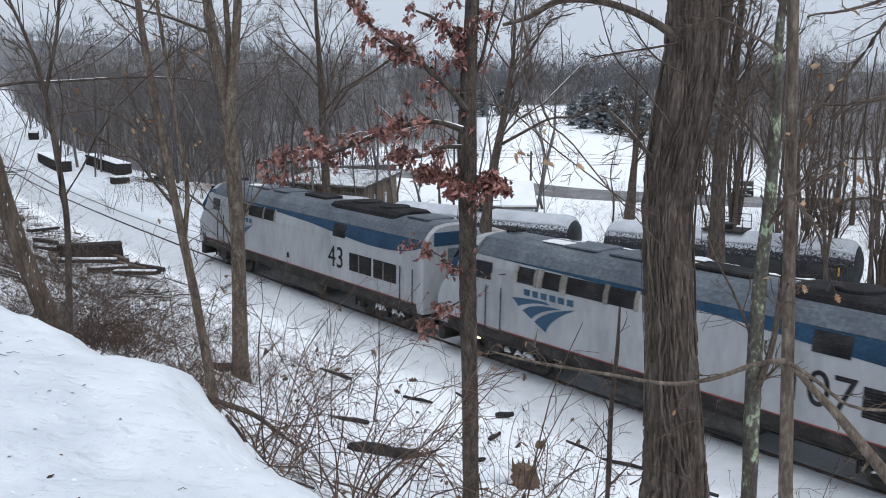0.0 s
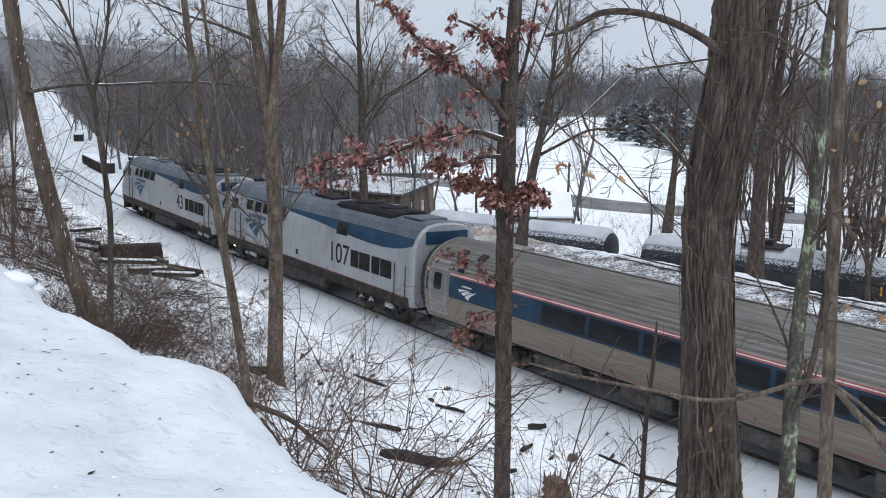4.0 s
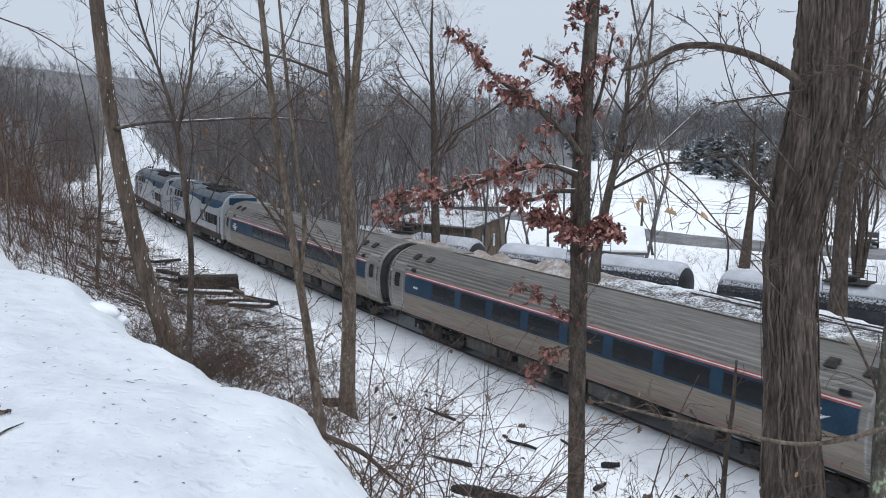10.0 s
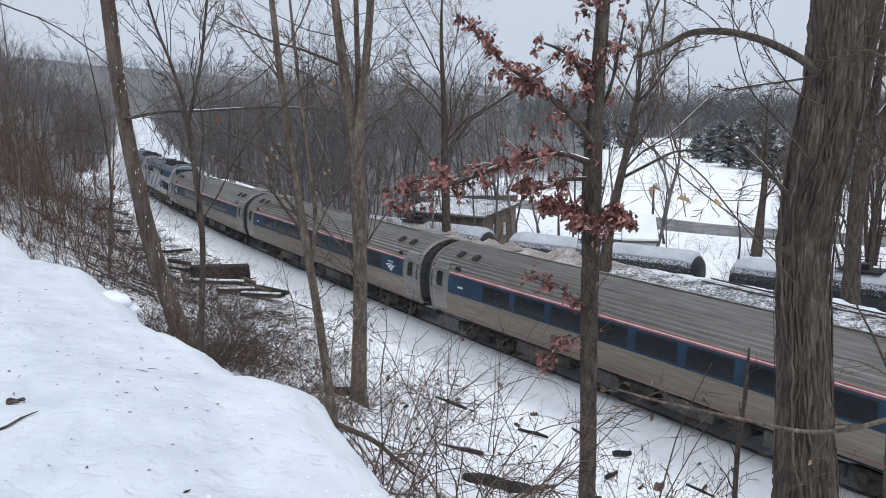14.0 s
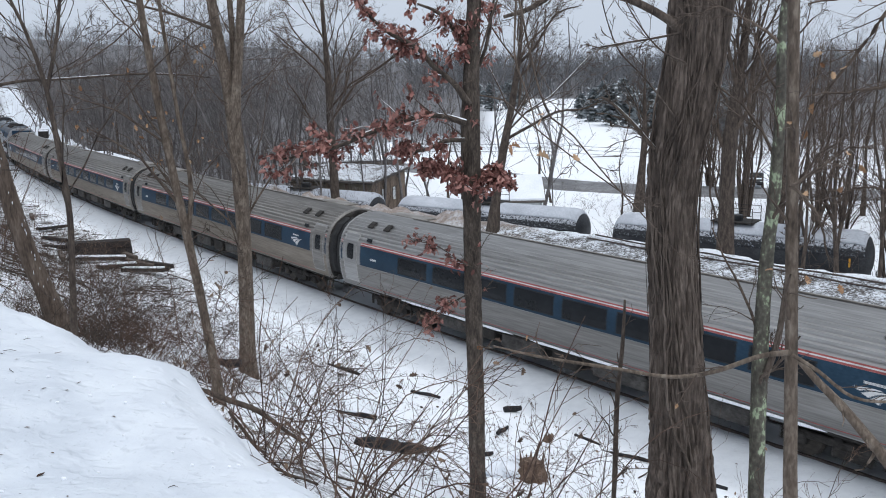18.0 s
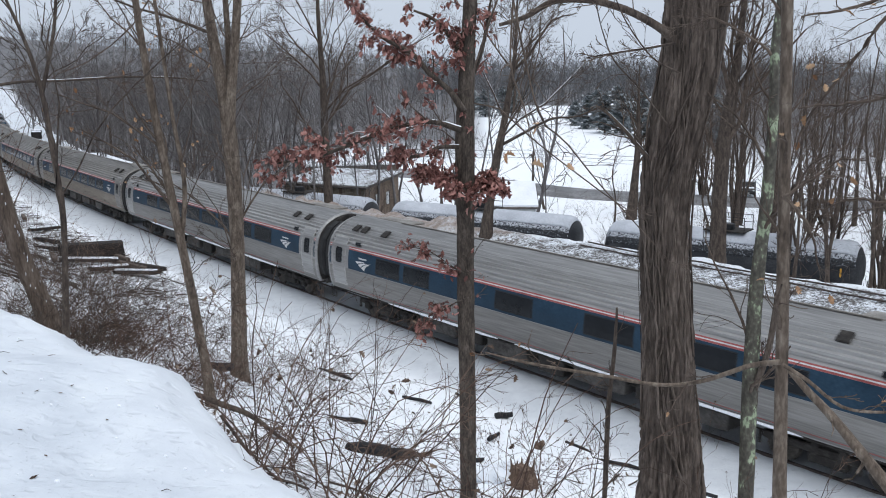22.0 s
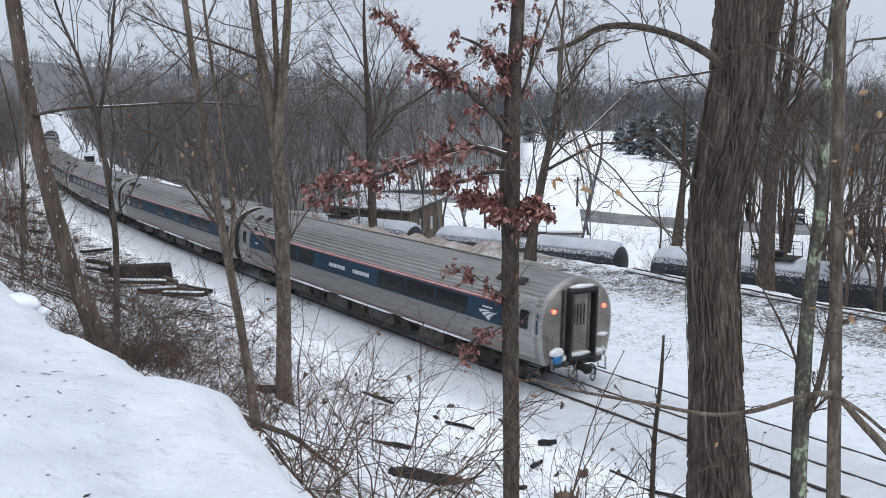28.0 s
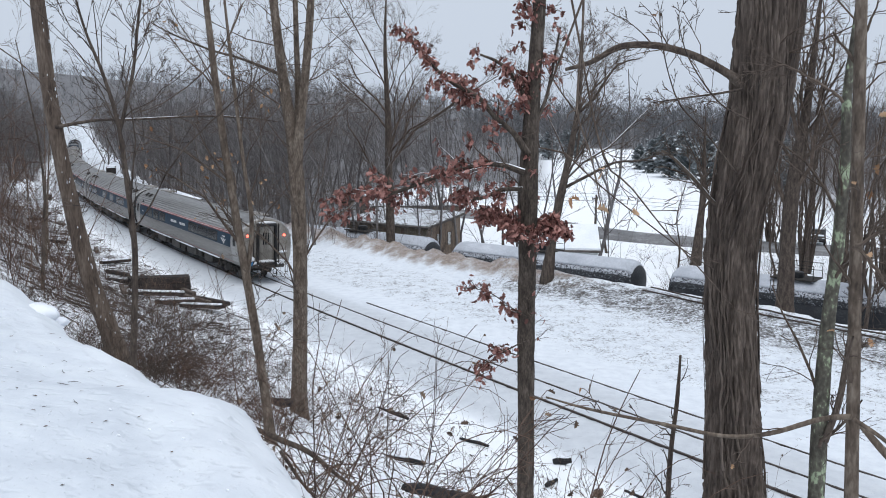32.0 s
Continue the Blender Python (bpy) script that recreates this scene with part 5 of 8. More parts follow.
# thin bare whips low on the slender tree
P, R = resample(p[:34], r[:34], 10)
pc, lv = crown(rng, P, R, [dict(count=9, t0=0.3, t1=1, ratio=0.0, fixed=1.7, spread=0.95, up=0.12, thin=0.14, k=7, wob=0.14), dict(count=5, t0=0.2, t1=1, ratio=0.4, spread=0.6, up=0.05), dict(count=3, t0=0.2, t1=1, ratio=0.5, spread=0.6, up=0.0, k=3)])
twig_part(tr, "whip_growth", pc + [fringe(rng, *lv[-1], 2)], M_BARK_DARK)

# tall forked tree lower down
tr = tree_at("bare_tree", "tall forked bare tree with pale patchy bark")
p, r = trunk_part(tr, "trunk", [(-6.98, 23.5, 1.07, 0.284), (-6.97, 23.5, 1.81, 0.236), (-6.93, 23.52, 3.9, 0.21), (-6.91, 23.52, 6.09, 0.2), (-6.96, 23.51, 7.63, 0.198), (-7.07, 23.48, 8.91, 0.174), (-7.2, 23.43, 9.87, 0.15), (-7.34, 23.39, 11.04, 0.134), (-7.48, 23.35, 12.34, 0.118), (-7.63, 23.3, 14.32, 0.102)], M_BARK_TAN, 48, 0.08, 10, 0.07, 7, to_ground=True, deep=13)
pieces = []
stems = [(p[40:], r[40:])]
for c in ([(-7.01, 23.7, 7.31, 0.061), (-7.02, 23.7, 8.75, 0.099), (-6.97, 23.71, 10.18, 0.091), (-7.0, 23.7, 11.66, 0.075), (-7.03, 23.69, 14.11, 0.059)], [(-6.91, 23.42, 7.18, 0.091), (-6.91, 23.42, 8.69, 0.143), (-6.79, 23.45, 9.73, 0.127), (-6.65, 23.49, 11.06, 0.119), (-6.55, 23.52, 12.36, 0.103), (-6.46, 23.54, 14.35, 0.087)]):
    stems.append(trunk_part(tr, "stem", c, M_BARK_TAN, 24, 0.1, 7, 0.06, 8, deep=9))
for a, b in stems:
    P, R = resample(a, b, 10)
    pc, lv = crown(rng, P, R, [dict(count=14, t0=0.05, t1=1, ratio=0.42, spread=0.95, up=0.08, thin=0.17, k=6), dict(count=5, t0=0.15, t1=1, ratio=0.5, spread=0.65, up=0.06), dict(count=5, t0=0.2, t1=1, ratio=0.5, spread=0.6, up=0.02, k=3)])
    pieces += pc + [fringe(rng, *lv[-1], 2)]
P, R = resample(p, r, 10)
pc, lv = crown(rng, P, R, [dict(count=6, t0=0.55, t1=0.95, ratio=0.3, spread=1.2, up=0.05, thin=0.14), dict(count=5, t0=0.15, t1=1, ratio=0.45, spread=0.6, up=0.05), dict(count=4, t0=0.2, t1=1, ratio=0.5, spread=0.6, up=0.0)])
twig_part(tr, "crown", pieces + pc, M_TWIG)

a, b = trunk_part(tr, "limb", [(-7.33, 23.16, 10.59, 0.046), (-7.73, 23.03, 10.76, 0.038), (-8.32, 22.82, 10.98, 0.032), (-8.96, 22.57, 11.16, 0.026), (-9.8, 22.22, 11.52, 0.018), (-10.23, 22.02, 11.77, 0.011)], M_BARK_DARK, 8, 0.1, 4, 0.08, 45)
P, R = resample(a, b, 12)
pc, lv = crown(rng, P, R, [dict(count=18, t0=0.1, t1=1, ratio=0.0, fixed=1.1, spread=0.7, up=0.05, thin=0.4), dict(count=5, t0=0.2, t1=1, ratio=0.5, spread=0.6, up=0.0, k=3), dict(count=3, t0=0.2, t1=1, ratio=0.5, spread=0.6, up=0.0, k=3)])
twig_part(tr, "limb_twig_growth", pc, M_TWIG)

# oak that keeps its dry leaves
tr = tree_at("oak_tree", "young oak that keeps its red-brown dry leaves")
p, r = trunk_part(tr, "trunk", [(-0.43, 15.69, 1.79, 0.174), (-0.45, 15.69, 3.29, 0.161), (-0.49, 15.68, 5.56, 0.153), (-0.5, 15.68, 7.16, 0.156), (-0.52, 15.68, 8.33, 0.174), (-0.48, 15.69, 9.66, 0.143), (-0.42, 15.69, 10.78, 0.127), (-0.38, 15.69, 11.87, 0.112), (-0.36, 15.69, 13.12, 0.092)], M_BARK_OAK, 64, 0.05, 12, 0.11, 9, to_ground=True, deep=15)
pieces, tips, snow = [], [], []
limb_sets = ([(-0.53, 15.48, 8.83, 0.062), (-0.77, 15.48, 9.18, 0.047), (-1.1, 15.46, 9.46, 0.042), (-1.4, 15.43, 9.8, 0.036), (-1.84, 15.39, 10.03, 0.03), (-2.24, 15.34, 10.39, 0.025), (-2.65, 15.28, 10.87, 0.015)], [(-0.56, 14.98, 8.55, 0.055), (-1.02, 14.96, 8.68, 0.04), (-1.57, 14.92, 8.6, 0.034), (-2.12, 14.85, 8.42, 0.037), (-2.76, 14.75, 8.17, 0.028), (-3.58, 14.58, 8.01, 0.014)], [(-0.49, 15.58, 9.56, 0.047), (-0.74, 15.58, 10.03, 0.038), (-1.03, 15.56, 10.35, 0.033), (-1.37, 15.54, 10.5, 0.019)], [(-0.59, 15.18, 8.26, 0.037), (-0.92, 15.17, 8.25, 0.033), (-1.29, 15.14, 8.1, 0.028), (-1.67, 15.11, 8.13, 0.019)], [(-0.5, 15.88, 9.19, 0.039), (-0.26, 15.89, 9.76, 0.029), (-0.15, 15.89, 10.33, 0.024), (-0.04, 15.89, 10.98, 0.014)], [(-0.5, 15.28, 7.4, 0.038), (-0.72, 15.28, 7.59, 0.033), (-0.91, 15.27, 7.77, 0.028), (-1.15, 15.25, 7.84, 0.019)], [(-0.51, 15.58, 7.32, 0.039), (-0.33, 15.59, 7.52, 0.029), (-0.12, 15.59, 7.6, 0.024), (0.09, 15.59, 7.47, 0.014)], [(-0.47, 15.49, 6.02, 0.014), (-0.75, 15.48, 6.18, 0.011), (-1.1, 15.46, 6.42, 0.009), (-1.51, 15.42, 6.53, 0.006)], [(-0.43, 15.39, 5.64, 0.014), (-0.73, 15.38, 5.5, 0.011), (-1.05, 15.36, 5.28, 0.009), (-1.32, 15.34, 5.02, 0.006)])
for k, c in enumerate(limb_sets):
    a, b = trunk_part(tr, "limb", c, M_BARK_OAK, 10, 0.08, 5, 0.08, 20 + k)
    P, R = resample(a, b, 9)
    many = (26, 40, 12, 14, 9, 16, 16, 11, 10)[k]
    pc, lv = crown(rng, P, R, [dict(count=many, t0=0.06, t1=1, ratio=0.0, fixed=(0.5, 0.62, 0.4, 0.4, 0.4, 0.3, 0.3, 0.2, 0.2)[k], spread=0.8, up=0.06, thin=0.35), dict(count=4, t0=0.2, t1=1, ratio=0.0, fixed=0.2, spread=0.7, up=0.0)])
    pieces += pc
    tip = np.concatenate([lv[0][0][:, 2:].reshape(-1, 3), lv[1][0][:, 1:].reshape(-1, 3)])
    share = (0.55, 0.5, 0.4, 0.45, 0.3, 0.95, 0.95, 0.3, 0.3)[k]
    tips.append(tip[rng.uniform(size=len(tip)) < share])
    snow += snow_on(lv[:1], rng, 0.35)
    Ps, Rs = resample(a, b, 14)
    snow += snow_on([(Ps[:, i:i + 3], Rs[:, i:i + 3]) for i in range(0, 10, 5)], rng, 0.8, 0.45)
# shoots from the trunk, with leaves close to it
P, R = resample(p, r, 24)
pc, lv = crown(rng, P[:, 6:], R[:, 6:], [dict(count=58, t0=0.12, t1=1, ratio=0.0, fixed=0.6, spread=1.1, up=0.15, thin=0.1), dict(count=3, t0=0.3, t1=1, ratio=0.0, fixed=0.25, spread=0.7, up=0.0)])
pieces += pc
tip = np.concatenate([lv[0][0][:, 2:].reshape(-1, 3), lv[1][0][:, 2:].reshape(-1, 3)])
keep = (rng.uniform(size=len(tip)) < np.interp(tip[:, 2], [5.5, 6.0, 6.6, 7.2, 7.8, 9.0, 10.5, 12], [0.1, 0.14, 0.08, 0.12, 0.18, 0.5, 0.6, 0.55]))
tips.append(tip[keep])
twig_part(tr, "crown", pieces, M_TWIG)
tips = np.concatenate(tips)
tips = np.repeat(tips, 2, 0) + rng.normal(size=(len(tips) * 2, 3)) * 0.03
leaf_part(tr, tips, 0.112, M_LEAF, "curled red-brown dry leaves")
v, f = join(snow)
tagged(part("limb_snow", mesh_np("limb_snow", v, f, M_SNOW, True), None, tr, "thin snow lying on the limbs"), kind="stuff")

# the big furrowed tree
tr = tree_at("big_tree", "thick old tree with deeply furrowed brown bark and climbing vines")
a1, b1 = trunk_part(tr, "trunk", [(2.52, 12.11, 3.68, 0.482), (2.47, 12.12, 4.62, 0.418), (2.4, 12.14, 5.84, 0.376), (2.29, 12.16, 7.18, 0.364), (2.29, 12.16, 7.99, 0.375), (2.39, 12.14, 8.78, 0.391), (2.49, 12.12, 9.56, 0.379), (2.5, 12.12, 10.25, 0.341), (2.49, 12.12, 10.86, 0.304), (2.44, 12.13, 11.92, 0.266)], M_BARK, 160, 0.036, 21, 0.24, 12, "deeply furrowed trunk", True, 30)
full = (a1, b1)
a1, b1 = a1[-90:], b1[-90:]
a2, b2 = trunk_part(tr, "stem", [(2.55, 12.62, 8.32, 0.193), (2.67, 12.59, 9.21, 0.293), (2.83, 12.56, 10.35, 0.287), (2.89, 12.54, 11.05, 0.256), (2.9, 12.54, 12.0, 0.224)], M_BARK, 160, 0.04, 16, 0.12, 14, deep=24)
for k in range(13):  # vines and loose strips of bark that climb the trunk
    g = np.random.RandomState(500 + k)
    i0, i1 = sorted((g.randint(0, len(full[0]) // 2), g.randint(len(full[0]) // 2, len(full[0]))))
    idx = np.arange(i0, i1, 3)
    ang = -math.pi / 2 + g.uniform(-1.5, 1.5) + np.cumsum(g.normal(size=len(idx)) * 0.045) + 0.35 * np.sin(idx * g.uniform(0.02, 0.05) + k)
    out = 0.97 + 0.03 * np.sin(idx * 0.11 + k)
    c = full[0][idx] + np.stack([np.cos(ang), np.sin(ang), 0 * ang], 1) * (full[1][idx] * out)[:, None]
    r0 = g.uniform(0.007, 0.022)
    part("vine", Shape().tube(c, np.linspace(r0, r0 * 0.5, len(idx)), 6), M_BARK if k % 3 else M_BARK_DARK, tr, "woody vine clinging to the bark", True)
a3, b3 = trunk_part(tr, "bough", [(2.4, 11.93, 9.72, 0.076), (2.16, 11.98, 9.95, 0.053), (1.81, 12.04, 10.16, 0.048), (1.48, 12.09, 10.29, 0.045), (1.14, 12.13, 10.36, 0.043), (0.75, 12.16, 10.34, 0.04), (0.4, 12.18, 10.15, 0.033), (0.06, 12.19, 10.05, 0.022)], M_BARK_DARK, 16, 0.06, 7, 0.16, 15)
pieces = []
P, R = resample(a3, b3, 12)
pc, lv = crown(rng, P, R, [dict(count=11, t0=0.25, t1=1, ratio=0.0, fixed=0.7, spread=0.9, up=0.1, thin=0.28), dict(count=4, t0=0.2, t1=1, ratio=0.5, spread=0.6, up=0.05), dict(count=3, t0=0.2, t1=1, ratio=0.5, spread=0.6, up=0.0)])
pieces += pc
for a, b in ((a1, b1), (a2, b2)):
    P, R = resample(a, b, 8)
    pc, lv = crown(rng, P, R, [dict(count=5, t0=0.2, t1=1, ratio=0.0, fixed=1.4, spread=1.0, up=0.0, thin=0.06), dict(count=5, t0=0.2, t1=1, ratio=0.5, spread=0.6, up=-0.1), dict(count=4, t0=0.2, t1=1, ratio=0.5, spread=0.6, up=-0.1)])
    pieces += pc
twig_part(tr, "crown", pieces, M_TWIG)
for k, c in enumerate(([(2.15, 12.01, 8.19, 0.052), (1.93, 12.04, 8.44, 0.048), (1.72, 12.08, 8.69, 0.041), (1.47, 12.11, 8.93, 0.033), (1.33, 12.12, 9.01, 0.026)], [(2.23, 11.79, 8.75, 0.022), (2.11, 11.81, 8.91, 0.019), (1.84, 11.86, 9.25, 0.017), (1.53, 11.9, 9.58, 0.016), (1.38, 11.92, 9.92, 0.014), (1.27, 11.93, 10.34, 0.011), (1.21, 11.94, 10.75, 0.009)], [(2.24, 11.68, 9.79, 0.025), (1.9, 11.74, 9.73, 0.023), (1.54, 11.8, 9.68, 0.019), (1.17, 11.84, 9.62, 0.01)], [(2.3, 11.57, 9.42, 0.021), (1.99, 11.63, 9.59, 0.018), (1.73, 11.67, 9.9, 0.015), (1.53, 11.7, 10.25, 0.011), (1.41, 11.71, 10.66, 0.008)])):
    a, b = trunk_part(tr, "branch", [(*q[:3], q[3] * 0.62) for q in c], M_BARK_DARK, 8, 0.05, 4, 0.1, 90 + k)
    P, R = resample(a, b, 14)
    pc, lv = crown(rng, P, R, [dict(count=12, t0=0.2, t1=1, ratio=0.0, fixed=0.45, spread=0.8, up=0.02, thin=0.45), dict(count=3, t0=0.2, t1=1, ratio=0.5, spread=0.6, up=0.0, k=3)])
    twig_part(tr, "branch_twig_growth", pc + [fringe(rng, *lv[-1], 2)], M_TWIG)
    if k % 2 == 0:
        v, f = join(snow_on([(P[:, 2:12], R[:, 2:12])], rng, 1.0, 0.45))
        part("limb_snow", mesh_np("limb_snow", v, f, M_SNOW, True), None, tr)

# lichen-covered tree
tr = tree_at("lichen_tree", "slim crooked tree blotched with pale green lichen")
p, r = trunk_part(tr, "trunk", [(3.49, 11.84, 3.19, 0.109), (3.48, 11.85, 4.1, 0.104), (3.46, 11.85, 5.46, 0.098), (3.46, 11.85, 6.77, 0.085), (3.52, 11.84, 7.82, 0.077), (3.53, 11.83, 8.97, 0.064), (3.51, 11.84, 9.74, 0.057), (3.55, 11.83, 10.56, 0.045), (3.6, 11.81, 11.23, 0.035)], M_BARK_LICHEN, 16, 0.08, 6, 0.1, 16, to_ground=True)
p2, r2 = trunk_part(tr, "fork", [(3.5, 11.74, 5.34, 0.045), (3.62, 11.7, 5.86, 0.041), (3.67, 11.69, 6.36, 0.037), (3.71, 11.67, 7.04, 0.029)], M_BARK_DARK, 8, 0.08, 5, 0.06, 17)
pieces = []
for a, b in ((p[30:], r[30:]), (p2, r2)):
    P, R = resample(a, b, 10)
    pc, lv = crown(rng, P, R, [dict(count=9, t0=0.2, t1=1, ratio=0.3, spread=0.8, up=0.12, thin=0.35), dict(count=5, t0=0.15, t1=1, ratio=0.5, spread=0.6, up=0.05), dict(count=4, t0=0.2, t1=1, ratio=0.5, spread=0.6, up=0.0)])
    pieces += pc
twig_part(tr, "crown", pieces, M_TWIG)

# smooth-barked young tree with long side branches
tr = tree_at("smooth_tree", "straight young tree with smooth tan bark")
p, r = trunk_part(tr, "trunk", [(2.65, 7.81, 5.07, 0.067), (2.62, 7.82, 5.82, 0.061), (2.58, 7.84, 6.72, 0.057), (2.52, 7.85, 7.93, 0.054), (2.48, 7.87, 8.9, 0.05), (2.43, 7.88, 10.05, 0.047), (2.39, 7.89, 10.94, 0.041)], M_BARK_TAN, 18, 0.08, 5, 0.04, 18, to_ground=True)
p2, r2 = trunk_part(tr, "side_branch", [(2.53, 7.75, 6.92, 0.025), (2.3, 7.82, 6.86, 0.022), (1.92, 7.92, 6.68, 0.02), (1.56, 7.99, 6.61, 0.018), (1.06, 8.07, 6.66, 0.016), (0.39, 8.12, 6.75, 0.013), (-0.03, 8.12, 6.85, 0.007)], M_BARK_TAN, 8, 0.08, 4, 0.05, 19)
p3, r3 = trunk_part(tr, "side_branch", [(2.52, 7.65, 6.93, 0.019), (2.72, 7.58, 6.81, 0.017), (2.98, 7.48, 6.62, 0.014), (3.26, 7.37, 6.62, 0.012), (3.59, 7.22, 6.71, 0.009)], M_BARK_TAN, 8, 0.08, 4, 0.05, 20)
pieces, tips = [], []
for a, b, c, fx in ((p2, r2, 9, 0.35), (p3, r3, 5, 0.3), (p[40:], r[40:], 7, 0.7)):
    P, R = resample(a, b, 10)
    pc, lv = crown(rng, P, R, [dict(count=c, t0=0.15, t1=1, ratio=0.0, fixed=fx, spread=0.8, up=0.05, thin=0.45), dict(count=3, t0=0.3, t1=1, ratio=0.5, spread=0.6, up=0.0)])
    pieces += pc
    tips.append(lv[-1][0][:, -1])
twig_part(tr, "crown", pieces, M_TWIG)
tips = np.concatenate(tips)
leaf_part(tr, tips[rng.choice(len(tips), 12, False)], 0.07, M_LEAF_TAN, "a few pale dry leaves")

# dead broken limb leaning beside it
tr = thing("dead_limb", "pale broken dead limb leaning down the bank", "dead branch")
c = [(2.81, 8.39, 6.66, 0.027), (2.98, 8.33, 6.47, 0.037), (3.19, 8.26, 6.25, 0.045), (3.47, 8.15, 5.91, 0.052), (3.85, 7.98, 5.46, 0.062)]
c = c + [(c[-1][0] + 1.3, c[-1][1] - 0.6, 4.0, 0.06), (c[-1][0] + 2.4, c[-1][1] - 1.0, float(ground(c[-1][0] + 2.4, c[-1][1] - 1.0)[0]) - 0.1, 0.07)]
p, r = trunk_part(tr, "stem", c, M_BARK_TAN, 10, 0.07, 4, 0.14, 21)
P, R = resample(p[:30], r[:30], 8)
pc, lv = crown(rng, P, R, [dict(count=4, t0=0.2, t1=0.9, ratio=0.0, fixed=0.3, spread=0.9, up=0.2, thin=0.4)])
twig_part(tr, "stub_growth", pc, M_BARK_TAN)

# dark sapling
tr = tree_at("sapling", "dark crooked sapling with bare twigs")
p, r = trunk_part(tr, "stem", [(1.77, 13.42, 2.6, 0.04), (1.78, 13.42, 3.26, 0.04), (1.79, 13.42, 4.37, 0.036), (1.85, 13.41, 5.27, 0.03), (1.87, 13.41, 5.98, 0.017)], M_BARK_DARK, 8, 0.1, 4, 0.1, 22, to_ground=True)
P, R = resample(p, r, 10)
pc, lv = crown(rng, P, R, [dict(count=12, t0=0.35, t1=1, ratio=0.0, fixed=0.5, spread=0.8, up=0.1, thin=0.5), dict(count=3, t0=0.3, t1=1, ratio=0.5, spread=0.6, up=0.05)])
twig_part(tr, "crown", pc, M_BARK_DARK)

# thin branches that reach in from trees beside the view
for group_label, sets, leaf_count in (("thin bare branch with a few tan leaves reaching over the bank", ([(3.56, 7.49, 10.19, 0.026), (3.14, 7.68, 10.02, 0.02), (2.92, 7.77, 9.94, 0.015), (2.74, 7.83, 9.88, 0.012), (2.53, 7.9, 9.86, 0.008)], [(3.34, 7.38, 9.28, 0.018), (3.05, 7.5, 9.17, 0.013), (2.82, 7.59, 9.14, 0.011), (2.5, 7.7, 9.12, 0.007)], [(3.81, 7.48, 8.48, 0.018), (3.38, 7.69, 8.33, 0.014), (3.06, 7.82, 8.33, 0.011), (2.86, 7.9, 8.22, 0.007)], [(3.64, 8.23, 10.18, 0.022), (3.35, 8.35, 9.72, 0.018), (3.12, 8.44, 9.33, 0.015), (2.92, 8.51, 9.01, 0.011), (2.83, 8.54, 8.72, 0.007)]), 9), ("fine side branches close to the smooth young tree", ([(2.32, 7.86, 9.52, 0.014), (2.17, 7.91, 9.65, 0.012), (2.01, 7.95, 9.75, 0.01), (1.82, 7.99, 9.8, 0.008), (1.65, 8.03, 9.72, 0.005)], [(2.42, 7.62, 8.39, 0.014), (2.49, 7.6, 8.41, 0.014), (2.66, 7.54, 8.52, 0.012), (2.79, 7.5, 8.61, 0.009), (2.98, 7.42, 8.64, 0.006)], [(2.41, 7.62, 8.36, 0.014), (2.51, 7.59, 8.29, 0.014), (2.63, 7.55, 8.14, 0.011), (2.69, 7.53, 7.96, 0.009), (2.73, 7.52, 7.77, 0.007)]), 4), ("long thin bare branch crossing above the bank", ([(-2.51, 9.17, 11.95, 0.014), (-2.85, 9.07, 10.96, 0.011), (-3.18, 8.96, 10.35, 0.009), (-3.46, 8.86, 9.9, 0.008), (-3.83, 8.71, 9.56, 0.006), (-4.08, 8.6, 9.44, 0.004)],), 0), ("long thin bare branch crossing above the bank", ([(-6.12, 6.91, 10.73, 0.010), (-5.62, 7.32, 10.30, 0.008), (-5.19, 7.63, 10.12, 0.007), (-4.84, 7.85, 9.85, 0.006), (-4.6, 8.0, 9.53, 0.005), (-4.48, 8.06, 9.2, 0.003)],), 0)):
    tr = thing("hanging_branch", group_label, "branch")
    pieces, tips = [], []
    for k, c in enumerate(sets):
        a, b = smooth_path(c, 0.06)
        P, R = resample(a, b, 24)
        P = P + np.cumsum(rng.normal(size=P.shape) * 0.006, axis=1)
        pieces.append(tubes(P, R, 6))
        pc, lv = crown(rng, P, R, [dict(count=14, t0=0.1, t1=1, ratio=0.0, fixed=0.42, spread=0.75, up=0.03, thin=0.5), dict(count=4, t0=0.2, t1=1, ratio=0.5, spread=0.7, up=0.0, k=3)], floor=0.0018)
        pieces += pc + [fringe(rng, *lv[-1], 2, floor=0.0013)]
        tips.append(lv[0][0][:, -1])
    twig_part(tr, "crown", pieces, M_TWIG)
    tips = np.concatenate(tips)
    if leaf_count:
        leaf_part(tr, tips[rng.choice(len(tips), leaf_count, False)], 0.085, M_LEAF_TAN, "a few curled tan leaves")


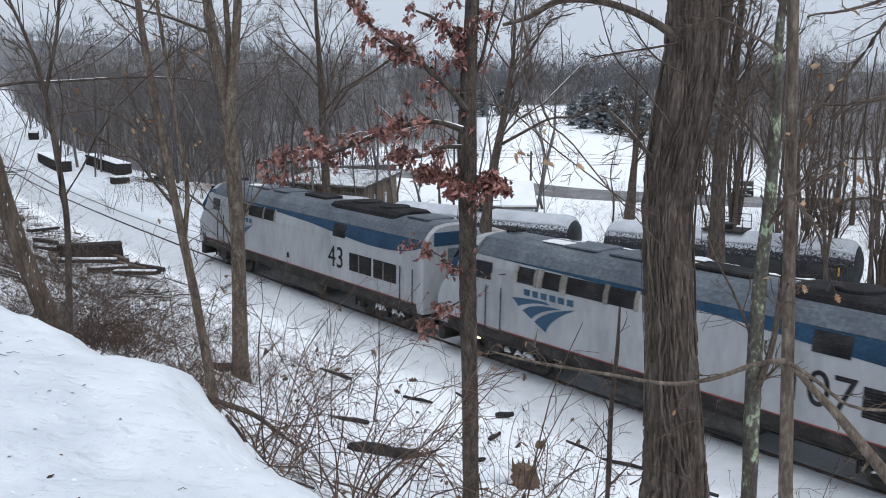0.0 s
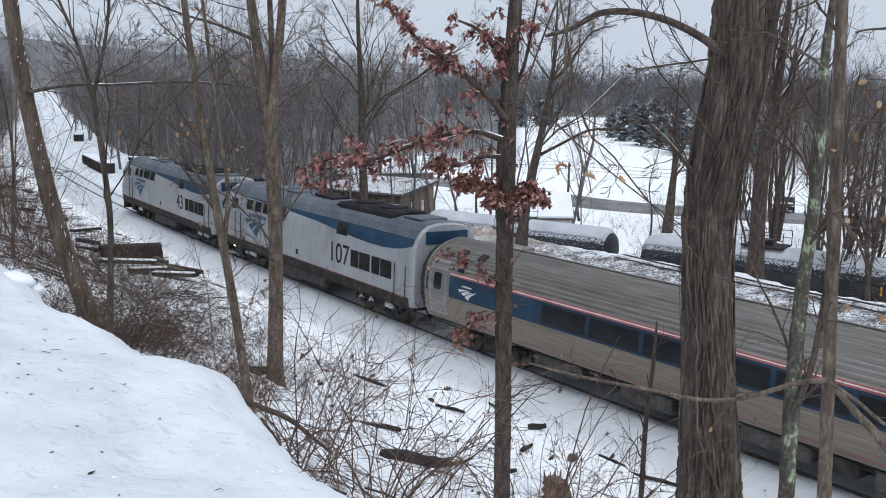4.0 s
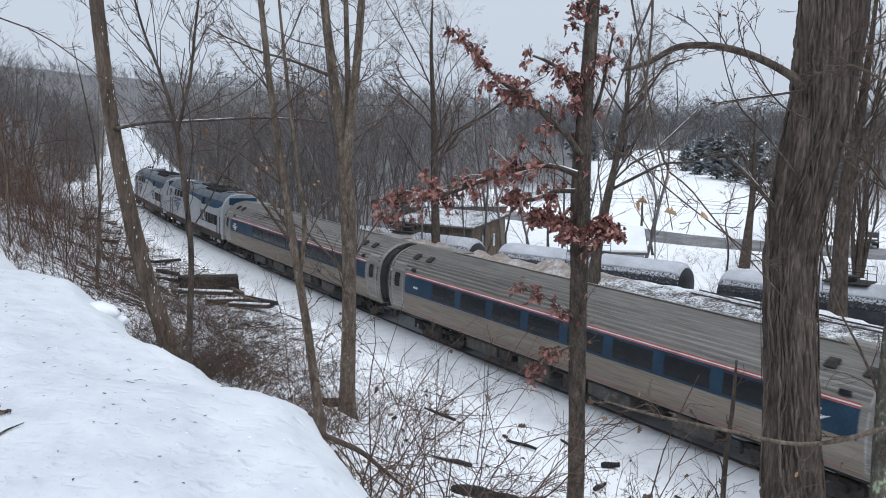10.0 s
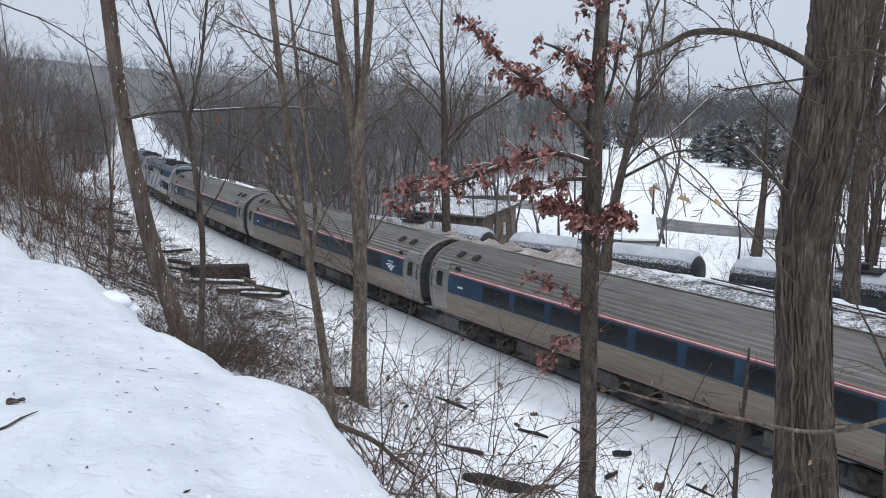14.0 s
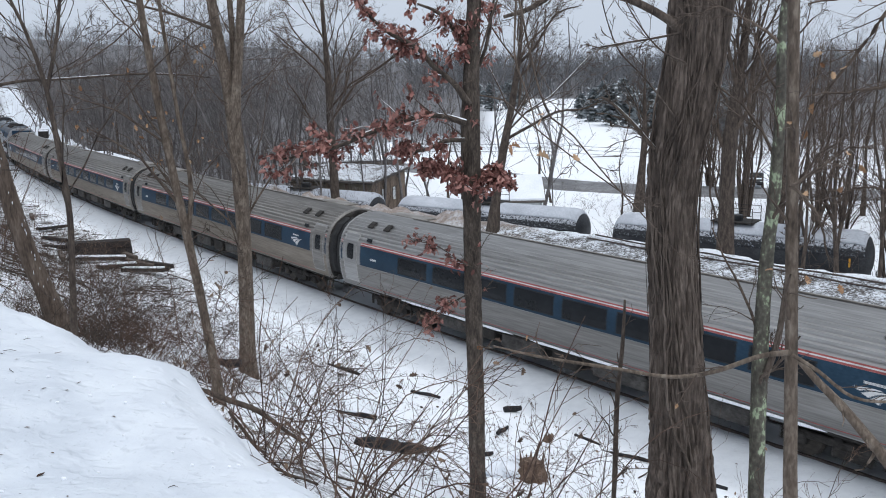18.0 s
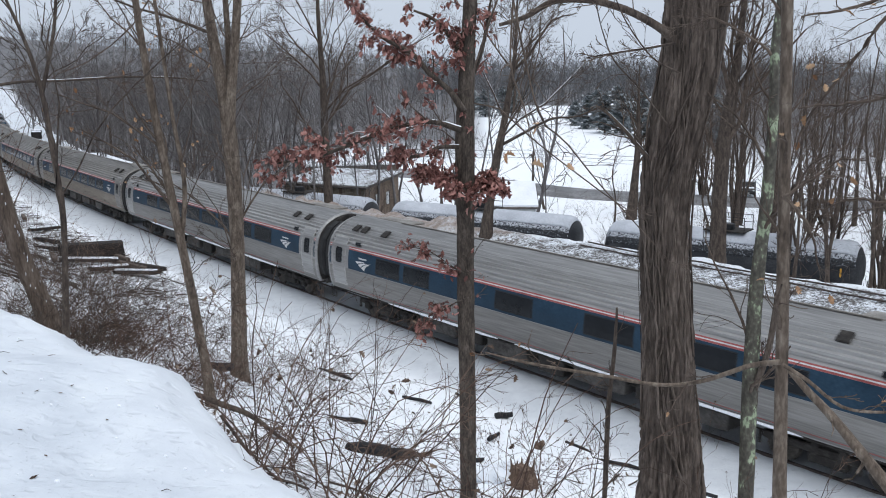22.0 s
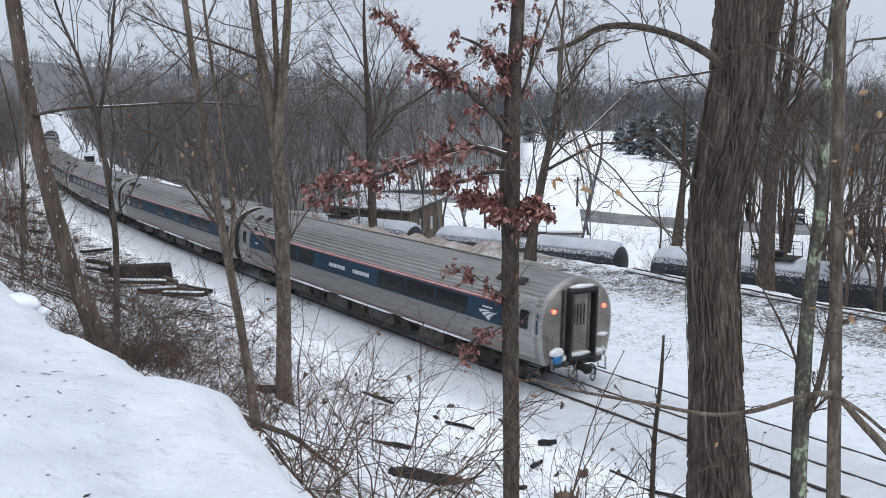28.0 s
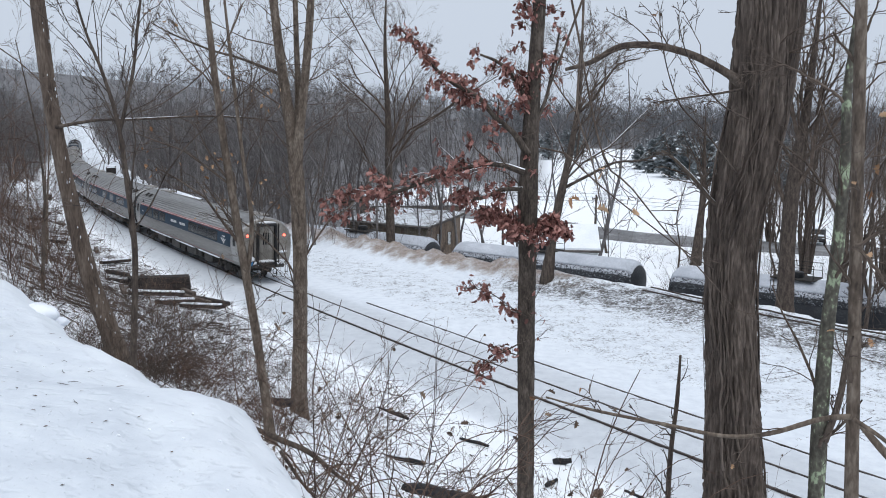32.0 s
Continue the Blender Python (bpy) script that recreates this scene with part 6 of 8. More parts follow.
# ---------------------------------------------------------------- foreground branches
tr = thing("hanging_branch", "thin hanging branch with two curled tan leaves", "branch")
pieces = []
for c in ([(0.5, 5.6, 11.4, 0.012), (0.18, 5.78, 10.19, 0.009), (0.17, 5.78, 9.99, 0.008), (0.15, 5.79, 9.65, 0.007), (0.15, 5.79, 9.38, 0.006), (0.23, 5.78, 9.17, 0.005), (0.29, 5.78, 8.93, 0.004), (0.34, 5.77, 8.69, 0.003)],
          [(0.2, 5.7, 10.2, 0.008), (-0.11, 5.99, 9.27, 0.006), (0.08, 5.99, 9.14, 0.006), (0.33, 5.98, 8.92, 0.005), (0.62, 5.95, 8.70, 0.005), (0.83, 5.92, 8.55, 0.004), (1.04, 5.88, 8.42, 0.003)]):
    a, b = smooth_path(c, 0.06)
    P, R = resample(a, b, 30)
    pieces.append(tubes(P, R, 5))
    pc, lv = crown(rng, P, R, [dict(count=9, t0=0.3, t1=1, ratio=0.0, fixed=0.16, spread=0.8, up=0.0, thin=0.6), dict(count=2, t0=0.4, t1=1, ratio=0.0, fixed=0.08, spread=0.7, up=0.0)], floor=0.0018)
    pieces += pc
twig_part(tr, "crown", pieces, M_TWIG)
leaf_part(tr, np.array([(0.12, 5.79, 8.86), (0.13, 5.78, 8.87), (0.29, 5.78, 9.06), (0.31, 5.77, 9.03), (0.28, 5.78, 8.80), (0.52, 5.9, 8.8), (0.34, 5.77, 9.9), (0.62, 5.95, 10.0)]), 0.085, M_LEAF_TAN, "curled tan dry leaves", 0.2)

tr = thing("hanging_branch", "thin bare branch drooping across the view", "branch")
pieces = []
for c in ([(0.1, 9.4, 10.6, 0.012), (0.46, 9.49, 9.06, 0.010), (0.76, 9.47, 8.71, 0.009), (1.14, 9.43, 8.25, 0.008), (1.47, 9.38, 7.9, 0.007), (1.88, 9.31, 7.45, 0.004)],):
    a, b = smooth_path(c, 0.06)
    P, R = resample(a, b, 26)
    pieces.append(tubes(P, R, 5))
    pc, lv = crown(rng, P, R, [dict(count=12, t0=0.2, t1=1, ratio=0.0, fixed=0.4, spread=0.8, up=0.05, thin=0.6), dict(count=3, t0=0.4, t1=1, ratio=0.0, fixed=0.2, spread=0.7, up=0.0)])
    pieces += pc
twig_part(tr, "crown", pieces, M_TWIG)


# ---------------------------------------------------------------- brush on the bank
def shrub(rng, x, y, height, stems, lean=0.55):
    z = float(ground(x, y)[0]) - 0.05
    m = stems
    a = rng.uniform(0, 6.28, m)
    d = np.stack([np.cos(a) * lean, np.sin(a) * lean, np.ones(m)], 1) * 1.0 + rng.normal(size=(m, 3)) * 0.15
    d /= np.linalg.norm(d, axis=1)[:, None]
    k = 10
    P = np.zeros((m, k, 3))
    P[:, 0] = np.array([x, y, z]) + np.stack([np.cos(a), np.sin(a), 0 * a], 1) * rng.uniform(0, 0.3, m)[:, None]
    ln = height * rng.uniform(0.6, 1.3, m) / (k - 1)
    bend = rng.uniform(0.01, 0.07, m)
    for j in range(1, k):
        P[:, j] = P[:, j - 1] + d * ln[:, None]
        d = d + rng.normal(size=(m, 3)) * 0.11
        d[:, 2] -= bend * j
        d /= np.linalg.norm(d, axis=1)[:, None]
    R = (0.0042 + 0.0022 * height) * rng.uniform(0.6, 1.4, m)[:, None] * np.linspace(1, 0.35, k)[None]
    return P, R


def brush(name, label, spots, mat, seed, sub=(5, 4), lean=0.55, leafy=0):
    r = np.random.RandomState(seed)
    pieces, tips = [], []
    for x, y, h, n in spots:
        P, R = shrub(r, x, y, h, n, lean)
        pieces.append(tubes(P, np.clip(R, 0.003, None), 3))
        pc, lv = crown(r, P, R, [dict(count=sub[0], t0=0.25, t1=1, ratio=0.36, spread=0.85, up=0.05, thin=0.6, k=4, wob=0.16)], (3,), 0.0028)
        pieces += pc + [fringe(r, *lv[0], sub[1], 0.5, 0.8, floor=0.0024)]
        tips.append(lv[0][0][:, -1])
    if leafy:
        tips = np.concatenate(tips)
        v, f = leaves(r, tips[r.choice(len(tips), min(leafy, len(tips)), False)], 0.07, 0.5)
        tagged(new("clinging_leaves", mesh_np("clinging_leaves", v, f, M_LEAF_DULL)), "dull brown leaves clinging to the brush", "leaves", "", "stuff")
    v, f = join(pieces)
    return tagged(new(name, mesh_np(name, v, f, mat)), label, "brush", "", "stuff")


def lay(s, lat):
    return on_track(s, lat)[:2]


rr = random.Random(4)


def scatter(count, s0, s1, lat0, lat1, h0, h1, n0, n1, power=1.0):
    out = []
    for k in range(count):
        s, lat = rr.uniform(s0, s1), lat1 - (lat1 - lat0) * rr.random() ** power
        x, y = lay(s, lat)
        out.append((x, y, rr.uniform(h0, h1), rr.randint(n0, n1)))
    return out


brush("brush", "tall arching brown stems below the snow lip", [(*lay(s, lat), h, n) for s, lat, h, n in ((-17.3, 17.7, 2.2, 8), (-16.4, 17.2, 1.9, 5), (-18.2, 17.3, 1.9, 6), (-15.0, 16.0, 2.2, 5), (-17.0, 15.8, 2.4, 5), (-19.3, 17.2, 1.6, 5), (-13.2, 15.4, 2.2, 5))]
      + scatter(26, -18, -1, 9.0, 16.6, 1.4, 2.9, 2, 4), M_TWIG_RED, 31, (5, 2), leafy=120)
brush("brush", "close clump of upright brown stems under the snow lip", [(-2.35, 8.3, 2.1, 9), (-2.0, 7.6, 1.9, 6), (-2.75, 9.2, 2.3, 8), (-1.4, 7.9, 1.5, 5), (-3.3, 10.2, 2.2, 7), (-0.7, 8.2, 1.3, 5), (-3.9, 11.4, 2.2, 6)], M_TWIG_RED, 43, (5, 2), 0.5, leafy=60)
brush("brush", "long thin canes bending over the snow", scatter(150, -20, 8, 6.0, 16.4, 0.8, 3.0, 1, 2), M_TWIG_RED, 36, (4, 2), 1.1, leafy=160)
brush("brush", "thin bare shoots standing in the snow", scatter(70, -22, 22, 4.8, 12, 0.5, 1.8, 2, 4), M_TWIG, 32, (4, 2))
brush("brush", "twiggy weeds near the foot of the thick tree", scatter(22, -19, -12.0, 4.2, 9.0, 0.4, 1.3, 3, 6) + scatter(12, -11, -7, 4.4, 6.2, 0.4, 0.9, 2, 5), M_TWIG_RED, 37, (5, 3), 0.8, leafy=160)
brush("brush", "low dead stems and grass poking through the snow", scatter(150, -26, 20, 4.2, 12, 0.12, 0.4, 3, 6), M_TWIG_RED, 35, (2, 1))
brush("brush", "dense brown thicket along the slope", scatter(95, 0, 46, 10, 20, 1.2, 3.6, 4, 7) + scatter(85, 4, 62, 14, 34, 2.5, 7.0, 4, 7), M_TWIG_RED, 33, (6, 3), 0.32)
brush("brush", "dense dark tangle of stems on the slope between the trees", scatter(85, -2, 15, 7.0, 14.0, 0.9, 2.3, 4, 7), M_BARK_DARK, 47, (6, 3), 0.75, leafy=90)
brush("brush", "dark tangle of stems round the foot of the leaning tree", [(rr.gauss(-8.9, 1.3), rr.gauss(16.3, 1.2), rr.uniform(0.6, 1.8), rr.randint(5, 8)) for k in range(34)] + scatter(24, 2, 22, 12.0, 17.0, 0.7, 1.8, 4, 6), M_BARK_DARK, 48, (6, 3), 0.8, leafy=70)
brush("brush", "dry grass and stems on the flat across the line", scatter(330, -34, 30, -13, -3.4, 0.08, 0.30, 2, 4), M_TWIG_RED, 38, (1, 1))
brush("brush", "dark tangled shrubs and seedlings by the tank cars", [(rr.uniform(4, 46), rr.uniform(66, 96), rr.uniform(1.5, 5.0), rr.randint(3, 6)) for k in range(80)] + [(8.6, 70, 2.4, 26), (9.2, 70.5, 2.0, 20)], M_BARK_DARK, 39, (5, 3), 0.4)
brush("brush", "dark scrub on the berm before the tank cars", [(rr.uniform(15.5, 36), rr.uniform(45, 62), rr.uniform(2.0, 5.5), rr.randint(2, 4)) for k in range(46)], M_BARK_DARK, 46, (6, 3), 0.4)
brush("brush", "dark undergrowth at the left edge of the line", scatter(110, 100, 240, 5.0, 14, 1.5, 4.0, 3, 5) + scatter(60, 60, 140, 14, 40, 2.0, 5.0, 3, 6), M_TWIG_RED, 40, (4, 2), 0.5)
polar = [(rr.uniform(-43, -30), rr.uniform(34, 75)) for k in range(80)]
brush("brush", "tall dense red-brown thicket on the wooded bank", [(d * math.sin(radians(a)), d * math.cos(radians(a)), rr.uniform(3.0, 8.0), rr.randint(2, 5)) for a, d in polar], M_TWIG_RED, 45, (6, 3), 0.3)
brush("brush", "brown scrub on the left of the line", scatter(130, 42, 110, 8, 26, 1.5, 4.5, 3, 5), M_TWIG_RED, 44, (5, 3), 0.45)
brush("brush", "thin dark saplings and scrub before the tan shed", [(rr.uniform(-30, -7), rr.uniform(64, 84), rr.uniform(2.5, 6.0), rr.randint(2, 4)) for k in range(70)], M_BARK_DARK, 42, (6, 3), 0.3)
brush("brush", "grey-brown undergrowth at the edge of the woods", scatter(170, 36, 130, -24, -7.5, 1.5, 5.5, 3, 5), M_WOOD_FAR, 41, (5, 2), 0.4)
brush("dead_stalks", "matted dead brown stalks below the snow lip", scatter(85, -6.5, 1.5, 12.6, 15.6, 0.5, 1.2, 12, 18) + scatter(40, 1.5, 16, 13.0, 18.2, 0.4, 1.1, 7, 12), M_TWIG_RED, 34, (2, 1), 0.9)


# tall thin saplings on the slope, each its own
def slim_tree(x, y, height, r0, seed, lean=0.06, mat=None, label="thin bare sapling standing on the slope"):
    g = np.random.RandomState(seed)
    z = float(ground(x, y)[0]) - 0.2
    k = 9
    P = np.zeros((1, k, 3))
    P[0, 0] = (x, y, z)
    d = np.array([g.normal() * lean, g.normal() * lean, 1.0])
    for j in range(1, k):
        P[0, j] = P[0, j - 1] + d * height / (k - 1)
        d = d + g.normal(size=3) * 0.05
        d[2] = 1.0
    R = np.linspace(r0, r0 * 0.2, k)[None]
    t = thing("sapling", label, "tree", "saplings on the slope")
    v, f = tubes(P, R, 7)
    part("stem", mesh_np("stem", v, f, mat or M_BARK_TAN, True), None, t)
    pc, lv = crown(g, P, R, [dict(count=11, t0=0.25, t1=1, ratio=0.28, spread=0.7, up=0.2, thin=0.4, k=4), dict(count=4, t0=0.2, t1=1, ratio=0.5, spread=0.6, up=0.08, k=3)], (3, 3))
    twig_part(t, "crown", pc + [fringe(g, *lv[-1], 3, 0.55)], M_TWIG_RED)


for k in range(76):
    s, lat = rr.uniform(6, 58), rr.uniform(12.0, 30)
    x, y = lay(s, lat)
    slim_tree(x, y, rr.uniform(5, 11), rr.uniform(0.03, 0.075), 100 + k, 0.1, M_BARK_DARK if k % 2 else M_BARK_TAN)
for s, lat, h in ((-9.0, 9.0, 3.5), (-6.0, 10.5, 3.0), (-11.5, 9.0, 2.6), (-4.0, 8.0, 3.2), (-13.5, 10.5, 3.0), (-16.0, 9.0, 3.4)):
    x, y = lay(s, lat)
    slim_tree(x, y, h, 0.016, 150 + int(s * 3), 0.12, M_BARK_DARK, "thin dark shoot in the snow")


# ---------------------------------------------------------------- larger trees across the line
STEM_PLAN = [dict(count=11, t0=0.05, t1=1, ratio=0.4, spread=0.65, up=0.22, thin=0.45, k=4), dict(count=6, t0=0.15, t1=1, ratio=0.5, spread=0.6, up=0.1, k=3)]


def standing_tree(name, label, ctrl, seed, mat=None, plan=None, crown_from=0.3, group="trees across the line", stems=(), limbs=False):
    g = np.random.RandomState(seed)
    t = thing(name, label, "tree", group)
    a, b = trunk_part(t, "trunk", ctrl, mat or M_BARK_DARK, 12, 0.4, 6, 0.08, seed, to_ground=True)
    i = int(len(a) * crown_from)
    P, R = resample(a[i:], b[i:], 10)
    pc, lv = crown(g, P, R, plan or [dict(count=16, t0=0.1, t1=1, ratio=0.45, spread=0.75, up=0.22, thin=0.4), dict(count=6, t0=0.15, t1=1, ratio=0.5, spread=0.6, up=0.12, k=4), dict(count=6, t0=0.15, t1=1, ratio=0.5, spread=0.6, up=0.05, k=3), dict(count=3, t0=0.2, t1=1, ratio=0.55, spread=0.6, up=0.0, k=3)], (5, 4, 3, 3))
    pc.append(fringe(g, *lv[-1], 5, 0.6, floor=0.006))
    for k, c in enumerate(stems):
        a2, b2 = trunk_part(t, "stem" if k < 9 and not limbs else "limb", c, mat or M_BARK_DARK, 9, 0.4, 5, 0.08, seed + 40 + k)
        P2, R2 = resample(a2[len(a2) // 5:], b2[len(a2) // 5:], 9)
        p2, l2 = crown(g, P2, R2, STEM_PLAN, (4, 3, 3))
        pc += p2 + [fringe(g, *l2[-1], 2, 0.65, floor=0.006)]
    twig_part(t, "crown", pc, M_TWIG)
    sn = snow_on(lv[:1], g, 0.22)
    if sn:
        v, f = join(sn)
        tagged(part("limb_snow", mesh_np("limb_snow", v, f, M_SNOW, True), None, t), kind="stuff")


VASE = [dict(count=14, t0=0.05, t1=0.8, ratio=0.62, spread=0.75, up=0.16, thin=0.42), dict(count=7, t0=0.15, t1=1, ratio=0.5, spread=0.5, up=0.15, k=4), dict(count=6, t0=0.15, t1=1, ratio=0.5, spread=0.6, up=0.06, k=3), dict(count=4, t0=0.2, t1=1, ratio=0.55, spread=0.6, up=0.0, k=2)]
standing_tree("bare_tree", "broad bare tree with snow-lined limbs, beside the tan shed", [(-13.4, 70.7, -0.6, 0.36), (-13.57, 70.71, 5.45, 0.3), (-13.66, 70.69, 9.9, 0.24), (-13.9, 70.67, 15.0, 0.14), (-13.8, 70.6, 20.0, 0.04)], 51, plan=VASE, crown_from=0.28)
standing_tree("bare_tree", "crooked bare tree on the berm, with snow in its forks", [(-0.72, 52.99, 0.2, 0.3), (-0.45, 52.99, 2.6, 0.27), (-0.09, 52.99, 4.9, 0.25), (0.3, 52.99, 6.9, 0.2), (0.55, 52.99, 8.5, 0.17), (0.9, 52.98, 11.0, 0.12), (1.0, 53, 14.5, 0.04)], 52, plan=VASE, crown_from=0.35, stems=([(0.26, 52.99, 5.81, 0.097), (1.46, 52.97, 6.47, 0.084), (3.04, 52.9, 7.28, 0.07), (4.46, 52.79, 7.42, 0.051), (5.93, 52.65, 8.06, 0.031)], [(0.75, 52.98, 9.95, 0.096), (1.67, 52.96, 10.85, 0.083), (2.07, 52.95, 11.48, 0.07), (3.0, 52.9, 12.79, 0.056), (4.13, 52.82, 13.1, 0.031)]), limbs=True)
standing_tree("bare_tree", "dark stout bare tree on the berm", [(11.8, 48.6, 0.2, 0.46), (11.75, 48.65, 3.9, 0.40), (11.9, 48.6, 7.2, 0.34), (12.2, 48.5, 9.8, 0.26), (12.6, 48.5, 16.0, 0.08)], 53, crown_from=0.25)
standing_tree("bare_tree", "bare tree by the road with a thick dark trunk", [(13.3, 91, -4.7, 0.42), (13.5, 91, -0.8, 0.4), (13.7, 91, 2.6, 0.3), (13.6, 91, 8.0, 0.12), (13.6, 91, 11, 0.04)], 54)
for k, (x, y, h, r0) in enumerate(((17.5, 47.5, 13, 0.2), (19.0, 52, 14, 0.2), (20.5, 46.5, 15, 0.24), (22.5, 50, 14, 0.2), (24.0, 46.5, 15, 0.22), (27, 49, 14, 0.2), (31, 85, 17, 0.34), (34, 88, 16, 0.3), (37.5, 84, 17, 0.32), (41, 87, 16, 0.3), (44, 83, 17, 0.3), (30, 72, 14, 0.24), (36, 70, 15, 0.26), (40, 72, 15, 0.26), (22, 92, 14, 0.26), (-6, 96, 11, 0.2), (5, 98, 9, 0.18), (16, 70, 10, 0.16), (9, 72, 9, 0.15), (15, 46, 12, 0.14), (18.2, 44.5, 13, 0.16), (21.5, 44, 14, 0.18), (23.2, 43, 13, 0.15), (25.5, 42, 14, 0.2), (28, 42.5, 15, 0.2), (31, 44, 15, 0.2), (27, 60, 15, 0.24), (32, 62, 16, 0.24), (25, 84, 15, 0.3), (28, 95, 16, 0.3), (47, 90, 17, 0.32), (50, 84, 16, 0.3))):
    z, r0 = float(ground(x, y)[0]), r0 * 0.55
    j = rr.uniform(-0.6, 0.6)
    standing_tree("bare_tree", "slim dark bare tree near the tank cars", [(x, y, z, r0 * 1.2), (x + j * 0.3 + rr.uniform(-0.25, 0.25), y, z + h * 0.22, r0), (x + j * 0.5 + rr.uniform(-0.4, 0.4), y, z + h * 0.45, r0 * 0.8), (x + j * 0.8 + rr.uniform(-0.5, 0.5), y, z + h * 0.7, r0 * 0.5), (x + j, y, z + h, 0.03)], 60 + k, plan=[dict(count=13, t0=0.1, t1=1, ratio=0.36, spread=0.6, up=0.3, thin=0.4), dict(count=7, t0=0.15, t1=1, ratio=0.5, spread=0.55, up=0.12, k=3)])


# clumps of several stems beyond the tank cars and along the berm
for k in range(38):
    if k >= 26:
        x, y, h = rr.uniform(13, 26), rr.uniform(86, 126), rr.uniform(7, 13)
    elif k < 16:
        x, y, h = 19 + 2.3 * k + rr.uniform(-1, 1), rr.uniform(70, 90), rr.uniform(14, 19)
    else:
        x, y, h = 17 + 1.8 * (k - 16) + rr.uniform(-0.6, 0.6), rr.uniform(43, 57) + 0.3 * (k - 16), rr.uniform(10, 14)
    z = float(ground(x, y)[0])
    r0 = rr.uniform(0.08, 0.16)
    cs = []
    for q in range(rr.randint(2, 4)):
        a, sp = rr.uniform(0, 6.28), rr.uniform(0.6, 2.0)
        hh = h * rr.uniform(0.7, 1.0)
        cs.append([(x + 0.2 * math.cos(a), y + 0.2 * math.sin(a), z - 0.3, r0), (x + 0.45 * sp * math.cos(a) + rr.uniform(-0.3, 0.3), y + 0.45 * sp * math.sin(a), z + hh * 0.22, r0 * 0.8), (x + 0.8 * sp * math.cos(a) + rr.uniform(-0.5, 0.5), y + 0.8 * sp * math.sin(a), z + hh * 0.45, r0 * 0.6), (x + sp * 1.0 * math.cos(a) + rr.uniform(-0.6, 0.6), y + sp * math.sin(a), z + hh * 0.7, r0 * 0.4), (x + sp * 1.3 * math.cos(a), y + sp * 1.3 * math.sin(a), z + hh, 0.025)])
    standing_tree("bare_tree", "clump of dark bare stems beyond the tank cars" if k < 16 or k > 25 else "dark bare tree with several stems on the berm", [(x, y, z, r0 * 1.2), (x, y, z + h * 0.3, r0), (x + 0.3, y, z + h * 0.65, r0 * 0.6), (x + 0.4, y, z + h, 0.03)], 300 + k, plan=STEM_PLAN, stems=cs)


# ---------------------------------------------------------------- woods
def wood_template(seed, levels):
    """One bare tree of unit height: a thin wandering trunk, some with a fork, and rising branches."""
    g = np.random.RandomState(seed)
    k0 = 7 if levels > 1 else 3
    P = np.zeros((1 + (levels > 1 and seed % 2), k0, 3))
    for i in range(len(P)):
        P[i, 0] = (0, 0, 0) if i == 0 else P[0, 2]
        d = np.array([g.normal() * 0.10, g.normal() * 0.10, 1.0]) if i == 0 else np.array([g.choice([-1, 1]) * 0.35, g.normal() * 0.25, 1.0])
        for j in range(1, k0):
            P[i, j] = P[i, j - 1] + d * (1.0 if i == 0 else 0.62) / (k0 - 1)
            d = d + np.array([g.normal() * 0.10, g.normal() * 0.10, 0])
    R = np.linspace(0.0085, 0.0016, k0)[None] * np.array([1.0, 0.7])[:len(P), None]
    pieces = [tubes(P, R, 4 if levels > 1 else 3)]
    if levels == 1:
        Q, S = sprout(g, P, R, count=9, t0=0.15, t1=1, ratio=0.38, spread=0.8, up=0.3, thin=0.5, k=2)
        pieces.append(slivers(Q, np.clip(S, 0.005, None)))
        pieces.append(fringe(g, Q, S, 1, 0.6, 0.7, 0.1, 0.007))
        return join(pieces)
    Q, S = sprout(g, P, R, count=(16 if levels == 3 else 13) // len(P), t0=0.12, t1=1, ratio=0.34, spread=0.8, up=0.2, thin=0.42, k=3, wob=0.14)
    pieces.append(tubes(Q, np.clip(S, 0.0008, None), 3))
    Q, S = sprout(g, Q, S, count=7 if levels == 3 else 6, t0=0.1, t1=1, ratio=0.5, spread=0.7, up=0.1, thin=0.6, k=2)
    pieces.append(slivers(Q, np.clip(S, 0.0010 if levels == 3 else 0.0016, None)))
    pieces.append(fringe(g, Q, S, 2 if levels == 3 else 1, 0.6, 0.75, 0.04, 0.0007 if levels == 3 else 0.0013))
    return join(pieces)


def wood(name, label, spots, seed, levels, mat, kinds=10):
    tpl = [wood_template(seed + k, levels) for k in range(kinds)]
    g = np.random.RandomState(seed)
    pieces = []
    xs = np.array([(p[0], p[1]) for p in spots])
    zs = ground(xs[:, 0], xs[:, 1]) - 0.2
    for (x, y, h), z in zip(spots, zs):
        v, f = tpl[g.randint(kinds)]
        a, wide = g.uniform(0, 6.28), g.uniform(0.8, 1.4)
        c, s = math.cos(a) * wide, math.sin(a) * wide
        w = v * h
        pieces.append((np.stack([w[:, 0] * c - w[:, 1] * s + x, w[:, 0] * s + w[:, 1] * c + y, w[:, 2] + z], 1), f))
    v, f = join(pieces)
    return tagged(new(name, mesh_np(name, v, f, mat)), label, "woods", "", "stuff")


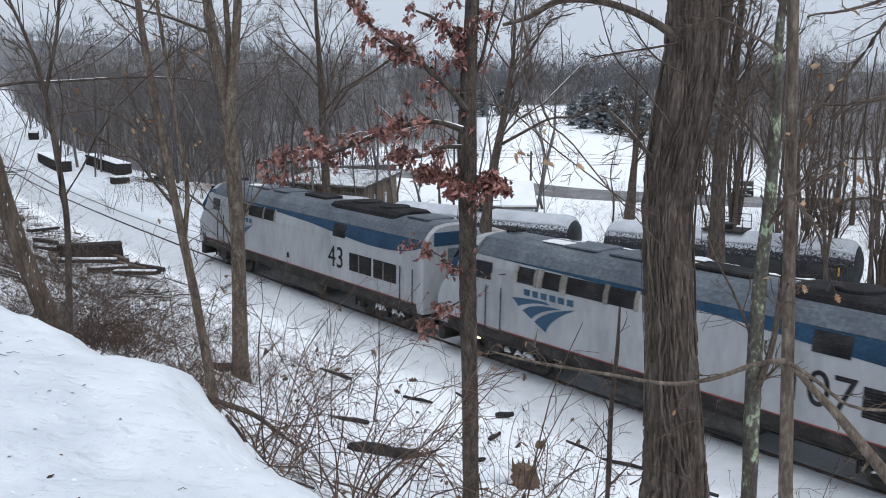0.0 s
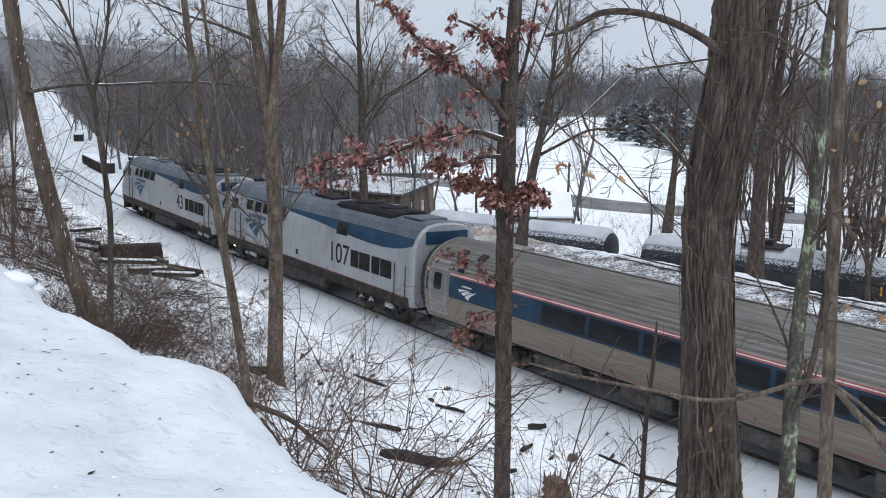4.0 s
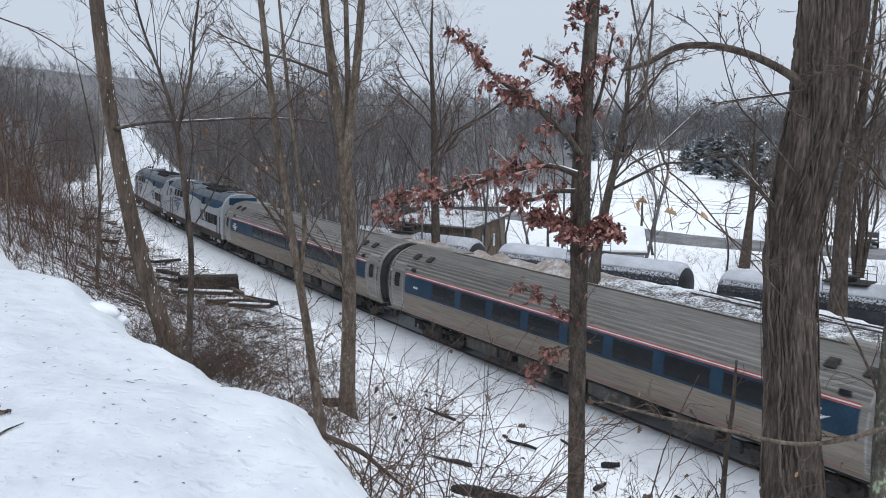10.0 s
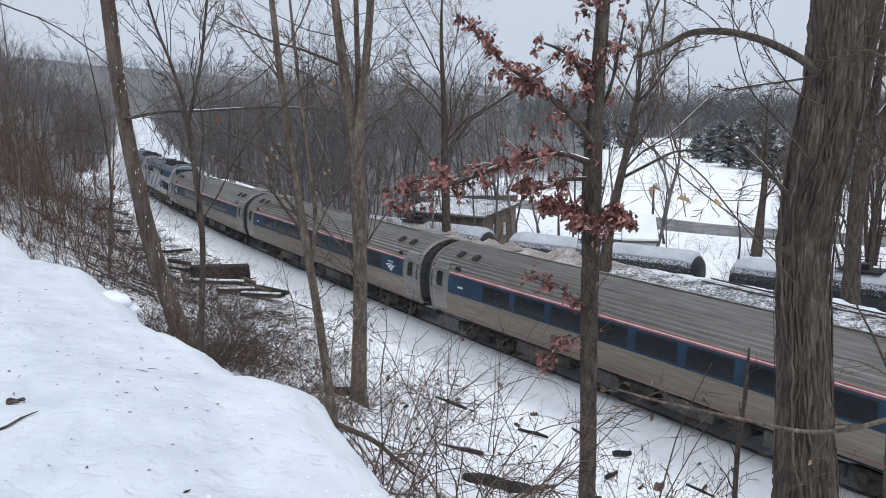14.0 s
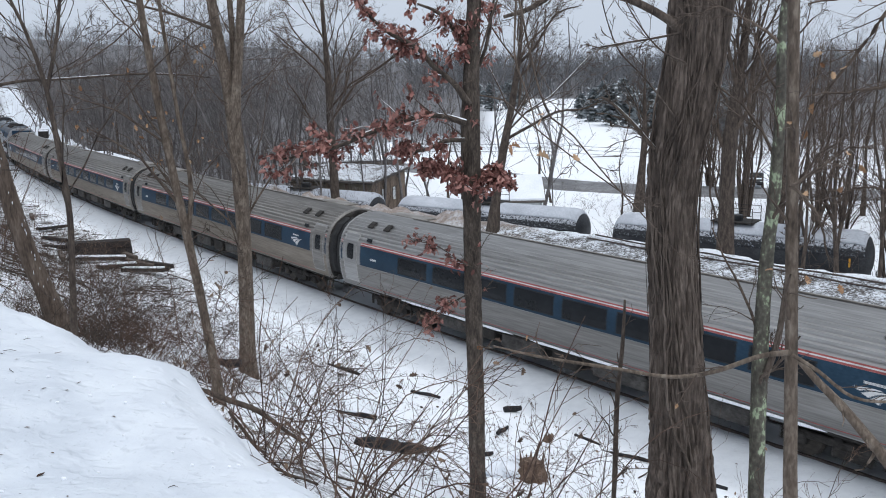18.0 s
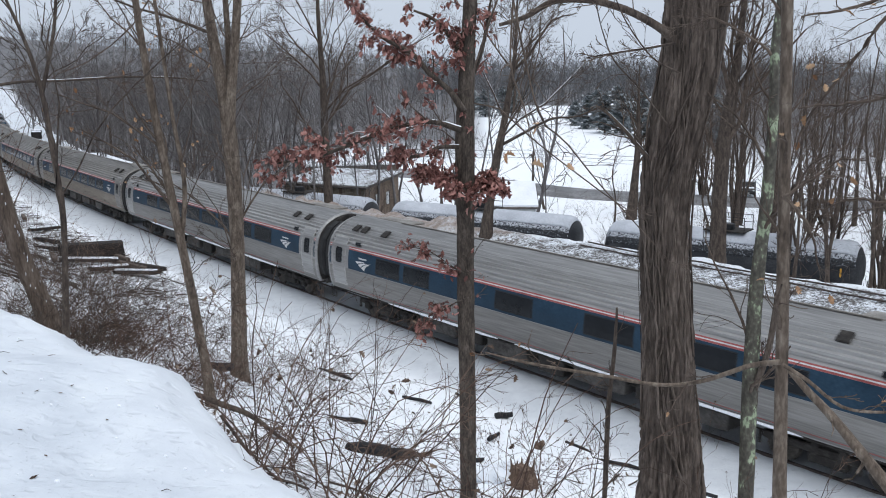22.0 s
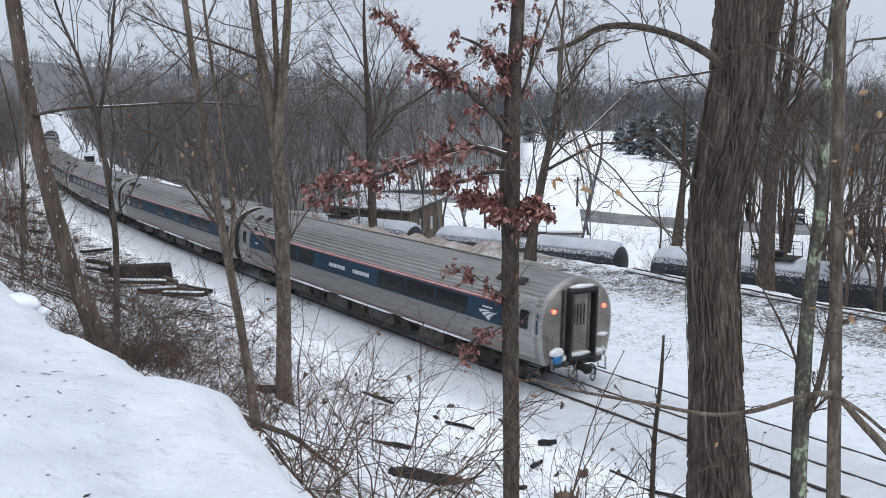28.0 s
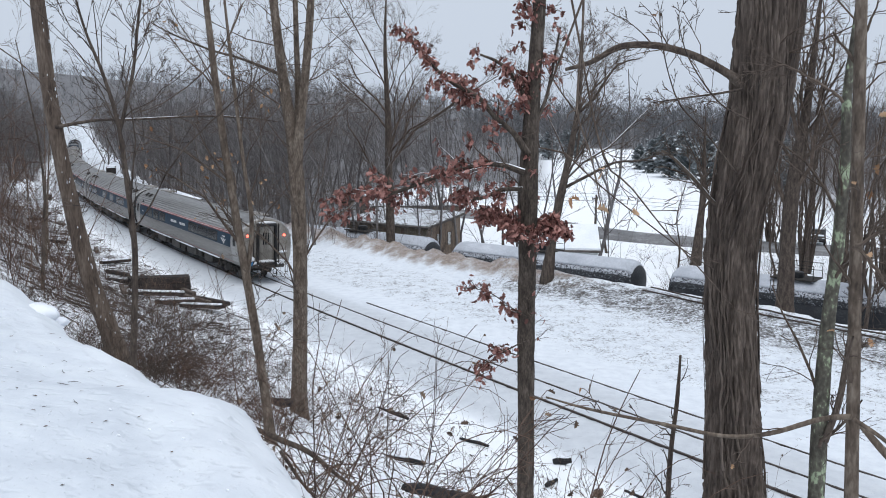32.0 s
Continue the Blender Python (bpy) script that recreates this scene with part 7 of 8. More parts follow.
g = random.Random(8)
near_wood, mid_wood, far_wood = [], [], []
while len(near_wood) < 230:  # just across the line
    s, lat = g.uniform(36, 190), -g.uniform(5, 40)
    if lat > -8 and s < 70:
        continue
    if s < 60 and lat < -12 and g.random() < 0.5:
        continue
    x, y = lay(s, lat)
    near_wood.append((x, y, g.uniform(9.5, 18.5)))
while len(near_wood) < 370:  # left of the line
    s, lat = g.uniform(48, 260), 60 - 52.5 * g.random() ** 0.6
    if s < 85 and lat < 13:
        continue
    x, y = lay(s, lat)
    near_wood.append((x, y, g.uniform(8, 14)))
while len(near_wood) < 500:  # close along the left of the line, and over the left bank
    s, lat = (g.uniform(100, 260), g.uniform(5.0, 12)) if g.random() < 0.55 else (g.uniform(45, 130), g.uniform(14, 60))
    x, y = lay(s, lat)
    near_wood.append((x, y, g.uniform(7, 12) if lat < 13 else g.uniform(10, 15)))
while len(mid_wood) < 560:
    s, lat = g.uniform(70, 480), -g.uniform(8 + 0, 120)
    if g.random() < 0.25:
        s, lat = g.uniform(120, 480), g.uniform(9, 90)
    x, y = lay(s, lat)
    if math.degrees(math.atan2(x, y)) > -3.5 or (math.hypot(x, y) < 150 and math.degrees(math.atan2(x, y)) > -9):
        continue
    mid_wood.append((x, y, g.uniform(10, 17)))
while len(mid_wood) < 760:  # right of the snowy field, and far behind it
    az, d = g.uniform(9.5, 34), g.uniform(125, 380)
    mid_wood.append((d * math.sin(radians(az)), d * math.cos(radians(az)), g.uniform(10, 16)))
while len(far_wood) < 4000:
    az, d = g.uniform(-48, 38), 330 + 1600 * g.random() ** 1.5
    x, y = d * math.sin(radians(az)), d * math.cos(radians(az))
    if -1.0 < az < 16 and d < 372 + 20 * math.sin(az):
        continue
    far_wood.append((x, y, g.uniform(8, 13.5)))
while len(far_wood) < 6300:  # thick along the crest
    az, d = g.uniform(-46, 36), 1180 + 300 * g.random()
    far_wood.append((d * math.sin(radians(az)), d * math.cos(radians(az)), g.uniform(13, 24)))
while len(far_wood) < 7300:  # tall edge of the woods behind the snowy field
    az, d = g.uniform(-6, 20), 378 + 190 * g.random() ** 1.3
    far_wood.append((d * math.sin(radians(az)), d * math.cos(radians(az)), g.uniform(11, 22)))
# keep the corridor of the line open
sx, la = track_coords([p[0] for p in far_wood], [p[1] for p in far_wood])
far_wood = [p for p, a, b in zip(far_wood, sx, la) if not (-9 < b < 6 and a < 600)]
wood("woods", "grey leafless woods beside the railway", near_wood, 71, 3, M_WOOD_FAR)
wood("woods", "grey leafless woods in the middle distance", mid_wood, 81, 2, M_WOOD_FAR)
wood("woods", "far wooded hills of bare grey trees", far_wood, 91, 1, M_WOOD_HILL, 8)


# ---------------------------------------------------------------- pines at the edge of the field
# Needles are greyed and paled: distance haze put into the colour.
M_PINE = material("hazy_pine_needles", [(0.145, 0.165, 0.175), (0.225, 0.25, 0.262), (0.30, 0.325, 0.34)], 2, 0.9, 0, 0, 10, island=0.3)


def pine(x, y, h, seed):
    g = np.random.RandomState(seed)
    z = float(ground(x, y)[0])
    t = thing("pine_tree", "dark green pine with snow on its boughs", "tree", "pines by the field")
    part("trunk", Shape().tube([(x, y, z - 0.2), (x, y, z + h * 0.5), (x, y, z + h)], [0.3, 0.18, 0.03], 7), M_BARK_DARK, t)
    v, f, vs, fs = [], [], [], []
    for k in range(17):
        zz = z + h * (0.08 + 0.89 * k / 17)
        ln = h * 0.30 * max(0.10, math.sin(math.pi * (0.18 + 0.80 * k / 17))) ** 0.8 * g.uniform(0.7, 1.15)
        for j in range(9):
            a = 6.28 * j / 9 + g.uniform(0, 1)
            l2 = ln * g.uniform(0.5, 1.3)
            d = np.array([math.cos(a), math.sin(a), g.uniform(-0.35, 0.12)])
            p0 = np.array([x, y, zz + g.uniform(-0.25, 0.25)])
            for q in range(6):  # sprays of needles along the bough
                base = p0 + d * l2 * (0.12 + 0.14 * q) + np.array([0, 0, g.uniform(-0.35, 0.35)])
                turn = a + (1 if q % 2 else -1) * g.uniform(0.2, 1.0)
                out = np.array([math.cos(turn), math.sin(turn), g.uniform(-0.55, 0.6)]) * (0.36 * l2 + 0.3)
                side = np.array([-math.sin(turn), math.cos(turn), g.uniform(-0.8, 0.8)]) * (0.14 * l2 + 0.12)
                o = len(v)
                v += [base, base + out * 0.6 + side, base + out, base + out * 0.6 - side]
                f += [(o, o + 1, o + 2), (o, o + 2, o + 3)]
                if g.random_sample() < 0.10:
                    up, o = np.array([0, 0, 0.04]), len(vs)
                    vs += [base + out * 0.3 + up, base + out * 0.6 + side * 0.7 + up, base + out * 0.9 + up, base + out * 0.6 - side * 0.7 + up]
                    fs += [(o, o + 1, o + 2), (o, o + 2, o + 3)]
    tagged(part("foliage", mesh_np("foliage", np.array(v), np.array(f), M_PINE), None, t), kind="stuff")
    tagged(part("bough_snow", mesh_np("bough_snow", np.array(vs), np.array(fs), M_SNOW), None, t), kind="stuff")


for k, (az, d, h) in enumerate(((-0.9, 290, 9), (0.2, 296, 10), (0.9, 300, 8.5), (4.7, 252, 7.0), (5.5, 240, 9.0), (6.5, 226, 10.5), (7.6, 222, 10), (8.7, 208, 11), (10.0, 204, 10.5), (6.0, 268, 10), (7.2, 262, 11), (11.6, 200, 11), (-1.9, 300, 10), (13.0, 198, 11))):
    pine(d * math.sin(radians(az)), d * math.cos(radians(az)), h, 200 + k)


# ---------------------------------------------------------------- tank cars on the yard track
M_TANK = material("black_tank_paint", [(0.010, 0.011, 0.014), (0.022, 0.024, 0.028), (0.05, 0.052, 0.056)], 1.0, 0.5, 0, 0.002, 12)
M_FROST = material("frosted_snow_crust", [(0.34, 0.36, 0.40), (0.44, 0.465, 0.51), (0.56, 0.585, 0.63)], 0.8, 0.8, 0, 0.004, 9)
M_SPECKLE = material("speckled_frost", [(0.012, 0.013, 0.016), (0.03, 0.032, 0.036), (0.40, 0.42, 0.46), (0.5, 0.52, 0.56)], 9, 0.8, 0, 0.004, 40, stops=[0.3, 0.47, 0.51, 0.7])
M_SPECKLE_THIN = material("thin_speckled_frost", [(0.012, 0.013, 0.016), (0.03, 0.032, 0.036), (0.22, 0.235, 0.26), (0.36, 0.38, 0.41)], 9, 0.8, 0, 0.004, 40, stops=[0.3, 0.56, 0.60, 0.7])
M_YELLOW = material("yellow_reflector", [(0.45, 0.22, 0.02), (0.62, 0.32, 0.04), (0.7, 0.4, 0.08)], 3, 0.5)


def tank_car():
    t = thing("tank_car", "black tank car with snow-dusted top on the yard track", "tank car", "tank cars in the yard")
    n = 28
    secs = []
    for x, k in ((-8.0, 0.05), (-7.95, 0.45), (-7.75, 0.78), (-7.45, 0.95), (-7.1, 1), (7.1, 1), (7.45, 0.95), (7.75, 0.78), (7.95, 0.45), (8.0, 0.05)):
        secs.append([(x, 1.52 * k * math.cos(a), 2.72 + 1.52 * k * math.sin(a)) for a in np.arange(n) * 6.2832 / n])
    part("barrel", Shape().loft(secs), M_TANK, t, "black riveted barrel", True)
    cap = []
    for x, k in ((-7.7, 0.8), (-7.45, 0.955), (-7.1, 1.0), (-3.5, 1.0), (0, 1.0), (3.5, 1.0), (7.1, 1.0), (7.45, 0.955), (7.7, 0.8)):
        row = [(x, (1.55 * k) * math.cos(a), 2.72 + (1.57 * k) * math.sin(a)) for a in np.linspace(0.66, math.pi - 0.66, 17)]
        cap.append(row + [(x, y * 0.97, 2.72 + (z - 2.72) * 0.97) for _, y, z in row[::-1]])
    part("snow_crust", Shape().loft(cap), M_FROST, t, "grey-white snow crust on the barrel", True)
    for a0, a1, mt in ((0.44, 0.66, M_SPECKLE), (0.16, 0.44, M_SPECKLE_THIN), (math.pi - 0.66, math.pi - 0.44, M_SPECKLE), (math.pi - 0.44, math.pi - 0.16, M_SPECKLE_THIN)):
        rim = []
        for x, k in ((-7.7, 0.8), (-7.45, 0.955), (-7.1, 1.0), (0, 1.0), (7.1, 1.0), (7.45, 0.955), (7.7, 0.8)):
            row = [(x, 1.535 * k * math.cos(a), 2.72 + 1.535 * k * math.sin(a)) for a in np.linspace(a0, a1, 5)]
            rim.append(row + [(x, y * 0.97, 2.72 + (z - 2.72) * 0.97) for _, y, z in row[::-1]])
        part("frost_rim", Shape().loft(rim), mt, t, "speckled frost thinning out down the barrel", True)
    for e in (-1, 1):
        part("head_snow", Shape().box((e * 8.25, 0, 1.22), (0.7, 1.9, 0.12), bevel=0.04), M_FROST, t, "snow on the end platform")
    for x in (-4.5, -1.8, 1.8, 4.5):
        part("band", Shape().loft([[(x + d, 1.53 * math.cos(a), 2.72 + 1.53 * math.sin(a)) for a in np.linspace(-2.6, -0.5, 9)] + [(x + d, 1.5 * math.cos(a), 2.72 + 1.5 * math.sin(a)) for a in np.linspace(-0.5, -2.6, 9)] for d in (-0.05, 0.05)]), M_UNDER, t)
    part("manway", Shape().tube([(0, 0, 4.2), (0, 0, 4.62), (0, 0, 4.68)], [0.42, 0.42, 0.36], 14), M_TANK, t)
    pl = part("platform", Shape().box((0, 0, 4.3), (2.6, 1.9, 0.06)), M_UNDER, t, "dark top platform with railings")
    for sd in (-1, 1):
        for x in (-1.25, 0, 1.25):
            part("railing_post", Shape().rod((x, sd * 0.92, 4.3), (x, sd * 0.92, 5.2), 0.025, 6), M_UNDER, pl)
        for z in (4.75, 5.2):
            part("railing_bar", Shape().rod((-1.25, sd * 0.92, z), (1.25, sd * 0.92, z), 0.022, 6), M_UNDER, pl)
        lad = Shape()
        for x in (-0.22, 0.22):
            lad.rod((x + 0.9, sd * 1.62, 1.1), (x + 0.9, sd * 1.25, 4.3), 0.02, 6)
        for k in range(9):
            q = k / 9
            lad.rod((0.68, sd * (1.62 - 0.37 * q), 1.2 + 3.0 * q), (1.12, sd * (1.62 - 0.37 * q), 1.2 + 3.0 * q), 0.014, 5)
        part("ladder", lad, M_UNDER, t)
        part("reflector", Shape().box((-7.0, sd * 1.53, 2.6), (0.1, 0.02, 0.5)), M_YELLOW, t)
        part("reflector", Shape().box((5.6, sd * 1.53, 2.5), (0.5, 0.02, 0.1)), M_YELLOW, t)
        part("side_sill", Shape().box((0, sd * 1.2, 1.1), (16.4, 0.14, 0.22), bevel=0.03), M_UNDER, t)
        part("stencil_bar", Shape().box((2.6, sd * 1.53, 2.9), (0.9, 0.012, 0.12)), M_WHITE, t)
    for e in (-1, 1):
        part("end_platform", Shape().box((e * 8.0, 0, 1.1), (1.0, 2.7, 0.12), bevel=0.03), M_UNDER, t)
        part("head_brace", Shape().box((e * 7.7, 0, 1.6), (0.2, 1.6, 1.0), bevel=0.05), M_TANK, t)
        rail = Shape()
        for y in (-1.25, 1.25):
            rail.rod((e * 8.4, y, 1.1), (e * 8.4, y, 2.2), 0.025, 6)
        rail.rod((e * 8.4, -1.25, 2.2), (e * 8.4, 1.25, 2.2), 0.025, 6)
        part("end_rail", rail, M_UNDER, t)
        part("coupler", Shape().box((e * 8.75, 0, 0.86), (0.7, 0.24, 0.26), bevel=0.05), M_UNDER, t)
        bogie(t, e * 6.3, 0.46, 0.88)
    return t


YARD = Vector((62 * math.sin(radians(6.1)), 62 * math.cos(radians(6.1)), -4.0))
YARD_DIR = Vector((-math.cos(radians(31)), math.sin(radians(31)), 0))
YARD_YAW = 180 - 31
first = tank_car()
first.matrix_basis = pose(*(YARD + YARD_DIR * 9.1), 0, 0, YARD_YAW)
for u in (-9.1, 27.3, 45.5):
    copy_thing(first, pose(*(YARD + YARD_DIR * u), 0, 0, YARD_YAW))
for off in (-0.75, 0.75):
    nrm = Vector((-YARD_DIR.y, YARD_DIR.x, 0))
    secs = []
    for u in np.arange(-60, 90, 10.0):
        c = YARD + YARD_DIR * u + nrm * off
        secs.append([tuple(c + nrm * a + Vector((0, 0, b))) for a, b in RAIL_PROFILE])
    tagged(new("rail", Shape().loft(secs).mesh("rail")), "dark rail of the yard track", "rail", "yard track rails", "structure").data.materials.append(M_RAIL)


# ---------------------------------------------------------------- road, buildings and poles in the valley
M_ROAD = material("wet_salted_asphalt", [(0.09, 0.09, 0.095), (0.16, 0.16, 0.165), (0.3, 0.305, 0.315)], 0.35, 0.8, 0, 0.003, 5)
rd = smooth_path([(-60, 162, 0, 1), (-15.7, 136, 0, 1), (-5, 127, 0, 1), (9, 113, 0, 1), (27, 106, 0, 1), (41.5, 103, 0, 1), (70, 101, 0, 1), (110, 100, 0, 1)], 2.0)[0]
dr = np.gradient(rd, axis=0)
dr /= np.linalg.norm(dr, axis=1)[:, None]
nr = np.stack([-dr[:, 1], dr[:, 0], 0 * dr[:, 0]], 1)
cols = []
for off, dz in ((-4.3, -0.3), (-4.0, 0.10), (-1.5, 0.14), (1.5, 0.14), (4.0, 0.10), (4.3, -0.3)):
    q = rd + nr * off
    q[:, 2] = ground(rd[:, 0], rd[:, 1]) + dz + 0.12
    cols.append(q)
road = Shape()
road.loft([[tuple(c[i]) for c in cols] for i in range(len(rd))], closed=False, caps=False)
tagged(new("road", road.mesh("road", True)), "grey wet road cleared of snow, across the valley", "road", "", "structure").data.materials.append(M_ROAD)

M_TAN_WALL = material("tan_siding", [(0.12, 0.10, 0.075), (0.19, 0.162, 0.122), (0.26, 0.225, 0.175)], 0.7, 0.85, 0, 0.004, 9, (3, 3, 0.5))
M_BROWN_WALL = material("weathered_brown_boards", [(0.085, 0.062, 0.048), (0.16, 0.12, 0.092), (0.24, 0.19, 0.15)], 0.9, 0.9, 0, 0.004, 9, (3, 3, 0.5))
M_PALE_WALL = material("pale_painted_siding", [(0.42, 0.44, 0.45), (0.55, 0.57, 0.58), (0.64, 0.66, 0.67)], 1, 0.8, 0, 0.003, 9)
M_ROOF_EDGE = material("dark_roof_edge", [(0.05, 0.045, 0.04), (0.09, 0.08, 0.075), (0.13, 0.12, 0.11)], 2, 0.8)


def shed(name, label, cx, cy, yaw, length, width, eave, ridge, wall_mat, end_mat, windows=0, doors=0, base=-4.2):
    b = thing(name, label, "building", "buildings in the valley", m=pose(cx, cy, base, 0, 0, yaw))
    L, W = length / 2, width / 2
    for sd in (-1, 1):
        part("wall", Shape().box((0, sd * W, eave / 2), (length, 0.2, eave)), wall_mat, b)
        part("end_wall", Shape().add([(sd * L + d, y, z) for d in (-0.1, 0.1) for y, z in ((-W - 0.1, 0), (W + 0.1, 0), (W + 0.1, eave), (0, ridge), (-W - 0.1, eave))], [(0, 1, 2, 3, 4), (9, 8, 7, 6, 5), (0, 5, 6, 1), (1, 6, 7, 2), (2, 7, 8, 3), (3, 8, 9, 4), (4, 9, 5, 0)]), end_mat, b)
        k = (ridge - eave) / W
        o = W + 0.45
        roof = part("roof", Shape().add([(x, sd * y, z + d) for d in (0.0, 0.14) for x, y, z in ((-L - 0.4, 0, ridge + 0.02), (L + 0.4, 0, ridge + 0.02), (L + 0.4, o, ridge - k * o + 0.02), (-L - 0.4, o, ridge - k * o + 0.02))], [(0, 1, 2, 3), (7, 6, 5, 4), (0, 4, 5, 1), (1, 5, 6, 2), (2, 6, 7, 3), (3, 7, 4, 0)]), M_ROOF_EDGE, b)
        part("roof_snow", Shape().add([(x, sd * y, z + d) for d in (0.145, 0.34) for x, y, z in ((-L - 0.3, 0.0, ridge + 0.02), (L + 0.3, 0.0, ridge + 0.02), (L + 0.3, o - 0.1, ridge - k * o + 0.04), (-L - 0.3, o - 0.1, ridge - k * o + 0.04))], [(0, 1, 2, 3), (7, 6, 5, 4), (0, 4, 5, 1), (1, 5, 6, 2), (2, 6, 7, 3), (3, 7, 4, 0)]), M_SNOW, roof, "thick snow on the roof")
    for k in range(windows):
        x = -L + length * (k + 0.5) / windows
        for sd in (-1, 1):
            w = part("window", Shape().box((x, sd * (W + 0.11), eave * 0.62), (0.9, 0.05, 1.0)), M_GLASS, b)
            part("window_frame", Shape().box((x, sd * (W + 0.13), eave * 0.62 + 0.53), (1.1, 0.08, 0.1)).box((x, sd * (W + 0.13), eave * 0.62 - 0.53), (1.1, 0.08, 0.1)), M_PALE_WALL, w)
    for sd in (-1, 1):
        for y in (-W * 0.45, W * 0.45):
            part("window", Shape().box((sd * (L + 0.11), y, eave * 0.66), (0.05, 0.9, 1.1)), M_PALE_WALL if doors else M_GLASS, b)
    return b


def lean_barn(cx, cy, yaw, length, width, low, high, base):
    """A long shed with one roof slope, its low side towards the line."""
    b = thing("barn", "long weathered tan shed with a patchy snow-covered roof", "building", "buildings in the valley", m=pose(cx, cy, base, 0, 0, yaw))
    L, W, slope = length / 2, width / 2, (high - low) / width
    n = 22
    for k in range(n):  # upright boards of the long front
        w = length / n
        part("board", Shape().box((-L + w * (k + 0.5), -W - (0.01 if k % 2 else 0.03), low / 2), (w - 0.02, 0.1, low)), M_TAN_WALL if (k * 7) % 5 else M_BROWN_WALL, b)
    part("wall", Shape().box((0, W, high / 2), (length, 0.14, high)), M_BROWN_WALL, b)
    for sd in (-1, 1):
        part("end_wall", Shape().add([(sd * L + d, y, z) for d in (-0.08, 0.08) for y, z in ((-W, 0), (W, 0), (W, high), (-W, low))], [(0, 1, 2, 3), (7, 6, 5, 4), (0, 4, 5, 1), (1, 5, 6, 2), (2, 6, 7, 3), (3, 7, 4, 0)]), M_BROWN_WALL, b, "dark brown board end")
        for y in (-W * 0.35, W * 0.3):
            w = part("window", Shape().box((sd * (L + 0.06), y, low * 0.66), (0.06, 0.5, 1.2)), M_PALE_WALL, b, "pale upright window")
            for d in (-0.3, 0.3):
                part("window_frame", Shape().box((sd * (L + 0.08), y + d, low * 0.66), (0.08, 0.07, 1.3)), M_ROOF_EDGE, w)
    tilt = Matrix.Rotation(math.atan(slope), 4, "X")
    roof = part("roof", Shape().box((0, 0, (low + high) / 2 + 0.1), (length + 0.8, (width + 0.9) / math.cos(math.atan(slope)), 0.16), tilt), M_ROOF_EDGE, b, "dark roof edge")
    part("roof_snow", Shape().box((0, 0.1, (low + high) / 2 + 0.25), (length + 0.6, (width + 0.5) / math.cos(math.atan(slope)), 0.13), tilt, 0.05), M_ROOF_SNOW, roof, "thin patchy snow on the roof")


M_ROOF_SNOW = material("patchy_roof_snow", [(0.12, 0.105, 0.09), (0.34, 0.34, 0.35), (0.62, 0.65, 0.69), (0.72, 0.75, 0.79)], 0.5, 0.85, 0, 0.01, 3.0, stops=[0.36, 0.44, 0.5, 0.66])
lean_barn(-15.5, 88.6, -25, 9.4, 5.9, 3.8, 4.6, -4.2)
shed("shed", "low white shed under smooth snow", 0.6, 79.5, 4, 4.6, 5.4, 3.2, 4.7, M_PALE_WALL, M_PALE_WALL, 0)
shed("barn", "brown low barn with snowy roof near the road", -20, 118, 20, 12, 7, 3.2, 4.8, M_BROWN_WALL, M_BROWN_WALL, 3)


def utility_pole(x, y, height, arm_yaw, label):
    z = float(ground(x, y)[0])
    p = thing("utility_pole", label, "utility pole", "utility poles", m=pose(x, y, z, 0, 0, arm_yaw))
    part("pole", Shape().tube([(0, 0, -0.3), (0, 0, height)], [0.17, 0.12], 8), M_BARK_DARK, p)
    part("crossarm", Shape().box((0, 0.14, height - 0.5), (2.2, 0.1, 0.13)), M_BARK_DARK, p)
    for xx in (-1.0, -0.5, 0.5, 1.0):
        part("insulator", Shape().tube([(xx, 0.14, height - 0.43), (xx, 0.14, height - 0.25)], [0.05, 0.03], 6), M_GLASS, p)
    return (x, y, z + height - 0.3)


tops = [utility_pole(-60, 150, 7.2, 60, "weathered utility pole by the road"), utility_pole(4.2, 112, 5.3, 70, "thin utility pole at the edge of the field"), utility_pole(62, 106, 7, 80, "weathered utility pole along the road")]
utility_pole(-48, 110, 8.4, 25, "old signal pole with a crossarm in the woods")
for a, b in zip(tops, tops[1:]):
    for off in (-0.9, 0.0, 0.9):
        t = np.linspace(0, 1, 24)[:, None]
        p = np.array(a)[None] * (1 - t) + np.array(b)[None] * t
        p[:, 2] += off * 0.5 - 1.6 * (4 * t * (1 - t))[:, 0]
        tagged(new("wire", Shape().tube(p, 0.018, 4).mesh("wire")), "dark overhead wire strung between poles", "wire", "overhead wires").data.materials.append(M_RUBBER)


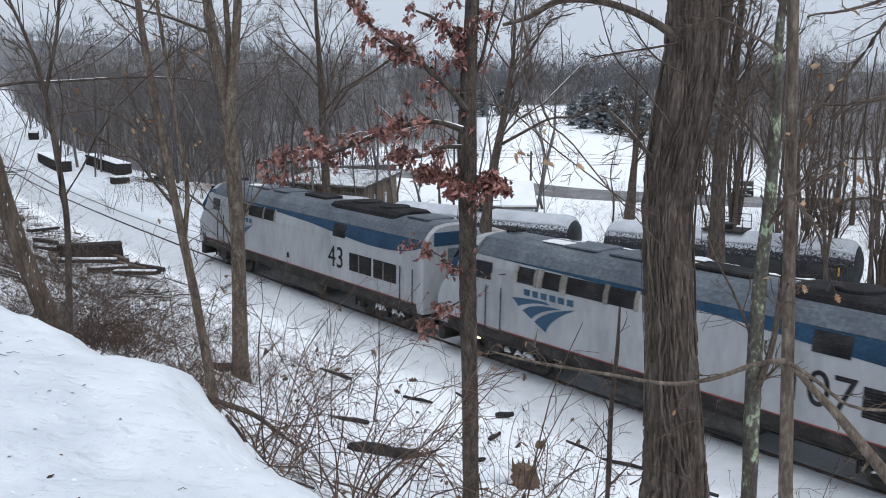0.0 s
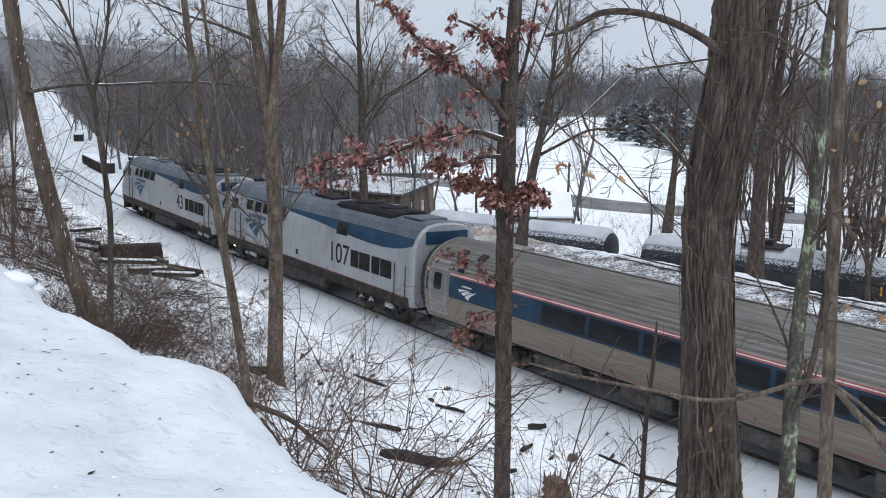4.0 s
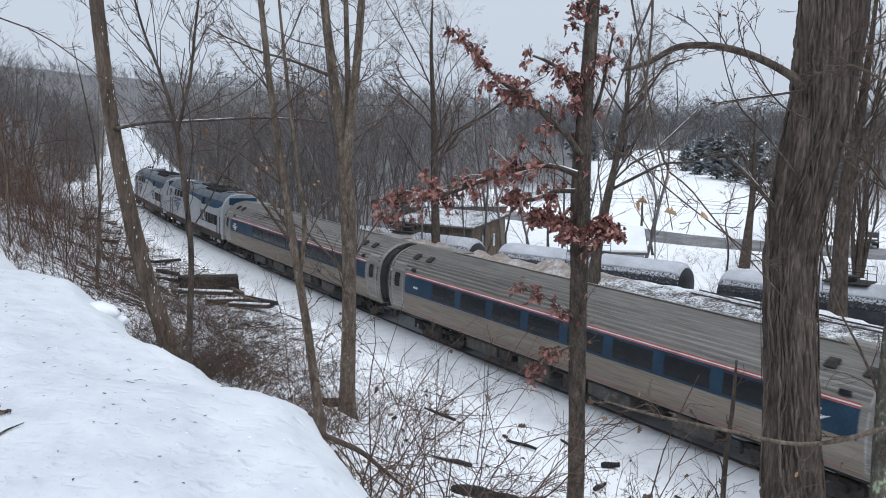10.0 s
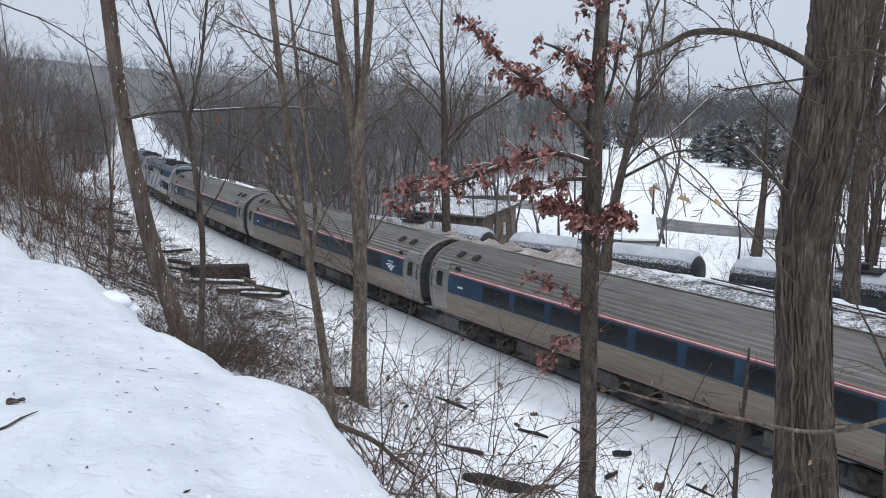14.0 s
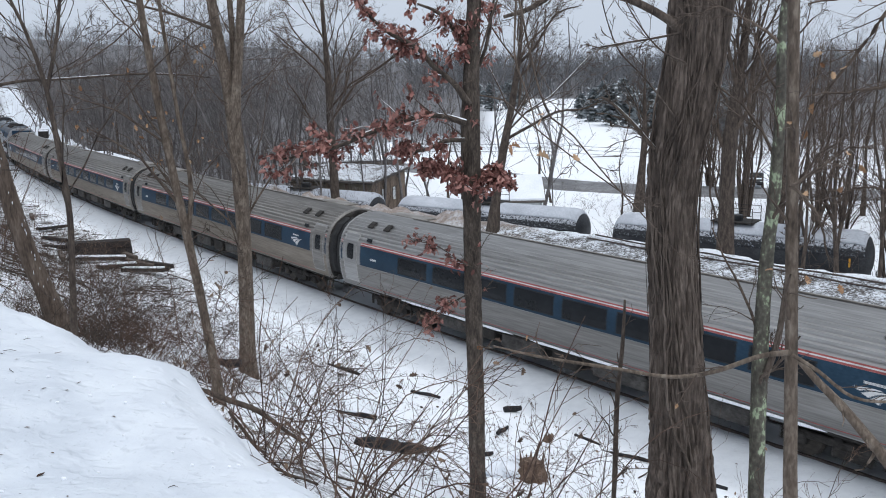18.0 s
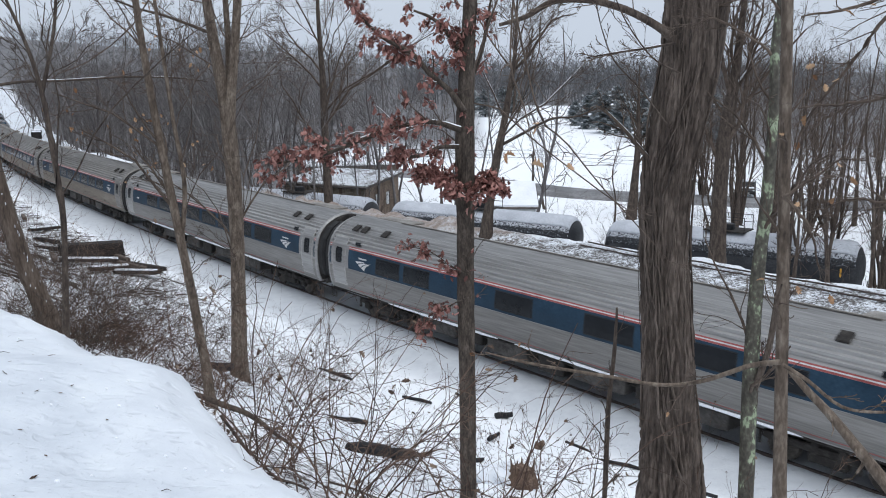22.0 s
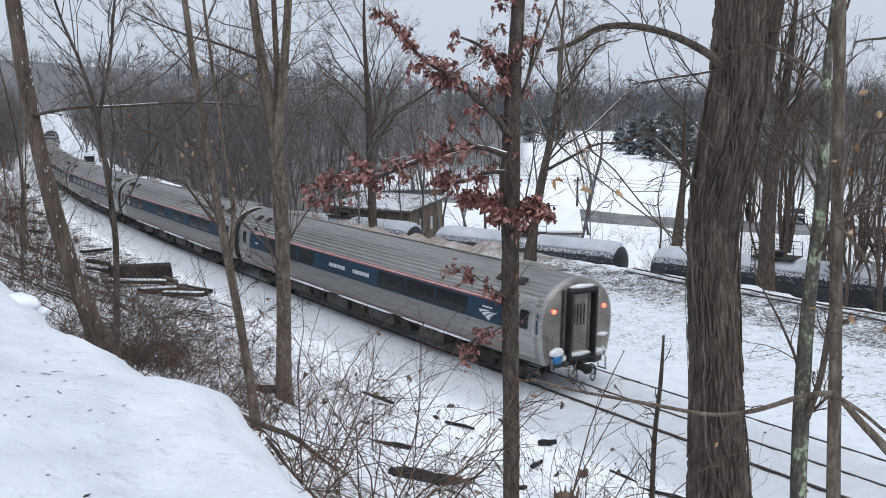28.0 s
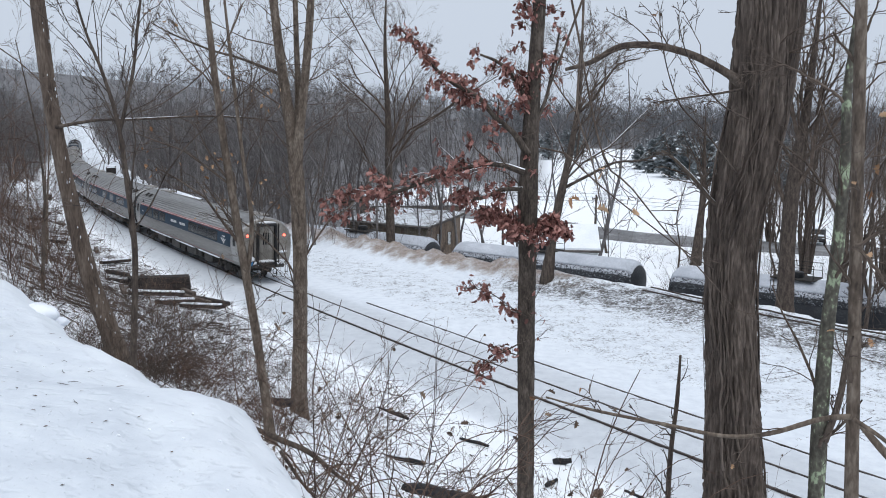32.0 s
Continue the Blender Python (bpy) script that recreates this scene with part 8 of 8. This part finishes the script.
def parked_car(x, y, yaw, label):
    c = thing("parked_car", label, "car", "parked cars", m=pose(x, y, float(ground(x, y)[0]) + 0.2, 0, 0, yaw))
    low = [(-2.2, 0.35), (2.2, 0.35), (2.25, 0.75), (2.1, 0.98), (0.95, 1.05), (0.35, 1.62), (-1.9, 1.66), (-2.2, 1.0)]
    rows = []
    for yy, k in ((-0.9, 0.93), (-0.84, 1.0), (0.84, 1.0), (0.9, 0.93)):
        rows.append([(a * (0.98 if k < 1 else 1), yy, 0.35 + (b - 0.35) * k) for a, b in low])
    part("body", Shape().loft(rows), M_TANK, c, "dark painted body")
    part("windscreen", Shape().loft([[(0.93, -0.7, 1.1), (0.42, -0.62, 1.58), (0.42, 0.62, 1.58), (0.93, 0.7, 1.1)], [(0.97, -0.7, 1.12), (0.46, -0.62, 1.6), (0.46, 0.62, 1.6), (0.97, 0.7, 1.12)]]), M_GLASS, c)
    part("roof_snow", Shape().box((-0.75, 0, 1.72), (2.3, 1.5, 0.14), bevel=0.05), M_SNOW, c, "snow lying on the roof")
    part("bonnet_snow", Shape().box((1.55, 0, 1.08), (1.0, 1.4, 0.1), bevel=0.04), M_SNOW, c)
    for sd in (-1, 1):
        part("side_window", Shape().box((-0.75, sd * 0.885, 1.3), (2.2, 0.03, 0.4), bevel=0.01), M_GLASS, c)
        part("headlight", Shape().box((2.2, sd * 0.66, 0.78), (0.08, 0.3, 0.14), bevel=0.03), M_PALE_WALL, c)
        for xx in (-1.35, 1.4):
            w = part("wheel", Shape().tube([(xx, sd * 0.7, 0.34), (xx, sd * 0.92, 0.34)], [0.34, 0.33], 16), M_RUBBER, c)
            part("rim", Shape().tube([(xx, sd * 0.9, 0.34), (xx, sd * 0.935, 0.34)], [0.2, 0.18], 12), M_WHEEL, w)
    part("bumper", Shape().box((2.25, 0, 0.5), (0.12, 1.7, 0.2), bevel=0.05), M_RUBBER, c)
    part("plate_bar", Shape().box((2.32, 0, 0.52), (0.02, 0.4, 0.12)), M_WHITE, c)


parked_car(29.9, 110.5, -105, "dark parked car with snow on its roof by the road")

# ---------------------------------------------------------------- things lying about
M_TIMBER = material("creosoted_timber", [(0.010, 0.009, 0.009), (0.024, 0.021, 0.02), (0.05, 0.044, 0.041)], 2, 0.9, 0, 0.004, 20, (0.3, 1, 1))
M_CHAR = material("charred_wood", [(0.006, 0.006, 0.007), (0.014, 0.014, 0.016), (0.04, 0.041, 0.045)], 5, 0.8, 0, 0.006, 25)
M_CUT = material("old_cut_wood", [(0.035, 0.022, 0.016), (0.11, 0.072, 0.052), (0.22, 0.155, 0.115)], 5, 0.85, 0, 0.004, 25)


def tie_stack(name, label, s, lat, yaw, rows, cols, length, snow=True, w=0.23, h=0.18):
    x, y = lay(s, lat)
    z = float(ground(x, y)[0])
    st = thing(name, label, "timber stack", "stacks of railway ties", m=pose(x, y, z, 0, 0, yaw))
    one = Shape().box((0, 0, 0), (length, w, h), bevel=0.02).mesh("tie")
    one.materials.append(M_TIMBER)
    q = random.Random(int(s * 10))
    for i in range(rows):
        for j in range(cols):
            o = new("tie", one)
            o.parent = st
            o.matrix_basis = pose(q.uniform(-0.06, 0.06), (j - (cols - 1) / 2) * (w + 0.02), h / 2 + (h + 0.01) * i, 0, 0, q.uniform(-1, 1))
    if snow:
        part("snow", Shape().box((0, 0, (h + 0.01) * rows + 0.05), (length - 0.05, (w + 0.02) * cols, 0.1), bevel=0.04), M_SNOW, st, "snow on top of the stack")
    return st


tie_stack("tie_stack", "dark stack of old ties topped with snow beside the track", 24.4, 6.6, 22, 2, 2, 3.1, False, 0.4, 0.36)
def cross_stack(label, s, lat, cols, rows, length=1.5):
    tie_stack("tie_stack", label, s, lat, 90 - math.degrees(np.interp(s, TRACK_S, HEAD)), rows, cols, length, True, 0.34, 0.28)


cross_stack("long dark stack of track ties laid crosswise, dusted with snow", 87.5, -4.2, 42, 4)
cross_stack("long dark stack of track ties laid crosswise, dusted with snow", 79.0, -8.4, 44, 4)
cross_stack("small dark pile of ties across the line", 64.6, -6.3, 4, 2)
cross_stack("small dark pile of ties along the line", 145, -6.3, 9, 4)
cross_stack("small dark pile of ties along the line", 152, -6.6, 9, 4)
tie_stack("tie_stack", "dark pile of ties by the snow mound", 88, 5.6, 150, 3, 4, 4.0)
for k, (s, lat, yaw, ln) in enumerate(((21.5, 6.0, 135, 5.5), (20.5, 5.4, 141, 4.5), (23.0, 5.6, 128, 3.0), (26, 8.0, 150, 3.5), (24, 8.6, 120, 2.8), (30, 7.5, 140, 3.0), (33, 9.5, 160, 3.2), (37, 8.0, 130, 2.6), (41, 6.5, 120, 3.0), (45, 8.5, 150, 2.6), (49, 6.2, 128, 4.0), (53, 8.8, 110, 2.6), (58, 6.4, 132, 3.4), (62, 7.8, 160, 2.6), (68, 6.2, 125, 3.5), (27.5, 5.2, 138, 3.2), (28.5, 9.8, 100, 2.4))):
    x, y = lay(s, lat)
    z = float(ground(x, y)[0])
    o = thing("loose_tie", "old weathered timber lying in the snow", "timber", "loose timbers by the track", Shape().box((0, 0, 0), (ln, 0.24, 0.2), bevel=0.03), M_TIMBER if k % 2 else M_BARK, pose(x, y, z + 0.14, 0, 3, yaw))


# black log with torn end
lg = thing("fallen_log", "blackened fallen log lying in the snow", "log")
a, b = np.array([[(-2.85, 16.87, 2.13), (-1.75, 20.45, 0.46)][0][0], [(-2.85, 16.87, 2.13), (-1.75, 20.45, 0.46)][0][1], 0]), np.array([[(-2.85, 16.87, 2.13), (-1.75, 20.45, 0.46)][1][0], [(-2.85, 16.87, 2.13), (-1.75, 20.45, 0.46)][1][1], 0])
pts = []
for k in range(9):
    q = a + (b - a) * k / 8
    za, zb = float(ground(a[0], a[1])[0]), float(ground(b[0], b[1])[0])
    q[2] = max(za + (zb - za) * k / 8, float(ground(q[0], q[1])[0])) + 0.06
    pts.append((*q, (0.09, 0.13, 0.14, 0.14, 0.12, 0.15, 0.13, 0.09, 0.03)[k]))
trunk_part(lg, "log", pts, M_CHAR, 16, 0.08, 6, 0.22, 41)
part("snow", Shape().tube([(p[0], p[1], p[2] + p[3] * 0.8) for p in pts[4:8]], [0.03, 0.09, 0.08, 0.02], 8), M_SNOW, lg, "snow on the log")
part("splinter", Shape().tube([(pts[-1][0], pts[-1][1], pts[-1][2]), (pts[-1][0] + 0.5, pts[-1][1] + 0.3, pts[-1][2] + 0.05)], [0.05, 0.01], 6), M_CUT, lg)

# stump with torn wood and a snow cap
x, y = 0.64, 19.2
z = float(ground(x, y)[0])
st = thing("tree_stump", "torn tree stump, raw wood showing under snow", "stump")
part("wood", Shape().tube([(x, y, z - 0.2), (x, y, z + 0.2), (x + 0.03, y, z + 0.42)], [0.40, 0.31, 0.2], 24, True, bark_lumps(np.array([(0, 0, 0), (0, 0, 0.3), (0, 0, 0.6)]), 24, 8, 0.45, 5)), M_CUT, st, "raw brown splintered wood")
for k in range(9):
    q = rr.uniform(0, 6.28)
    part("splinter", Shape().tube([(x + 0.22 * math.cos(q), y + 0.22 * math.sin(q), z + 0.1), (x + 0.3 * math.cos(q), y + 0.3 * math.sin(q), z + rr.uniform(0.35, 0.75))], [0.07, 0.008], 5), M_CUT, st)
o = part("snow", lump_mesh(3, 0.36, (1.2, 1, 0.6)), M_SNOW, st, "snow heaped against the stump", True)
o.matrix_basis = pose(x - 0.55, y + 0.1, z + 0.18)
for k, (x, y, sz, yaw, ln) in enumerate(((1.16, 21.7, 0.12, 70, 0.35), (0.27, 23.8, 0.10, 20, 0.5), (0.0, 22.0, 0.07, 60, 0.5), (-0.4, 20.4, 0.06, 30, 0.4), (-3.9, 22.5, 0.07, 160, 1.3), (-2.2, 24.5, 0.05, 150, 1.0), ([(-7.33, 22.74, 1.79)][0][0], [(-7.33, 22.74, 1.79)][0][1], 0.16, 10, 0.8), (3.1, 20.8, 0.05, 150, 1.1), (2.2, 22.6, 0.05, 130, 0.9), (4.4, 19.6, 0.05, 150, 1.4), (-5.0, 27, 0.06, 140, 1.5), (-1.0, 26.5, 0.05, 120, 0.8))):
    z = float(ground(x, y)[0])
    d = np.array([math.cos(radians(yaw)), math.sin(radians(yaw)), 0]) * ln / 2
    c = np.array([x, y, z + sz * 0.6])
    o = thing("wood_piece", "short broken piece of wood in the snow", "log", "pieces of wood on the slope")
    part("stick", Shape().tube([c - d, c - d * 0.3 + np.array([0, 0, 0.02]), c + d * 0.4, c + d], [sz * 0.8, sz, sz * 0.9, sz * 0.7], 9), M_CUT if k == 0 else M_CHAR, o)
    if sz > 0.06:
        part("snow", Shape().tube([c - d * 0.7 + np.array([0, 0, sz * 0.8]), c + np.array([0, 0, sz]), c + d * 0.8 + np.array([0, 0, sz * 0.7])], [0.01, sz * 0.55, 0.01], 7), M_SNOW, o)
# twig and litter on the near snow
for k in range(26):
    s, lat = rr.uniform(-20, -9), rr.uniform(18.9, 21.5)
    x, y = lay(s, lat)
    z = float(ground(x, y)[0])
    a = rr.uniform(0, 6.28)
    ln = rr.uniform(0.03, 0.11)
    o = thing("twig", "small dark twig lying on the snow", "twig", "twigs on the snow", Shape().tube([(0, 0, 0), (ln * 0.5, 0.01, 0.006), (ln, 0, 0.002)], [0.002, 0.0025, 0.001], 5), M_BARK_DARK, pose(x, y, z + 0.004, 0, 0, math.degrees(a)))
sp, cr = [], []
g = np.random.RandomState(77)
for k in range(420):
    s, lat = g.uniform(-22, -4), g.uniform(18.9, 22.3)
    x, y = lay(s, lat)
    z = float(ground(x, y)[0])
    a, ln = g.uniform(0, 6.28), g.uniform(0.006, 0.022) * (2.5 if g.random_sample() < 0.12 else 1)
    d, e = np.array([math.cos(a), math.sin(a), 0.1]) * ln, np.array([-math.sin(a), math.cos(a), 0.2]) * ln * 0.4
    c = np.array([x, y, z + 0.004])
    sp.append((np.array([c - d, c + e, c + d, c - e + np.array([0, 0, 0.003])]), np.array([(0, 1, 2, 3)])))
v, f = join(sp)
tagged(new("litter", mesh_np("litter", v, f, M_TWIG_RED)), "crumbs of bark and leaf on the near snow", "litter", "", "stuff")
for k in range(260):
    s, lat = g.uniform(-22, -4), g.uniform(18.8, 22.3)
    x, y = lay(s, lat)
    z = float(ground(x, y)[0])
    sz = g.uniform(0.004, 0.014)
    P = np.array([[(x - sz, y, z), (x - sz * 0.5, y, z + sz * 0.4), (x + sz * 0.4, y + sz * 0.2, z + sz * 0.35), (x + sz, y, z - 0.002)]])
    cr.append(tubes(P, np.array([[0.1, 0.8, 0.7, 0.1]]) * sz, 6))
v, f = join(cr)
tagged(new("snow_crumbs", mesh_np("snow_crumbs", v, f, M_SNOW, True)), "small crumbs of snow on the near bank", "snow", "", "stuff")
# fallen leaves and sticks on the slope
g = np.random.RandomState(78)
pl, st = [], []
for k in range(900):
    s, lat = g.uniform(-22, 14), 4.2 + 13.0 * g.random_sample()
    x, y = lay(s, lat)
    pl.append((x, y, float(ground(x, y)[0]) + 0.02))
v, f = leaves(g, np.array(pl), 0.075, -0.15)
tagged(new("fallen_leaves", mesh_np("fallen_leaves", v, f, M_LEAF_DULL)), "dull brown leaves scattered over the snowy slope", "leaves", "", "stuff")
for k in range(90):
    s, lat = g.uniform(-20, 16), 4.4 + 12.0 * g.random_sample()
    a, ln = g.uniform(0, 3.14), g.uniform(0.3, 1.5)
    row = []
    for q in np.linspace(-0.5, 0.5, 5):
        p = np.array(lay(s, lat)) + q * ln * np.array([math.cos(a), math.sin(a)]) + g.normal(size=2) * 0.02
        row.append((p[0], p[1], float(ground(p[0], p[1])[0]) + 0.02))
    st.append(tubes(np.array([row]), np.linspace(1, 0.4, 5)[None] * g.uniform(0.008, 0.022), 5))
v, f = join(st)
tagged(new("fallen_sticks", mesh_np("fallen_sticks", v, f, M_BARK_DARK)), "dark fallen sticks half sunk in the snow", "sticks", "", "stuff")
# storm-felled sticks, bark and boards strewn over the flat left of the line
st = []
knots = [(g.uniform(9, 75), g.uniform(5.2, 15)) for k in range(46)]
for k in range(900):
    s, lat = knots[g.randint(len(knots))]
    s, lat = s + g.normal() * 2.2, max(4.9, lat + g.normal() * 0.9)
    a, ln = g.uniform(0, 6.28), g.uniform(0.2, 1.1)
    row = []
    for q in np.linspace(-0.5, 0.5, 4):
        p = np.array(lay(s, lat)) + q * ln * np.array([math.cos(a), math.sin(a)]) + g.normal(size=2) * 0.04
        row.append((p[0], p[1], float(ground(p[0], p[1])[0]) + 0.03 + 0.05 * g.random_sample()))
    st.append(tubes(np.array([row]), np.array([[0.6, 1, 0.9, 0.4]]) * g.uniform(0.01, 0.035), 5))
v, f = join(st)
tagged(new("storm_debris", mesh_np("storm_debris", v, f, M_BARK_DARK)), "dark sticks and bark strewn over the trampled snow", "debris", "", "stuff")
# boards with snow on them by the stack of ties
for s, lat, yaw, ln in ((22.4, 7.3, 24, 2.8), (20.4, 6.8, 40, 2.2), (18.6, 6.2, 160, 2.6), (34.5, 6.6, 75, 2.4)):
    x, y = lay(s, lat)
    o = thing("board", "flat dark board carrying a layer of snow", "board", "boards by the ties", m=pose(x, y, float(ground(x, y)[0]) + 0.2, 2, 4, yaw))
    part("plank", Shape().box((0, 0, 0), (ln, 0.42, 0.16), bevel=0.02), M_TIMBER, o)
    part("snow", Shape().box((0.05, 0.03, 0.11), (ln * 0.93, 0.34, 0.07), bevel=0.03), M_SNOW, o, "snow lying on the board", True)
# snow blocks broken off the lip
for (x, y, z, sz), sq in ((([(-6.26, 10.15, 6.97, 0.169), (-6.06, 10.27, 6.85, 0.1)])[0], (1.5, 1.0, 0.75)), (([(-6.26, 10.15, 6.97, 0.169), (-6.06, 10.27, 6.85, 0.1)])[1], (1.2, 1.0, 0.6))):
    thing("snow_block", "block of snow broken off the bank's edge", "snow", "snow blocks at the lip", lump_mesh(int(x * 10) % 50, sz, sq, 10, 0.16), M_SNOW, pose(x, y, z), smooth=True)
# dark fallen branches along the lip
for c in ([(-3.86, 10.94, 5.4, 0.029), (-3.5, 11.06, 5.2, 0.037), (-3.16, 11.16, 5.02, 0.033), (-2.82, 11.25, 4.71, 0.023), (-2.61, 11.3, 4.52, 0.015)], [(-3.2, 10.1, 5.42, 0.02), (-3.01, 10.16, 5.09, 0.024), (-2.91, 10.19, 4.92, 0.021), (-2.78, 10.23, 4.82, 0.011)]):
    fb = thing("fallen_branch", "dark fallen branch lying along the snow lip", "branch", "fallen branches on the bank")
    a, b = trunk_part(fb, "stem", c, M_BARK_DARK, 8, 0.07, 4, 0.12, 71)
    P, R = resample(a, b, 12)
    pc, lv = crown(rng, P, R, [dict(count=9, t0=0.2, t1=1, ratio=0.0, fixed=0.4, spread=0.9, up=0.1, thin=0.4), dict(count=3, t0=0.2, t1=1, ratio=0.5, spread=0.6, up=0.0, k=3)])
    twig_part(fb, "crown", pc, M_TWIG)
# rails lying along the far edge of the flat
for off in (-16.7, -17.3):
    pts = []
    for s in np.arange(-50, 13, 1.5):
        x, y = lay(s, off + 0.5 * max(0.0, (s - 4) / 9))
        pts.append((x, y, float(ground(x, y)[0]) + 0.10))
    tagged(new("spare_rail", Shape().tube(pts, 0.045, 6).mesh("spare_rail")), "spare dark rail lying at the edge of the flat", "rail", "spare rails", "structure").data.materials.append(M_RAIL)
# heaped snow mound left of the line
x, y = lay(86, 6.9)
o = thing("snow_mound", "ploughed heap of snow beside the line", "snow", "", lump_mesh(7, 2.2, (0.85, 4.6, 0.95), 14, 0.16), M_SNOW, pose(x, y, float(ground(x, y)[0]) - 0.2, 0, 0, 90 - math.degrees(np.interp(86, TRACK_S, HEAD))), smooth=True)
# a stick and a knot of bark lying on the near snow
x, y = -3.49, 4.55
z = float(ground(x, y)[0])
o = thing("stick", "thin dark stick lying on the near snow", "stick", "", Shape().tube([(-0.02, -0.24, 0.008), (0.01, -0.1, 0.014), (-0.01, 0.05, 0.01), (0.0, 0.19, 0.006)], [0.006, 0.008, 0.006, 0.003], 6), M_BARK_DARK, pose(x, y, z))
x, y = -3.75, 4.89
o = thing("bark_piece", "curled dark piece of bark with snow in it", "bark", m=pose(x, y, float(ground(x, y)[0]), 0, 0, 20))
part("rind", Shape().tube([(0.05 * math.cos(q), 0.03 * math.sin(q), 0.016 + 0.006 * math.sin(3 * q)) for q in np.linspace(0, 5.4, 14)], [0.006, 0.011, 0.013, 0.012, 0.01, 0.012, 0.014, 0.012, 0.01, 0.012, 0.013, 0.011, 0.009, 0.004], 6), M_BARK_DARK, o)
part("snow", lump_mesh(5, 0.03, (1, 0.7, 0.5), 8, 0.15), M_SNOW, o, smooth=True)


def motions():
    for car, mid, base in zip(CARS, CAR_MID, CAR_BASE):
        walk(car, [(t, car_pose(train_rear(t) + mid, base)) for t in range(0, 33)])


motions()
